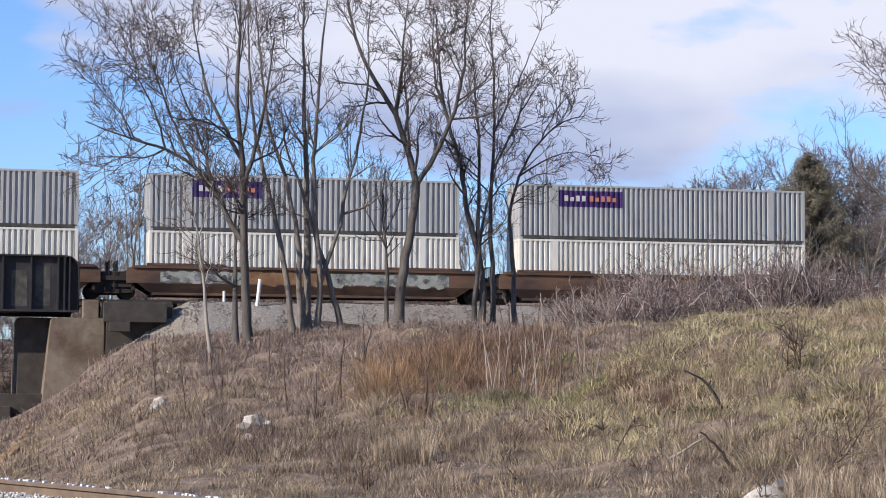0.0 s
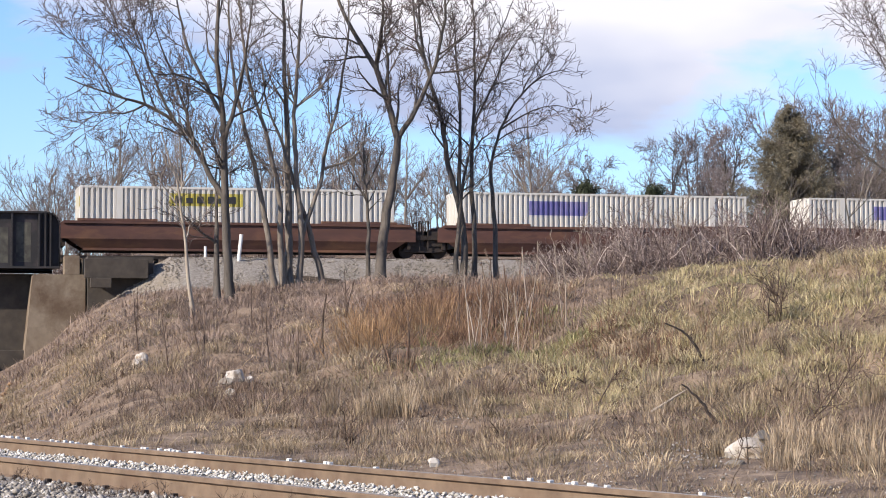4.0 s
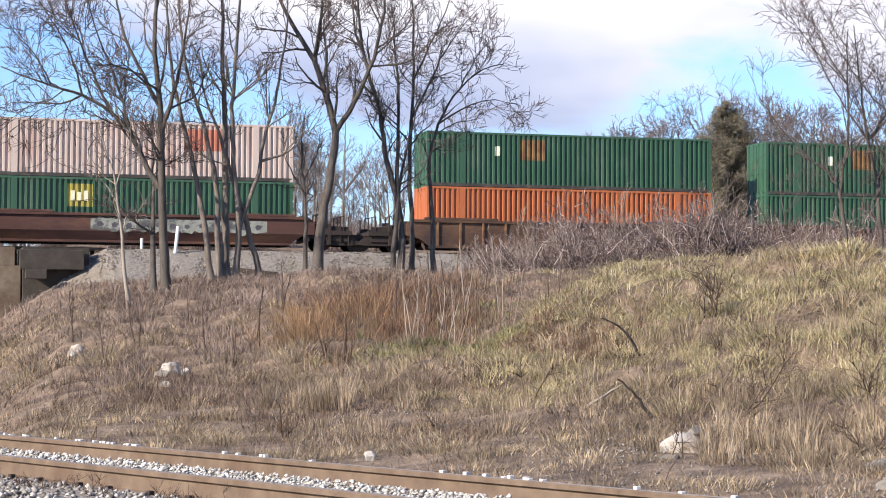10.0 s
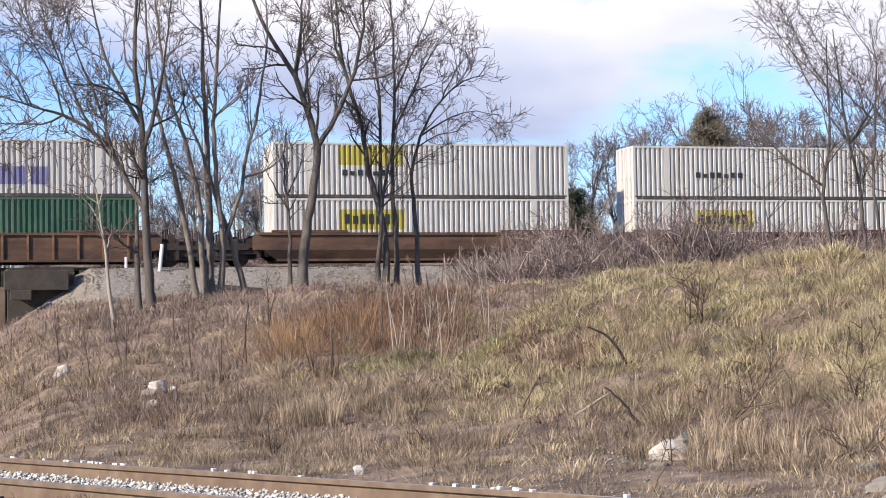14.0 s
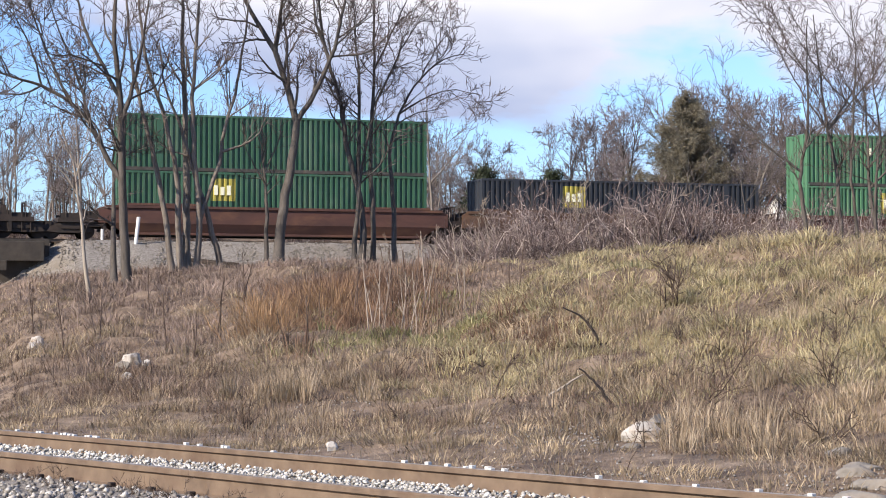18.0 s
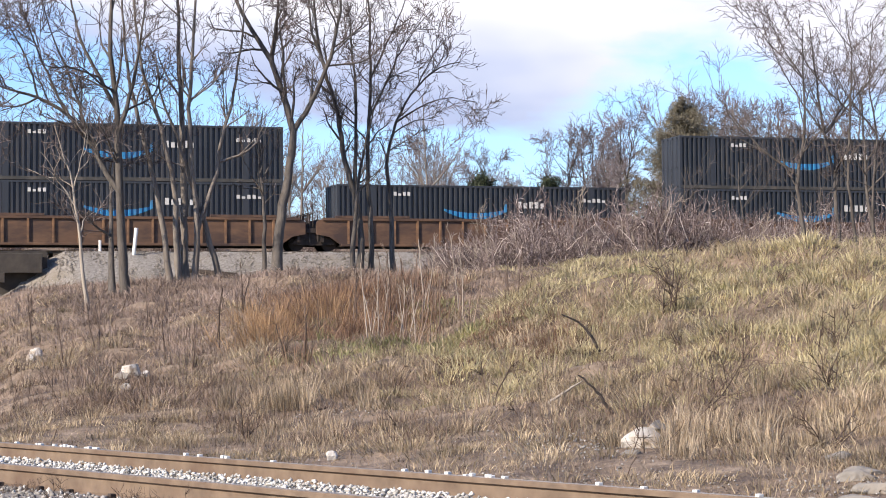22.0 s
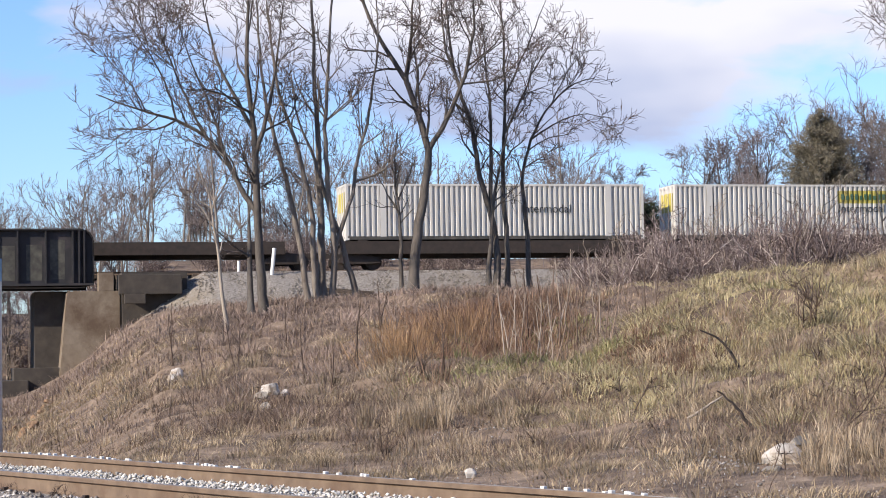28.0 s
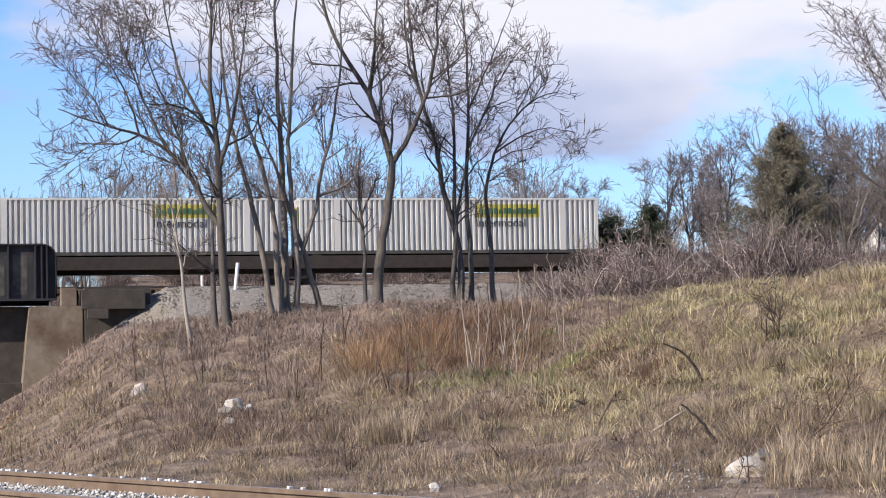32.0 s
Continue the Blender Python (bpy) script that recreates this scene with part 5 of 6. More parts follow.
    bare_tree("young_tree", "slender pale leafless sapling on the bank", 6.29, 51.0, [
        [(0.0, 0.0), (-0.2, 1.88), (-0.33, 3.14), (-0.53, 3.82), (-0.8, 4.65)],
        [(-0.33, 3.14), (-0.12, 3.97), (-0.05, 4.8)],
        [(-0.26, 2.59), (-0.67, 3.27), (-1.07, 3.68)],
    ], 0.055, 16, PLAN_THIN, M_BARK_PALE)


build_front_trees()


def stock_tree(seed, height, girth, stems_n, spread):
    rng = np.random.default_rng(seed)
    stems = []
    for j in range(stems_n):
        x, stem = rng.uniform(-0.3, 0.3), []
        drift = rng.normal(0, spread)
        for k in range(6):
            t = k / 5
            stem.append((x + drift * t ** 1.3 + rng.normal(0, 0.15) * (k > 0), height * rng.uniform(0.85, 1.0) * t))
        stems.append(stem)
        for b in range(3):
            i = rng.integers(2, 5)
            a = stem[i]
            s = rng.choice((-1, 1)) * rng.uniform(0.3, 0.62) * height * 0.5
            stems.append([a, (a[0] + s * 0.4, a[1] + height * 0.10), (a[0] + s * 0.75, a[1] + height * 0.22), (a[0] + s, a[1] + height * 0.34)])
    return stems


PLAN_FAR = [(2.2, 2.0, 0.75, 0.28), (3.6, 1.1, 0.75, 0.1), (4.0, 0.6, 0.8, 0.1)]
PLAN_SLENDER = [(1.6, 1.7, 0.55, 0.3), (2.6, 0.9, 0.55, 0.1), (2.6, 0.5, 0.6, 0.1)]


def build_far_trees():
    stock = []
    for k, (h, g, n, sp) in enumerate(((8.6, 0.15, 1, 0.7), (9.5, 0.15, 2, 1.3), (8.5, 0.13, 2, 1.6), (9.2, 0.15, 1, 1.0))):
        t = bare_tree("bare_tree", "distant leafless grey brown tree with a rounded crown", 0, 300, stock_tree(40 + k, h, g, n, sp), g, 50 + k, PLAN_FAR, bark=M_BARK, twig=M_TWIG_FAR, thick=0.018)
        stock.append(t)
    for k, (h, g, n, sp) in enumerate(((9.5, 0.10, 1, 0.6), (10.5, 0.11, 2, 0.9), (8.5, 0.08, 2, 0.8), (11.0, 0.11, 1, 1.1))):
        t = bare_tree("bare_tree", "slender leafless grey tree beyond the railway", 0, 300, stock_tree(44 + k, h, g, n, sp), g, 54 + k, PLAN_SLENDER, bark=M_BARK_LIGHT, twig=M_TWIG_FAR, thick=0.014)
        stock.append(t)
    for t in stock:
        tagged(t, group="trees beyond the railway")
    round_ones, slender = stock[:4], stock[4:]
    rng = random.Random(8)
    spots = []
    # a screen of slender trees, thinner towards the bridge
    for i in range(95):
        y, be = rng.uniform(122, 172), rng.uniform(-2, 17.0)
        spots.append((y * math.tan(math.radians(be)), y, rng.uniform(0.62, 1.0), slender))
    for i in range(26):
        y, be = rng.uniform(124, 150), rng.uniform(0, 17.0)
        spots.append((y * math.tan(math.radians(be)), y, rng.uniform(0.38, 0.6), round_ones))
    for i in range(9):
        y, be = rng.uniform(119, 132), rng.uniform(-1.5, 2.6)
        spots.append((y * math.tan(math.radians(be)), y, rng.uniform(0.4, 0.75), slender if i % 2 else round_ones))
    # low hazy woods farther off
    for i in range(46):
        y, be = rng.uniform(175, 235), rng.uniform(-3, 29.0)
        spots.append((y * math.tan(math.radians(be)), y, rng.uniform(0.6, 0.85), round_ones))
    # rounded crowns, and taller ones behind the cedar
    for lo, hi, n, y0, y1, s0, s1, kind in ((18.7, 21.8, 9, 138, 165, 0.85, 1.02, round_ones), (17.0, 19.0, 5, 150, 170, 0.7, 0.85, round_ones), (22.5, 28.5, 14, 150, 185, 1.1, 1.45, slender), (24.0, 28.5, 8, 132, 150, 0.6, 0.95, round_ones), (23.2, 26.6, 5, 142, 160, 1.05, 1.25, round_ones), (26.6, 28.9, 6, 119, 132, 0.5, 0.75, slender)):
        for i in range(n):
            y, b = rng.uniform(y0, y1), math.radians(rng.uniform(lo, hi))
            spots.append((y * math.tan(b), y, rng.uniform(s0, s1), kind))
    spots = [p for p in spots if abs(math.degrees(math.atan2(p[0], p[1])) - 25.7) > 0.35 or p[1] > 146]
    used = set()
    for x, y, s, kind in spots:
        m = pose(x, y, float(ground(x, y)) - 0.2, 0, 0, rng.uniform(0, 360)) @ Matrix.Diagonal((s, s, s, 1))
        t = rng.choice(kind)
        if t.name not in used:
            used.add(t.name)
            t.matrix_world = m
        else:
            copy_thing(t, m).matrix_world = m
    # tall bare trees on the hill's far side, before the train, and others beyond it
    for x, y, seed, h, n, sp in ((38.2, 76.6, 61, 11.5, 1, 0.8), (40.3, 77, 62, 12.6, 2, 0.8), (44.2, 82, 64, 12.0, 2, 0.9)):
        bare_tree("bare_tree", "tall leafless tree with slender stems behind the hill", x, y, stock_tree(seed, h, 0.13, n, sp), 0.105, seed, PLAN_OPEN)
    for x, y, seed, h, n, sp in ((57.6, 119.5, 74, 5.8, 2, 1.0), (58.9, 121, 75, 5.2, 2, 1.2), (38.6, 91, 71, 6.6, 1, 1.3), (42.6, 92, 72, 7.4, 1, 1.2), (46.4, 93, 73, 6.8, 1, 1.4)):
        bare_tree("young_tree", "thin leafless young tree among the brush", x, y, stock_tree(seed, h, 0.08, n, sp), 0.065, seed, PLAN_SPARSE, twig=M_TWIG_MID)
    for x, y, seed, h, n, sp in ((54.6, 118, 63, 8.5, 2, 1.2), (53.0, 124, 69, 10.5, 2, 1.3), (56.0, 123, 70, 10.5, 2, 1.3), (61.5, 122, 68, 8.0, 2, 1.3)):
        bare_tree("bare_tree", "leafless grey brown tree just beyond the railway", x, y, stock_tree(seed, h, 0.13, n, sp), 0.12, seed, PLAN_OPEN, bark=M_BARK_LIGHT, twig=M_TWIG_MID, thick=0.011)


build_far_trees()


def leaf_cloud(name, centres, radii, n, size, mat, seed, droop=0.0, slim=0.22):
    """Many small leaf or needle slips inside overlapping clumps."""
    rng = np.random.default_rng(seed)
    c = np.asarray(centres, float)
    idx = rng.integers(0, len(c), n)
    v = rng.normal(0, 1, (n, 3))
    v /= np.linalg.norm(v, axis=1)[:, None]
    p = c[idx] + v * (np.asarray(radii)[idx] * rng.uniform(0.15, 1.0, n) ** 0.5)[:, None]
    a = rng.normal(0, 1, (n, 3)) + np.array((0, 0, -droop))
    a /= np.linalg.norm(a, axis=1)[:, None]
    b = np.cross(a, rng.normal(0, 1, (n, 3)))
    b /= np.linalg.norm(b, axis=1)[:, None]
    s = size * rng.uniform(0.6, 1.4, n)[:, None]
    co = np.stack([p - a * s, p + b * s * slim, p + a * s, p - b * s * slim], 1).reshape(-1, 3)
    me = fast_mesh(name, co, np.arange(4 * n).reshape(-1, 4))
    me.materials.append(mat)
    return me


def conifer(x, y, h, w, mat, label, seed, n=9000, size=0.16, slim=0.22):
    rng = np.random.default_rng(seed)
    tree = tagged(new("evergreen_tree"), label, "tree")
    tree.location = (x, y, float(ground(x, y)))
    wood = Branches()
    wood.tube([(0, 0, -0.2), (0.05, 0, h * 0.5), (0, 0, h)], [0.16, 0.09, 0.02], 7)
    cs, rs = [], []
    for i in range(95):
        t = rng.uniform(0.05, 1.0)
        r = w * (1 - t) ** 0.45 * rng.uniform(0.35, 1.05) + 0.1
        a = rng.uniform(0, 6.28)
        tip = (r * math.cos(a), r * math.sin(a), h * t + 0.1 * r)
        wood.tube([(0, 0, h * t - 0.25 * r), tip], [0.03, 0.008], 4)
        for f in (0.45, 0.75, 1.0):
            cs.append((tip[0] * f, tip[1] * f, h * t - 0.25 * r + (0.35 * r) * f))
            rs.append(0.30 + 0.22 * rng.uniform())
    part("trunk", wood.mesh("trunk"), M_BARK, tree)
    part("crown", leaf_cloud("crown", cs, rs, n, size, mat, seed, 0.0, slim), mat, tree)


def soft_cedar(x, y, h, w, label, seed):
    """A broad ragged evergreen: many drooping sprays of fine needles round a stem."""
    rng = np.random.default_rng(seed)
    tree = tagged(new("evergreen_tree"), label, "tree")
    tree.location = (x, y, float(ground(x, y)))
    wood = Branches()
    wood.tube([(0, 0, -0.2), (0.08, 0, h * 0.5), (0, 0, h)], [0.17, 0.10, 0.015], 7)
    cs, rs = [], []
    for _ in range(260):
        t = 1 - rng.uniform(0.0, 0.95) ** 0.6
        a = rng.uniform(0, 6.28)
        r = (w * (1 - t) ** 0.8 + 0.12) * rng.uniform(0.55, 1.08)
        z0 = h * t
        tip = np.array((r * math.cos(a), r * math.sin(a), z0 + 0.28 * r))
        q = [(0, 0, z0 - 0.15 * r), tip * (0.5, 0.5, 1) + (0, 0, -0.17 * r), tip]
        wood.tube(q, [0.022, 0.012, 0.004], 4)
        for f in np.linspace(0.3, 1.0, 5):
            cs.append((tip[0] * f, tip[1] * f, z0 - 0.15 * r + 0.43 * r * f))
            rs.append(0.16 + 0.26 * f * rng.uniform(0.6, 1.2))
    part("trunk", wood.mesh("trunk"), M_BARK, tree)
    part("crown", leaf_cloud("crown", cs, rs, 80000, 0.17, M_NEEDLE, seed, 0.0, 0.09), M_NEEDLE, tree)


soft_cedar(52.4, 121.5, 9.9, 5.0, "ragged grey olive cedar beyond the railway", 71)
for cx, cy, ch, cw, seed in ((39.9, 124.5, 4.7, 1.7, 72), (42.3, 126, 3.6, 2.4, 73), (44.6, 125, 4.4, 2.0, 74), (41.0, 127, 3.3, 2.6, 75)):
    conifer(cx, cy, ch, cw, M_EVERGREEN, "dark green cedar beyond the railway", seed, 9000, 0.13)


# ---- brush between the hill and the railway ----
def bush(x, y, h, w, seed, n, mat, label, name="shrub", wander=0.13, r=0.012, group=""):
    rng = np.random.default_rng(seed)
    br = Branches()
    for _ in range(n):
        a, lean = rng.uniform(0, 6.28), rng.uniform(0.1, 0.75)
        way = (math.cos(a) * lean, math.sin(a) * lean, 1.0)
        st = (rng.normal(0, w * 0.25), rng.normal(0, w * 0.25), -0.05)
        q = bend(rng, st, way, h * rng.uniform(0.6, 1.1), 5, wander, 0.02)
        rr = np.linspace(r, r * 0.3, 6)
        br.tube(q, rr, 3)
        for _k in range(6):
            i = rng.integers(1, 5)
            d = q[i + 1] - q[i]
            q2 = bend(rng, q[i], side_way(rng, d / np.linalg.norm(d), 0.75), h * rng.uniform(0.2, 0.45), 3, 0.2, 0.03)
            br.tube(q2, np.linspace(r * 0.55, r * 0.25, 4), 3)
            for _j in range(2):
                i2 = rng.integers(0, 3)
                d = q2[i2 + 1] - q2[i2]
                q3 = bend(rng, q2[i2], side_way(rng, d / np.linalg.norm(d), 0.8), h * rng.uniform(0.08, 0.2), 2, 0.2, 0.03)
                br.tube(q3, np.linspace(r * 0.35, r * 0.2, 3), 3)
    me = br.mesh(name)
    me.materials.append(mat)
    ob = tagged(new(name, me), label, "shrub", group)
    ob.location = (x, y, float(ground(x, y)))
    return ob


PLAN_SHRUB = [(2.6, 1.15, 0.75, 0.12), (4.2, 0.55, 0.8, 0.1), (4.0, 0.28, 0.8, 0.1)]


def thicket(seed, h, n, mat, label):
    """A tall many-stemmed leafless shrub."""
    rng = np.random.default_rng(seed)
    br = Branches()
    for _ in range(n):
        a, lean = rng.uniform(0, 6.28), rng.uniform(0.05, 0.5)
        st = (rng.normal(0, 0.55), rng.normal(0, 0.55), -0.1)
        q = bend(rng, st, (math.cos(a) * lean, math.sin(a) * lean, 1.0), h * rng.uniform(0.55, 1.1), 7, 0.13, 0.03)
        rr = np.linspace(0.036, 0.010, 8)
        br.tube(q, rr, 5)
        sprout(rng, br, br, q, rr, 0, PLAN_SHRUB, 0.0105)
    me = br.mesh("shrub")
    me.materials.append(mat)
    return tagged(new("shrub", me), label, "shrub", "brush along the railway")


def build_thickets():
    rng = random.Random(37)
    stock = [thicket(500 + k, 3.5, 7, M_SHRUB, "tall leafless purplish brown shrub beside the railway") for k in range(5)]
    stock += [thicket(510, 3.3, 4, M_PALE_STEM, "pale leafless shrub with crooked stems beside the railway")]
    spots = []
    for i in range(150):
        y = rng.uniform(83, 99)
        x = rng.uniform(0.283 * y, 64)
        spots.append((x, y, rng.uniform(0.78, 1.25) * (0.4 + 0.6 * min(1, max(0, (x - 0.283 * y) / 5)))))
    for i in range(36):
        y = rng.uniform(74, 97)
        spots.append((rng.uniform(0.43 * y, 0.60 * y), y, rng.uniform(0.55, 0.95)))
    for i in range(10):
        spots.append((rng.uniform(-9, 5), rng.uniform(120, 132), rng.uniform(0.8, 1.2)))
    for i, (x, y, s) in enumerate(spots):
        m = pose(x, y, float(ground(x, y)) - 0.05, 0, 0, rng.uniform(0, 360)) @ Matrix.Diagonal((s, s, s * rng.uniform(0.9, 1.2), 1))
        if i < len(stock):
            stock[i].matrix_world = m
        else:
            copy_thing(stock[5] if rng.random() < 0.09 else rng.choice(stock[:5]), m).matrix_world = m


build_thickets()


def sapling(x, y, h, seed, mat):
    rng = np.random.default_rng(seed)
    br = Branches()
    for _ in range(rng.integers(1, 3)):
        q = bend(rng, (rng.normal(0, 0.05), rng.normal(0, 0.05), -0.05), (rng.normal(0, 0.1), rng.normal(0, 0.1), 1), h * rng.uniform(0.75, 1.0), 7, 0.05, 0.02)
        rr = np.linspace(0.014, 0.006, 8)
        br.tube(q, rr, 5)
        sprout(rng, br, br, q, rr, 0, [(5.0, 0.32, 0.55, 0.4), (6.0, 0.14, 0.6, 0.2)], 0.004)
    me = br.mesh("sapling")
    me.materials.append(mat)
    ob = tagged(new("sapling", me), "thin upright leafless sapling on the bank", "sapling", "saplings on the bank")
    ob.location = (x, y, float(ground(x, y)))


def build_brush():
    rng = random.Random(17)
    stock = [bush(0, 0, 3.0, 3.0, 80 + k, 56, M_SHRUB, "dense leafless purplish brown brush beside the railway", r=0.03, group="brush along the railway") for k in range(4)]
    spots = []
    for i in range(115):
        y = rng.uniform(84, 99)
        x = rng.uniform(0.29 * y, 66)
        s = rng.uniform(0.65, 1.3) * (0.45 + 0.55 * min(1, max(0, (x - 0.29 * y) / 4)))
        spots.append((x, y, s))
    for i, (x, y, s) in enumerate(spots):
        m = pose(x, y, float(ground(x, y)) - 0.05, 0, 0, rng.uniform(0, 360)) @ Matrix.Diagonal((s, s, s * rng.uniform(0.85, 1.2), 1))
        if i < len(stock):
            stock[i].matrix_world = m
        else:
            copy_thing(rng.choice(stock), m).matrix_world = m
    for i in range(60):
        x, y, s = rng.uniform(4, 74), rng.uniform(117, 128), rng.uniform(0.5, 0.9)
        m = pose(x, y, float(ground(x, y)) - 0.05, 0, 0, rng.uniform(0, 360)) @ Matrix.Diagonal((s, s, s, 1))
        copy_thing(rng.choice(stock), m).matrix_world = m
    for x, y, h, w, n, r, seed in ((10.6, 25.07, 0.9, 0.16, 6, 0.012, 95), (12.33, 25.5, 0.45, 0.25, 7, 0.008, 96), (10.15, 19.7, 0.5, 0.3, 4, 0.008, 97), (7.7, 17.8, 0.95, 0.1, 2, 0.010, 98), (7.07, 21.8, 0.52, 0.08, 2, 0.013, 99), (7.74, 22.75, 0.4, 0.08, 2, 0.011, 190), (7.63, 14.9, 0.5, 0.1, 3, 0.008, 191), (4.22, 21.0, 0.5, 0.1, 3, 0.011, 192), (6.43, 29.3, 0.7, 0.12, 3, 0.011, 193), (14.0, 25.5, 0.6, 0.2, 3, 0.009, 194), (8.9, 17.3, 0.7, 0.15, 4, 0.008, 195), (8.5, 18.8, 0.6, 0.15, 4, 0.008, 196)):
        bush(x, y, h, w, seed, n, M_STALK, "dark leafless bush on the grassy hill", r=r)

    rng = random.Random(29)
    for k in range(26):
        be, d = math.radians(rng.uniform(14.2, 17.4)), rng.uniform(31, 38)
        sapling(d * math.sin(be), d * math.cos(be), rng.uniform(0.9, 1.6), 200 + k, M_PALE_STEM if k % 3 == 0 else M_WEED)
    for be, d, h in ((9.2, 33, 1.2), (9.9, 31, 1.0), (10.5, 35, 1.3), (7.4, 36, 1.1), (6.4, 34, 1.2), (11.2, 38, 1.3), (12.9, 30, 0.9), (13.3, 33, 1.2), (18.6, 36, 1.2), (5.5, 40, 1.3), (8.6, 42, 1.4)):
        be = math.radians(be)
        sapling(d * math.sin(be), d * math.cos(be), h, int(300 + d * 10 * be), M_STALK)
    for k in range(40):
        be = math.radians(rng.uniform(2, 28))
        q = rng.uniform(11.8, 19)
        d = q / (QX * math.sin(be) + QY * math.cos(be))
        bush(d * math.sin(be), d * math.cos(be), rng.uniform(0.25, 0.5), 0.10, 240 + k, rng.choice((1, 1, 2)), M_STALK, "dead dark weed with bare stems in the grass", "dead_weed", wander=0.08, r=0.008, group="dead weeds on the bank")
    for k in range(46):
        be, q = math.radians(rng.uniform(1.0, 13)), rng.uniform(6.7, 7.0)
        d = q / (QX * math.sin(be) + QY * math.cos(be))
        o = bush(d * math.sin(be), d * math.cos(be), rng.uniform(0.12, 0.24), 0.06, 290 + k, 3, M_STALK, "low dark dead weed beside the rusty rail", "dead_weed", wander=0.2, r=0.004, group="dead weeds on the bank")
        o.location.z = -0.19


build_brush()


# ---- grass and weeds ----
def scatter(n, seed, where=None, b=(-1.0, 31.0), far=78.0, near_q=10.3):
    """Places on the bank, evenly by bearing and by the logarithm of distance; where(x, y) keeps a share of them."""
    rng = np.random.default_rng(seed)
    out, have = [], 0
    while have < n:
        m = n * 2
        be = np.radians(rng.uniform(b[0], b[1], m))
        d0 = near_q / (QX * np.sin(be) + QY * np.cos(be))
        d = d0 * (far / d0) ** rng.uniform(0, 1, m)
        x, y = d * np.sin(be), d * np.cos(be)
        keep = np.ones(m, bool) if where is None else rng.uniform(0, 1, m) < where(x, y)
        out.append(np.stack([x[keep], y[keep]], 1))
        have += int(keep.sum())
    return np.concatenate(out)[:n]


def clump(p, seed, share, spread, per=55):
    """Draws a share of the places together into tufts. Gives places, the way outwards in the tuft and the tuft's vigour."""
    rng = np.random.default_rng(seed)
    n = len(p)
    k = max(1, n // per)
    heads, vigour = p[rng.integers(0, n, k)], rng.uniform(0.55, 1.6, k)
    pick = rng.uniform(0, 1, n) < share
    h = rng.integers(0, k, n)
    off = rng.normal(0, 1, (n, 2)) * (spread * vigour[h])[:, None]
    q = np.where(pick[:, None], heads[h] + off, p)
    out = np.where(pick[:, None], off / spread, 0.0)
    return np.concatenate([q, out, np.where(pick, vigour[h], 0.8)[:, None]], 1)


def blades(name, p, height, width, lean, mat, label, seed, curl=0.5, category="grass", fan=0.32):
    rng = np.random.default_rng(seed)
    n = len(p)
    z = ground(p[:, 0], p[:, 1])
    d = np.hypot(p[:, 0], p[:, 1])
    h = height * rng.uniform(0.45, 1.25, n)
    w = 0.82 * width * rng.uniform(0.6, 1.3, n) * np.clip(d / 26, 0.9, 2.6)
    h = h * (0.5 + 0.5 * step01((QX * p[:, 0] + QY * p[:, 1] - 11.0) / 5))
    a, le = rng.uniform(0, 6.283, n), np.abs(rng.normal(0, lean, n))
    dx, dy = np.cos(a) * le, np.sin(a) * le
    if p.shape[1] > 2:
        h = h * p[:, 4]
        dx, dy = dx * 0.6 + fan * p[:, 2], dy * 0.6 + fan * p[:, 3]
        le = np.hypot(dx, dy)
    f = rng.uniform(0, 6.283, n)
    ux, uy = np.cos(f) * w / 2, np.sin(f) * w / 2
    base = np.stack([p[:, 0], p[:, 1], z - 0.02], 1)
    mid = base + np.stack([dx * h * 0.4, dy * h * 0.4, h * 0.55], 1)
    drop = h * (1 - curl * np.minimum(1, le) * rng.uniform(0, 1, n))
    tip = base + np.stack([dx * h, dy * h, drop], 1)
    u = np.stack([ux, uy, np.zeros(n)], 1)
    co = np.stack([base - u, base + u, mid + u * 0.8, mid - u * 0.8, tip + u * 0.12, tip - u * 0.12], 1).reshape(-1, 3)
    i = 6 * np.arange(n)[:, None]
    faces = np.concatenate([i + np.array([0, 1, 2, 3]), i + np.array([3, 2, 4, 5])])
    me = fast_mesh(name, co, faces)
    me.materials.append(mat)
    return tagged(new(name, me), label, category, kind="stuff")


def blob(cx, cy, r):
    return lambda x, y: np.exp(-((x - cx) ** 2 + (y - cy) ** 2) / (r * r))


ROCKS = ((6.6, 16.3, 0.24), (4.28, 29.87, 0.18), (3.73, 38.1, 0.2), (4.34, 17.95, 0.12))


def clear(x, y):
    """Thins the grass in front of the rocks."""
    k = np.ones_like(x)
    for rx, ry, r in ROCKS:
        d = math.hypot(rx, ry)
        along, across = (x * rx + y * ry) / d - d + 0.9, (x * ry - y * rx) / d
        k = k * (1 - 0.93 * np.exp(-((across / r) ** 4) - ((along / 1.3) ** 4)))
    return k


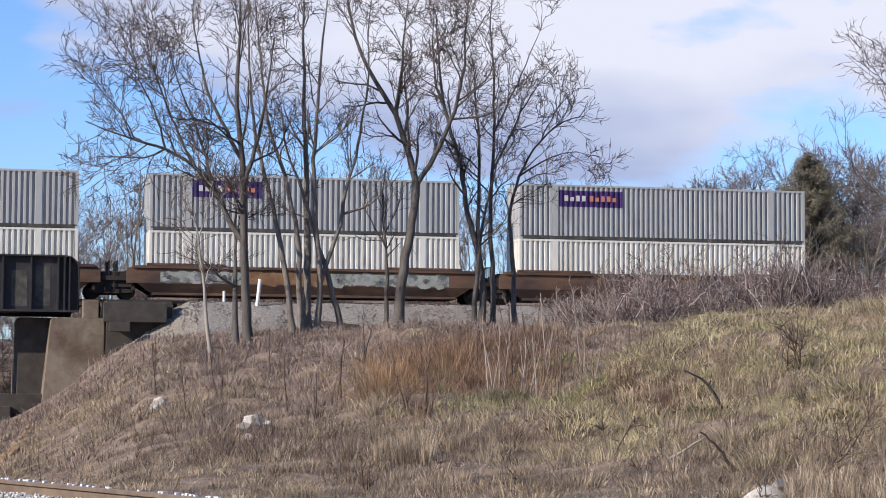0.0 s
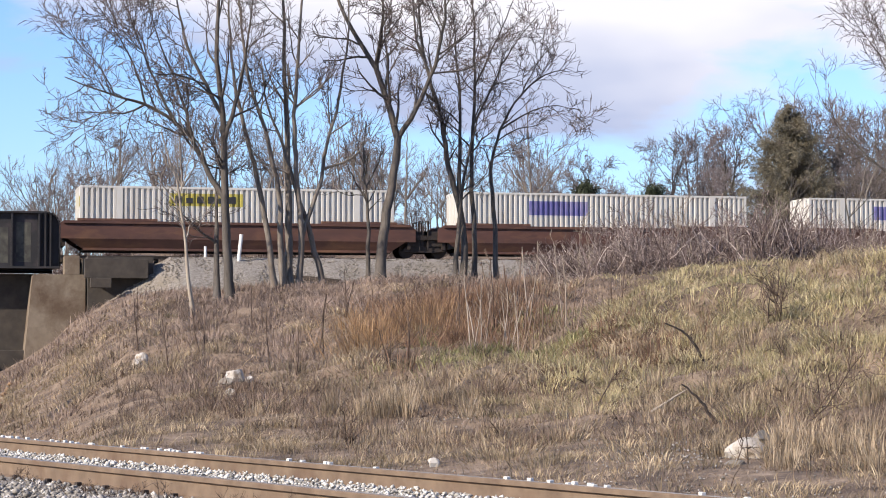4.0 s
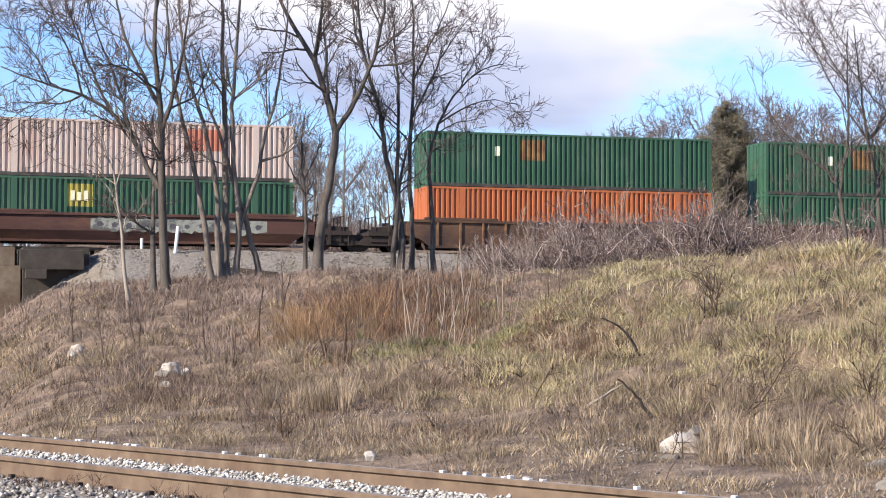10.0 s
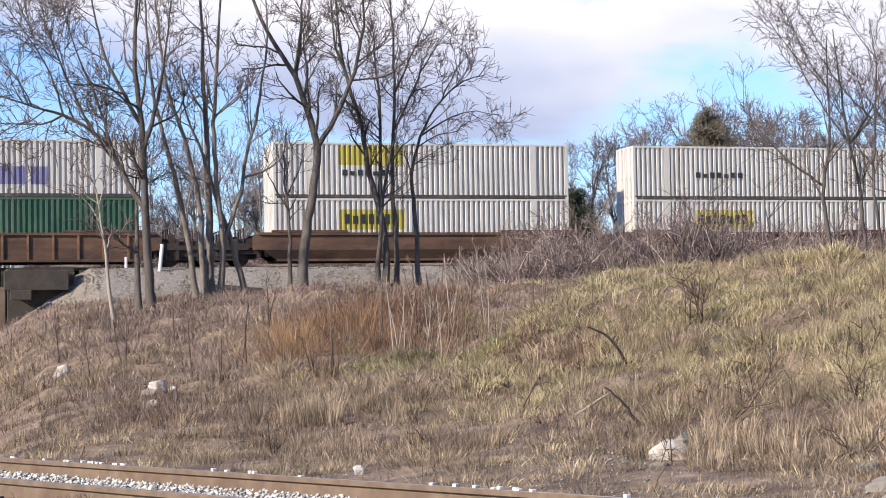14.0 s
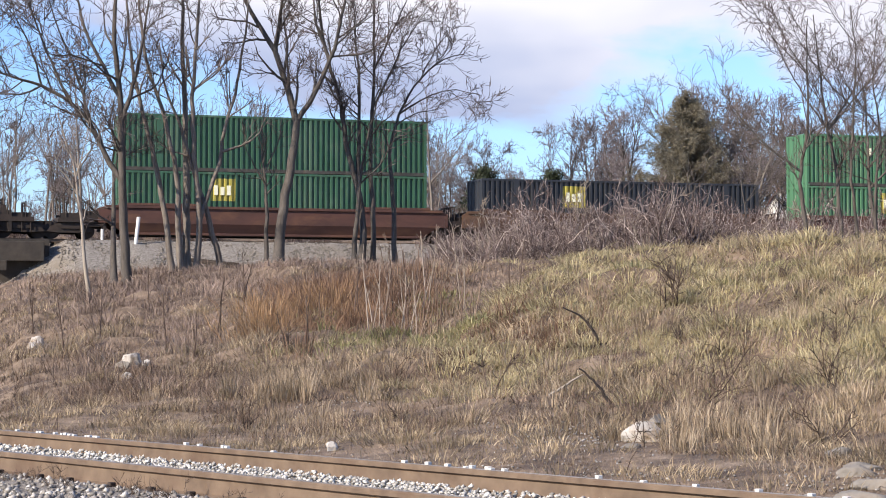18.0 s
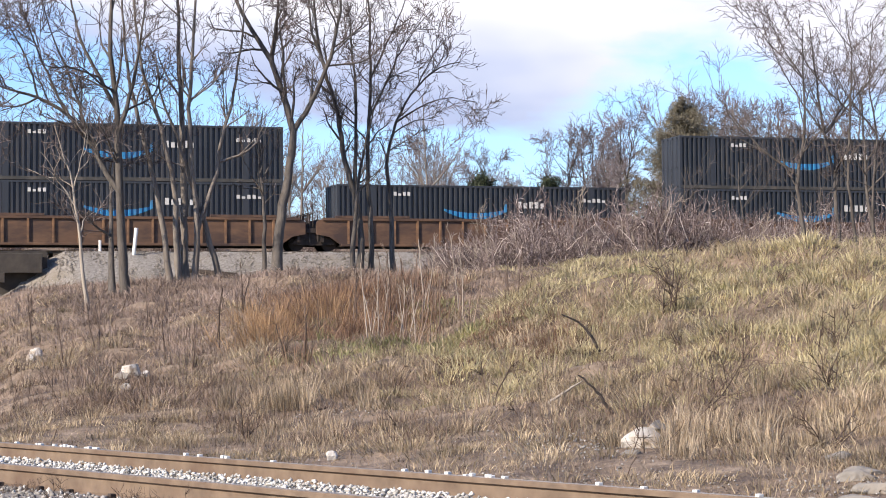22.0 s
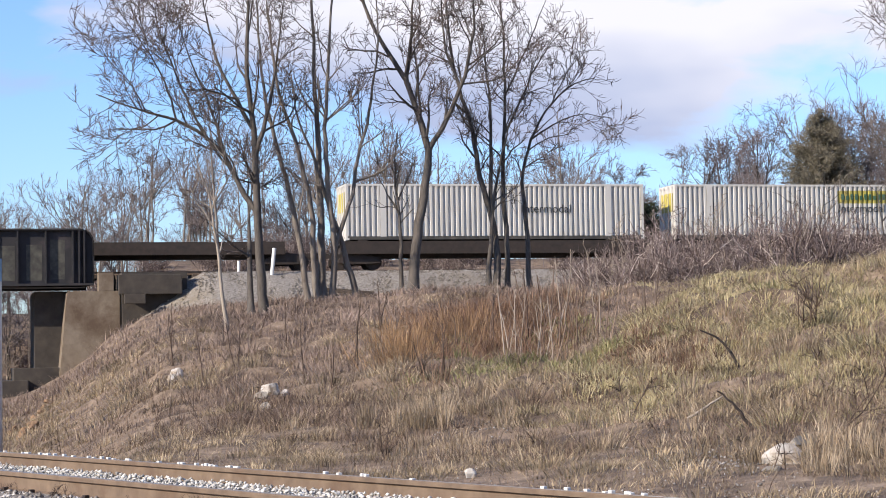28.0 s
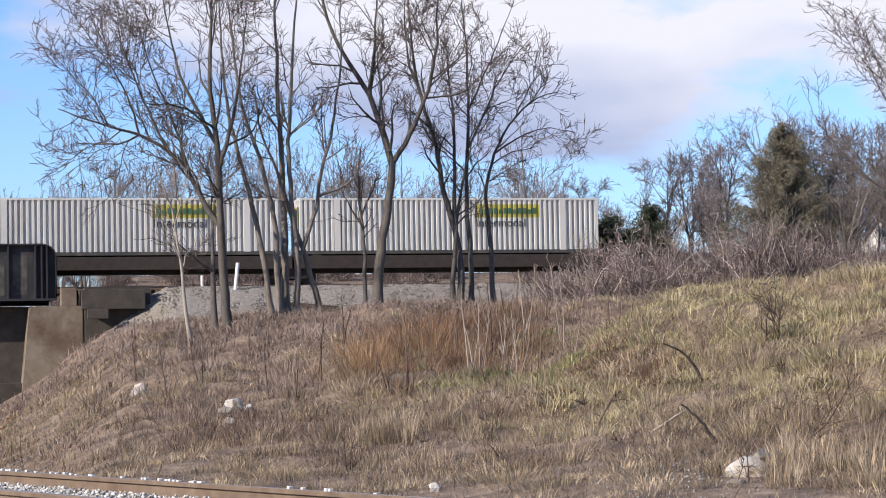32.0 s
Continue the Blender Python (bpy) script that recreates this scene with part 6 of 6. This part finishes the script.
def build_grass():
    def bearing(x, y):
        return np.degrees(np.arctan2(x, y))

    def hill_green(x, y):
        q, d = QX * x + QY * y, np.hypot(x, y)
        edge = 14.5 + 0.27 * np.clip(d - 22, 0, 14) + 2.2 * (value_noise(0.35 * x, 0.35 * y, 5) - 0.5)
        return (1 - 0.85 * np.exp(-(((bearing(x, y) - 18.8) / 1.0) ** 2) - ((d - 28.3) / 1.6) ** 2)) * np.clip((bearing(x, y) - edge) / 1.3, 0, 1) * np.clip((q - 13.8) / 3.0, 0.0, 1) * np.clip(1.7 * value_noise(0.8 * x, 0.8 * y, 6) - 0.05, 0.22, 1)

    def not_green(x, y):
        return 1 - 0.8 * hill_green(x, y)

    def red(x, y):
        be, d = bearing(x, y), np.hypot(x, y)
        zone = np.exp(-(((be - 14.3) / 2.2) ** 4) - ((d - 41) / 8) ** 4)
        spot = 0.4 * np.exp(-(((be - 18.5) / 0.6) ** 2) - ((d - 29.3) / 1.0) ** 2) + 0.25 * np.exp(-(((be - 19.8) / 0.7) ** 2) - ((d - 27.0) / 1.0) ** 2)
        return np.clip(zone * np.clip(2 * value_noise(0.7 * x, 0.7 * y, 9) - 0.3, 0.05, 1) + spot, 0, 1)

    def gold(x, y):
        be, d = bearing(x, y), np.hypot(x, y)
        return np.clip(np.exp(-(((be - 11.9) / 0.42) ** 2) - ((d - 36.5) / 1.8) ** 2) + 0.25 * np.exp(-(((be - 13.6) / 0.6) ** 2) - ((d - 39) / 2) ** 2), 0, 1)

    def left_side(x, y):
        return np.clip((14 - bearing(x, y)) / 4, 0.06, 1) * np.clip((bearing(x, y) - 4.2) / 4, 0.1, 1) * np.clip(2.0 * value_noise(0.6 * x, 0.6 * y, 7) - 0.35, 0.03, 1)

    def mauve(x, y):
        be, d = bearing(x, y), np.hypot(x, y)
        return step01((16.5 - be) / 4) * step01((be - 4.5) / 3) * step01((d - 40 + 10 * value_noise(0.3 * x, 0.3 * y, 12)) / 12)

    def patchy(x, y):
        return np.clip(2.3 * value_noise(0.75 * x, 0.75 * y, 4) * (0.35 + value_noise(2.3 * x, 2.3 * y, 8)) - 0.25, 0.16, 1) * clear(x, y)

    def brown(x, y):
        q = QX * x + QY * y
        return left_side(x, y) * np.clip((q - 12.2) / 2.5, 0, 1) * clear(x, y)

    blades("dry_grass", clump(scatter(72000, 21, lambda x, y: not_green(x, y) * patchy(x, y) * (1 - 0.75 * mauve(x, y))), 22, 0.93, 0.13, 85), 0.19, 0.011, 0.6, M_STRAW, "dry straw coloured grass on the bank", 23, curl=0.7, fan=0.5)
    blades("dead_grass", clump(scatter(105000, 24, lambda x, y: clear(x, y) * np.clip(1.8 * value_noise(1.1 * x, 1.1 * y, 10) - 0.2, 0.1, 1)), 25, 0.6, 0.16), 0.085, 0.014, 1.7, M_TAN, "flattened tan dead grass on the bank", 26, curl=1.0)
    blades("green_grass", clump(scatter(150000, 27, lambda x, y: hill_green(x, y) * clear(x, y)), 28, 0.88, 0.15, 95), 0.15, 0.013, 0.7, M_OLIVE, "olive green and straw grass on the hill", 29, curl=0.8, fan=0.5)
    blades("litter", scatter(60000, 50, clear), 0.06, 0.016, 2.4, M_LITTER, "flattened brown grass litter on the soil", 51, curl=1.0)
    blades("green_weeds", clump(scatter(9000, 30, lambda x, y: np.clip(blob(8.2, 28.9, 1.1)(x, y) + 0.8 * blob(9.9, 36.0, 1.2)(x, y) + 0.5 * blob(12.5, 27.0, 1.0)(x, y), 0, 1)), 31, 0.6, 0.1), 0.13, 0.015, 0.9, M_FRESH, "fresh green weeds among dry grass", 32)
    blades("brown_weeds", clump(scatter(24000, 44, brown), 45, 0.9, 0.15, 80), 0.20, 0.010, 0.7, M_UNDER, "purplish brown dead weeds on the bank", 46, curl=0.5)
    blades("russet_grass", clump(scatter(15000, 33, red), 34, 0.85, 0.14), 0.36, 0.009, 0.42, M_RUSSET, "upright russet broom grass on the bank", 35, fan=0.26)
    blades("golden_grass", clump(scatter(3600, 47, gold), 48, 0.8, 0.2), 0.40, 0.009, 0.36, M_GOLD, "upright golden orange broom grass on the bank", 49, fan=0.24)
    def rust(x, y):
        be, d = bearing(x, y), np.hypot(x, y)
        return np.clip(np.exp(-(((be - 18.3) / 0.75) ** 2) - ((d - 29.3) / 1.3) ** 2) + 0.8 * np.exp(-(((be - 19.6) / 0.8) ** 2) - ((d - 27.0) / 1.3) ** 2) + 0.5 * np.exp(-(((be - 17.0) / 0.6) ** 2) - ((d - 27.0) / 1.5) ** 2), 0, 1)

    blades("russet_litter", clump(scatter(13000, 74, rust), 75, 0.5, 0.12), 0.075, 0.015, 1.6, M_RUSSET, "flattened rust brown dead grass on the hill", 76, curl=1.0)
    blades("tall_dry_grass", clump(scatter(9000, 36, lambda x, y: clear(x, y) * (0.02 + 0.98 * (value_noise(0.9 * x, 0.9 * y, 11) > 0.72)), far=36), 37, 0.93, 0.09), 0.19, 0.010, 0.9, M_TUFT, "tall bleached grass tufts beside the track", 38)
    blades("weed_stalks", scatter(1900, 39, lambda x, y: clear(x, y) * (0.2 + 0.8 * left_side(x, y))), 0.42, 0.009, 0.3, M_WEED, "thin dead brown weed stalks on the bank", 40, curl=0.1)
    # bleached tufts and dark thickets that stand out on the bank
    rng = np.random.default_rng(71)
    tufts, thick = [], []
    for be, d, spread, n in ((12.5, 24.6, 0.36, 20), (13.4, 26.5, 0.5, 12), (11.0, 24.0, 0.7, 12), (10.2, 21.5, 0.5, 8), (24.5, 17.4, 0.35, 18), (25.3, 18.3, 0.7, 13), (20.6, 27.5, 0.4, 12), (26.0, 23.0, 0.8, 14), (22.5, 29.0, 0.8, 12), (28.3, 25.0, 0.8, 10), (13.2, 22.0, 0.5, 7), (22.3, 20.5, 0.6, 8), (17.6, 21.0, 0.6, 8), (27.2, 21.5, 0.9, 10), (3.8, 30.0, 1.0, 9), (20.3, 26.0, 0.9, 8)):
        cx, cy = d * math.sin(math.radians(be)), d * math.cos(math.radians(be))
        for _ in range(n):
            hx, hy, v = cx + rng.normal(0, spread), cy + rng.normal(0, 1.6 * spread), rng.uniform(0.7, 1.25) * (1.75 if spread < 0.4 else 1.0)
            o = rng.normal(0, 1, (75, 2)) * (1.0 if spread >= 0.4 else 0.8)
            tufts.append(np.concatenate([np.array([hx, hy]) + 0.07 * o, 0.55 * o, np.full((75, 1), v)], 1))
    blades("grass_tufts", np.concatenate(tufts), 0.23, 0.010, 0.40, M_TUFT, "bleached upright grass tufts on the bank", 72, curl=0.35)
    hollows = [(rng.uniform(5, 27), rng.uniform(11.6, 15.5), rng.uniform(0.12, 0.35), int(rng.integers(2, 5))) for _ in range(46)]
    hollows = [(be, q / (QX * math.sin(math.radians(be)) + QY * math.cos(math.radians(be))), sp, n) for be, q, sp, n in hollows]
    for be, d, spread, n in hollows + [(8.4, 27.0, 1.0, 26), (7.2, 31.0, 1.1, 22), (6.0, 27.0, 0.9, 14), (10.0, 27.5, 0.8, 10), (19.2, 33.0, 0.8, 12), (13.5, 28.0, 0.9, 10), (23.0, 24.0, 0.7, 6), (26.5, 28.0, 1.2, 7)]:
        cx, cy = d * math.sin(math.radians(be)), d * math.cos(math.radians(be))
        for _ in range(n):
            hx, hy, v = cx + rng.normal(0, spread), cy + rng.normal(0, 1.8 * spread), rng.uniform(0.6, 1.3)
            o = rng.normal(0, 1, (60, 2))
            thick.append(np.concatenate([np.array([hx, hy]) + 0.14 * o, 0.6 * o, np.full((60, 1), v)], 1))
    blades("weed_thicket", np.concatenate(thick), 0.24, 0.008, 1.0, M_WEED, "dark grey brown dead weed thickets on the bank", 73, curl=0.4)
    rng = np.random.default_rng(61)
    strip = np.stack([rng.uniform(10, 80, 9000), rng.uniform(113.2, 118.5, 9000)], 1)
    blades("trackside_weeds", clump(strip, 62, 0.6, 0.3), 0.42, 0.014, 0.5, M_UNDER, "brown weeds along the far side of the upper track", 63, curl=0.2)
    blades("mauve_weeds", clump(scatter(26000, 64, mauve), 65, 0.85, 0.2, 80), 0.24, 0.009, 0.8, M_UNDER, "soft mauve brown dead weeds on the bank", 66, curl=0.8, fan=0.5)
    blades("undergrowth", clump(scatter(26000, 41, lambda x, y: np.clip((22 - bearing(x, y)) / 3, 0, 1), b=(1, 24), far=88, near_q=25), 43, 0.75, 0.25), 0.28, 0.010, 0.9, M_UNDER, "purplish brown undergrowth below the trees", 42, curl=0.6)

build_grass()


# ---- stones, posts and small things on the bank ----
def boulder(x, y, sx, sy, sz, seed, mat, label, name="rock", lift=0.0, turn=None):
    rng = np.random.default_rng(seed)
    bm = bmesh.new()
    bmesh.ops.create_icosphere(bm, subdivisions=3, radius=1)
    cuts = rng.normal(0, 1, (11, 3))
    cuts /= np.linalg.norm(cuts, axis=1)[:, None]
    depth = rng.uniform(0.55, 0.85, 11)
    for v in bm.verts:
        c = np.array(v.co)
        for nrm, d in zip(cuts, depth):
            c = c - max(0.0, float(c @ nrm) - d) * nrm
        c = c * (1 + 0.04 * math.sin(7 * c[0] + 5 * c[2]) * math.sin(6 * c[1]))
        v.co = (c[0] * sx * 1.25, c[1] * sy * 1.25, max(-0.5, c[2]) * sz * 1.25)
    me = one_mesh(name, bm)
    me.materials.append(mat)
    ob = tagged(new(name, me), label, "rock")
    ob.location = (x, y, float(ground(x, y)) + lift)
    ob.rotation_euler.z = rng.uniform(0, 6) if turn is None else turn
    return ob


boulder(6.66, 16.4, 0.21, 0.13, 0.125, 101, M_ROCK, "pale angular limestone rock in the grass", lift=0.01, turn=-0.4)
boulder(7.0, 16.9, 0.11, 0.09, 0.06, 102, M_ROCK_GREY, "grey limestone rock in the grass")
boulder(4.30, 29.87, 0.13, 0.11, 0.15, 103, M_ROCK, "pale chalky stone among weeds", lift=0.06)
boulder(4.12, 29.6, 0.10, 0.08, 0.08, 109, M_ROCK_GREY, "grey stone among weeds", lift=0.02)
boulder(4.46, 29.7, 0.07, 0.06, 0.06, 121, M_ROCK, "small pale stone among weeds", lift=0.02)
boulder(4.02, 28.6, 0.07, 0.06, 0.07, 104, M_ROCK, "small pale stone among weeds", lift=0.02)
boulder(3.76, 38.1, 0.11, 0.10, 0.16, 105, M_ROCK, "pale chalky stone among weeds", lift=0.16)
boulder(3.66, 37.6, 0.13, 0.10, 0.13, 106, M_ROCK, "pale chalky stone among weeds", lift=0.02)
boulder(3.86, 37.4, 0.09, 0.08, 0.10, 122, M_ROCK_GREY, "grey stone among weeds", lift=0.02)
boulder(3.25, 34.8, 0.09, 0.08, 0.09, 123, M_ROCK, "small pale stone among weeds", lift=0.02)
boulder(6.9, 12.95, 0.15, 0.14, 0.05, 108, M_ROCK_GREY, "flat grey rock ledge beside the track")
for k, (bx, by, sx, sy, sz) in enumerate(((6.25, 11.7, 0.20, 0.11, 0.07), (6.6, 12.15, 0.17, 0.10, 0.06), (7.0, 12.2, 0.22, 0.12, 0.08), (6.75, 12.75, 0.13, 0.09, 0.06), (7.3, 12.9, 0.18, 0.10, 0.07), (7.3, 14.1, 0.12, 0.08, 0.07), (6.35, 15.9, 0.10, 0.07, 0.05))):
    boulder(bx, by, sx, sy, sz, 160 + k, M_ROCK_GREY, "flat grey rock ledge beside the track", turn=0.3 * k - 1.0)
boulder(4.34, 17.95, 0.05, 0.05, 0.05, 107, M_ROCK, "small pale stone beside the rail", lift=0.02)


def loose_stones():
    rng = np.random.default_rng(131)
    for cx, cy, r, n, mt, label in ((6.37, 16.6, 0.32, 150, M_STONE_GREY, "grey crushed stone spilled in the grass"), (5.6, 13.9, 0.3, 70, M_STONE_GREY, "grey crushed stone spilled beside the rail"), (5.4, 22.6, 0.35, 80, M_STONE_GREY, "grey crushed stone spilled in the grass"), (6.1, 16.9, 0.35, 220, M_STONE_GREY, "grey crushed stone spilled in the grass"), (6.7, 12.3, 0.4, 260, M_STONE_GREY, "grey crushed stone around the rock ledge"), (5.1, 14.9, 0.45, 120, M_STONE_GREY, "grey crushed stone spilled beside the rail"), (4.0, 18.4, 0.5, 70, M_STONE_GREY, "grey crushed stone spilled beside the rail")):
        p = np.stack([rng.normal(cx, r, n), rng.normal(cy, 1.5 * r, n)], 1)
        stones("gravel", np.concatenate([p, ground(p[:, 0], p[:, 1])[:, None] + 0.01], 1), 0.012, mt, label=label, seed=int(cx * 10))


loose_stones()
for k, (bx, by) in enumerate(((1.35, 49), (1.55, 51), (1.4, 47), (1.7, 54), (1.2, 46), (1.3, 48), (2.2, 61), (1.45, 50), (1.75, 53), (2.4, 63), (2.0, 58), (1.1, 44), (1.25, 46.5), (1.5, 48.3), (1.6, 49.6), (1.15, 50), (1.0, 48))):
    boulder(bx, by, 0.06 + 0.014 * (k % 5), 0.08, 0.06 + 0.01 * (k % 4), 110 + k, M_ROCK_TAN, "tan rubble rock at the foot of the bank", lift=0.05)


def post(x, y, z0, z1, r, lean, mat, name, label, cap=None):
    p = tagged(new(name), label, "post")
    bm = bmesh.new()
    rod(bm, (0, 0, 0), (0, 0, z1 - z0), r, 12)
    part("shaft", bm, mat, p)
    bm = bmesh.new()
    rod(bm, (0, 0, z1 - z0), (0, 0, z1 - z0 + 0.03), r * 1.06, 12)
    part("cap", bm, cap or mat, p)
    if cap:
        bm = bmesh.new()
        rod(bm, (0, 0, (z1 - z0) * 0.9), (0, 0, z1 - z0 - 0.002), r * 1.02, 12)
        part("band", bm, cap, p, "blue painted band")
    p.matrix_world = pose(x, y, z0, 0, lean, 0)


post(14.75, 101.9, 4.95, 6.42, 0.09, 6, M_POST, "marker_post", "leaning white marker post beside the track")
post(13.3, 103.2, 5.2, 5.86, 0.07, 0, M_POST, "marker_post", "short white marker post beside the track")
post(0.50, 35.0, float(ground(0.50, 35.0)) - 0.1, 2.62, 0.10, 0, M_GALV, "steel_pole", "plain galvanised steel pole beside the road", M_CAP)


def old_ties():
    """Discarded timbers on the ballast slope."""
    for x, y, z, turn, tilt in ((18.9, 99.6, 4.02, -6, 9), (19.5, 99.2, 3.78, -10, 13), (18.2, 99.9, 4.2, 4, 5)):
        me = one_mesh("old_tie", box_bm(-1.3, 1.3, -0.12, 0.12, -0.1, 0.1, bevel=0.02))
        me.materials.append(M_TIE)
        ob = tagged(new("old_tie", me), "discarded dark timber tie on the ballast slope", "timber")
        ob.matrix_world = pose(x, y, z, 0, tilt, turn)


old_ties()


def dead_branch(x, y, pts, r, label, mat):
    br = Branches()
    rng = np.random.default_rng(int(x * 100))
    q = resample(pts, 10)
    q[1:] += rng.normal(0, 0.004, (9, 3))
    br.tube(q, np.linspace(r, r * 0.4, 10), 6)
    me = br.mesh("dead_branch")
    me.materials.append(mat)
    ob = tagged(new("dead_branch", me), label, "branch")
    ob.location = (x, y, float(ground(x, y)))


dead_branch(9.41, 24.56, [(0, 0, -0.05), (-0.07, 0, 0.17), (-0.22, 0, 0.34), (-0.36, 0, 0.42), (-0.50, 0, 0.47)], 0.022, "dark curved dead branch in the grass", M_DEADWOOD)
dead_branch(9.36, 24.54, [(-0.07, 0, 0.20), (-0.13, 0, 0.30), (-0.10, 0, 0.40)], 0.012, "dark forked twig in the grass", M_DEADWOOD)
dead_branch(7.32, 18.73, [(0, 0, -0.03), (-0.16, 0, 0.20), (-0.36, 0, 0.37)], 0.019, "dark dead branch in the grass", M_DEADWOOD)
dead_branch(7.04, 19.83, [(0, 0, 0.03), (0.2, 0, 0.14), (0.38, 0, 0.25)], 0.018, "bleached dead stick in the grass", M_BARK_PALE)


# ---- house beyond the railway ----
def build_house():
    h = tagged(new("house"), "white house with a red brown gabled roof among trees", "house")
    h.matrix_world = pose(68.6, 142, 5.92, 0, 0, -25) @ Matrix.Diagonal((0.46, 0.46, 0.76, 1))
    part("wall", box_bm(-2.4, 2.4, -3.5, 3.5, 0, 5.0), M_HOUSE, h)
    bm = bmesh.new()
    v = [bm.verts.new(p) for p in ((-2.4, -3.5, 5.0), (2.4, -3.5, 5.0), (0, -3.5, 7.2), (-2.4, 3.5, 5.0), (2.4, 3.5, 5.0), (0, 3.5, 7.2))]
    for f in ((0, 1, 2), (5, 4, 3), (0, 3, 4, 1), (1, 4, 5, 2), (2, 5, 3, 0)):
        bm.faces.new([v[i] for i in f])
    part("gable", bm, M_HOUSE, h)
    for s in (-1, 1):
        bm = bmesh.new()
        p = [(0, 7.38), (s * 2.75, 4.85), (s * 2.75, 4.72), (0, 7.22)]
        a = [bm.verts.new((x, -3.8, z)) for x, z in p]
        b = [bm.verts.new((x, 3.8, z)) for x, z in p]
        bm.faces.new(a)
        bm.faces.new(b[::-1])
        for i in range(4):
            j = (i + 1) % 4
            bm.faces.new((a[j], a[i], b[i], b[j]))
        part("roof", bm, M_ROOF, h)
    for x, z in ((-1.2, 1.4), (1.2, 1.4), (-1.2, 3.6), (1.2, 3.6)):
        w = part("window", box_bm(x - 0.5, x + 0.5, -3.56, -3.49, z - 0.7, z + 0.7), M_HOUSE, h)
        part("pane", box_bm(x - 0.42, x + 0.42, -3.575, -3.555, z - 0.62, z + 0.62), M_GLASS_DARK, w)


build_house()
motions()
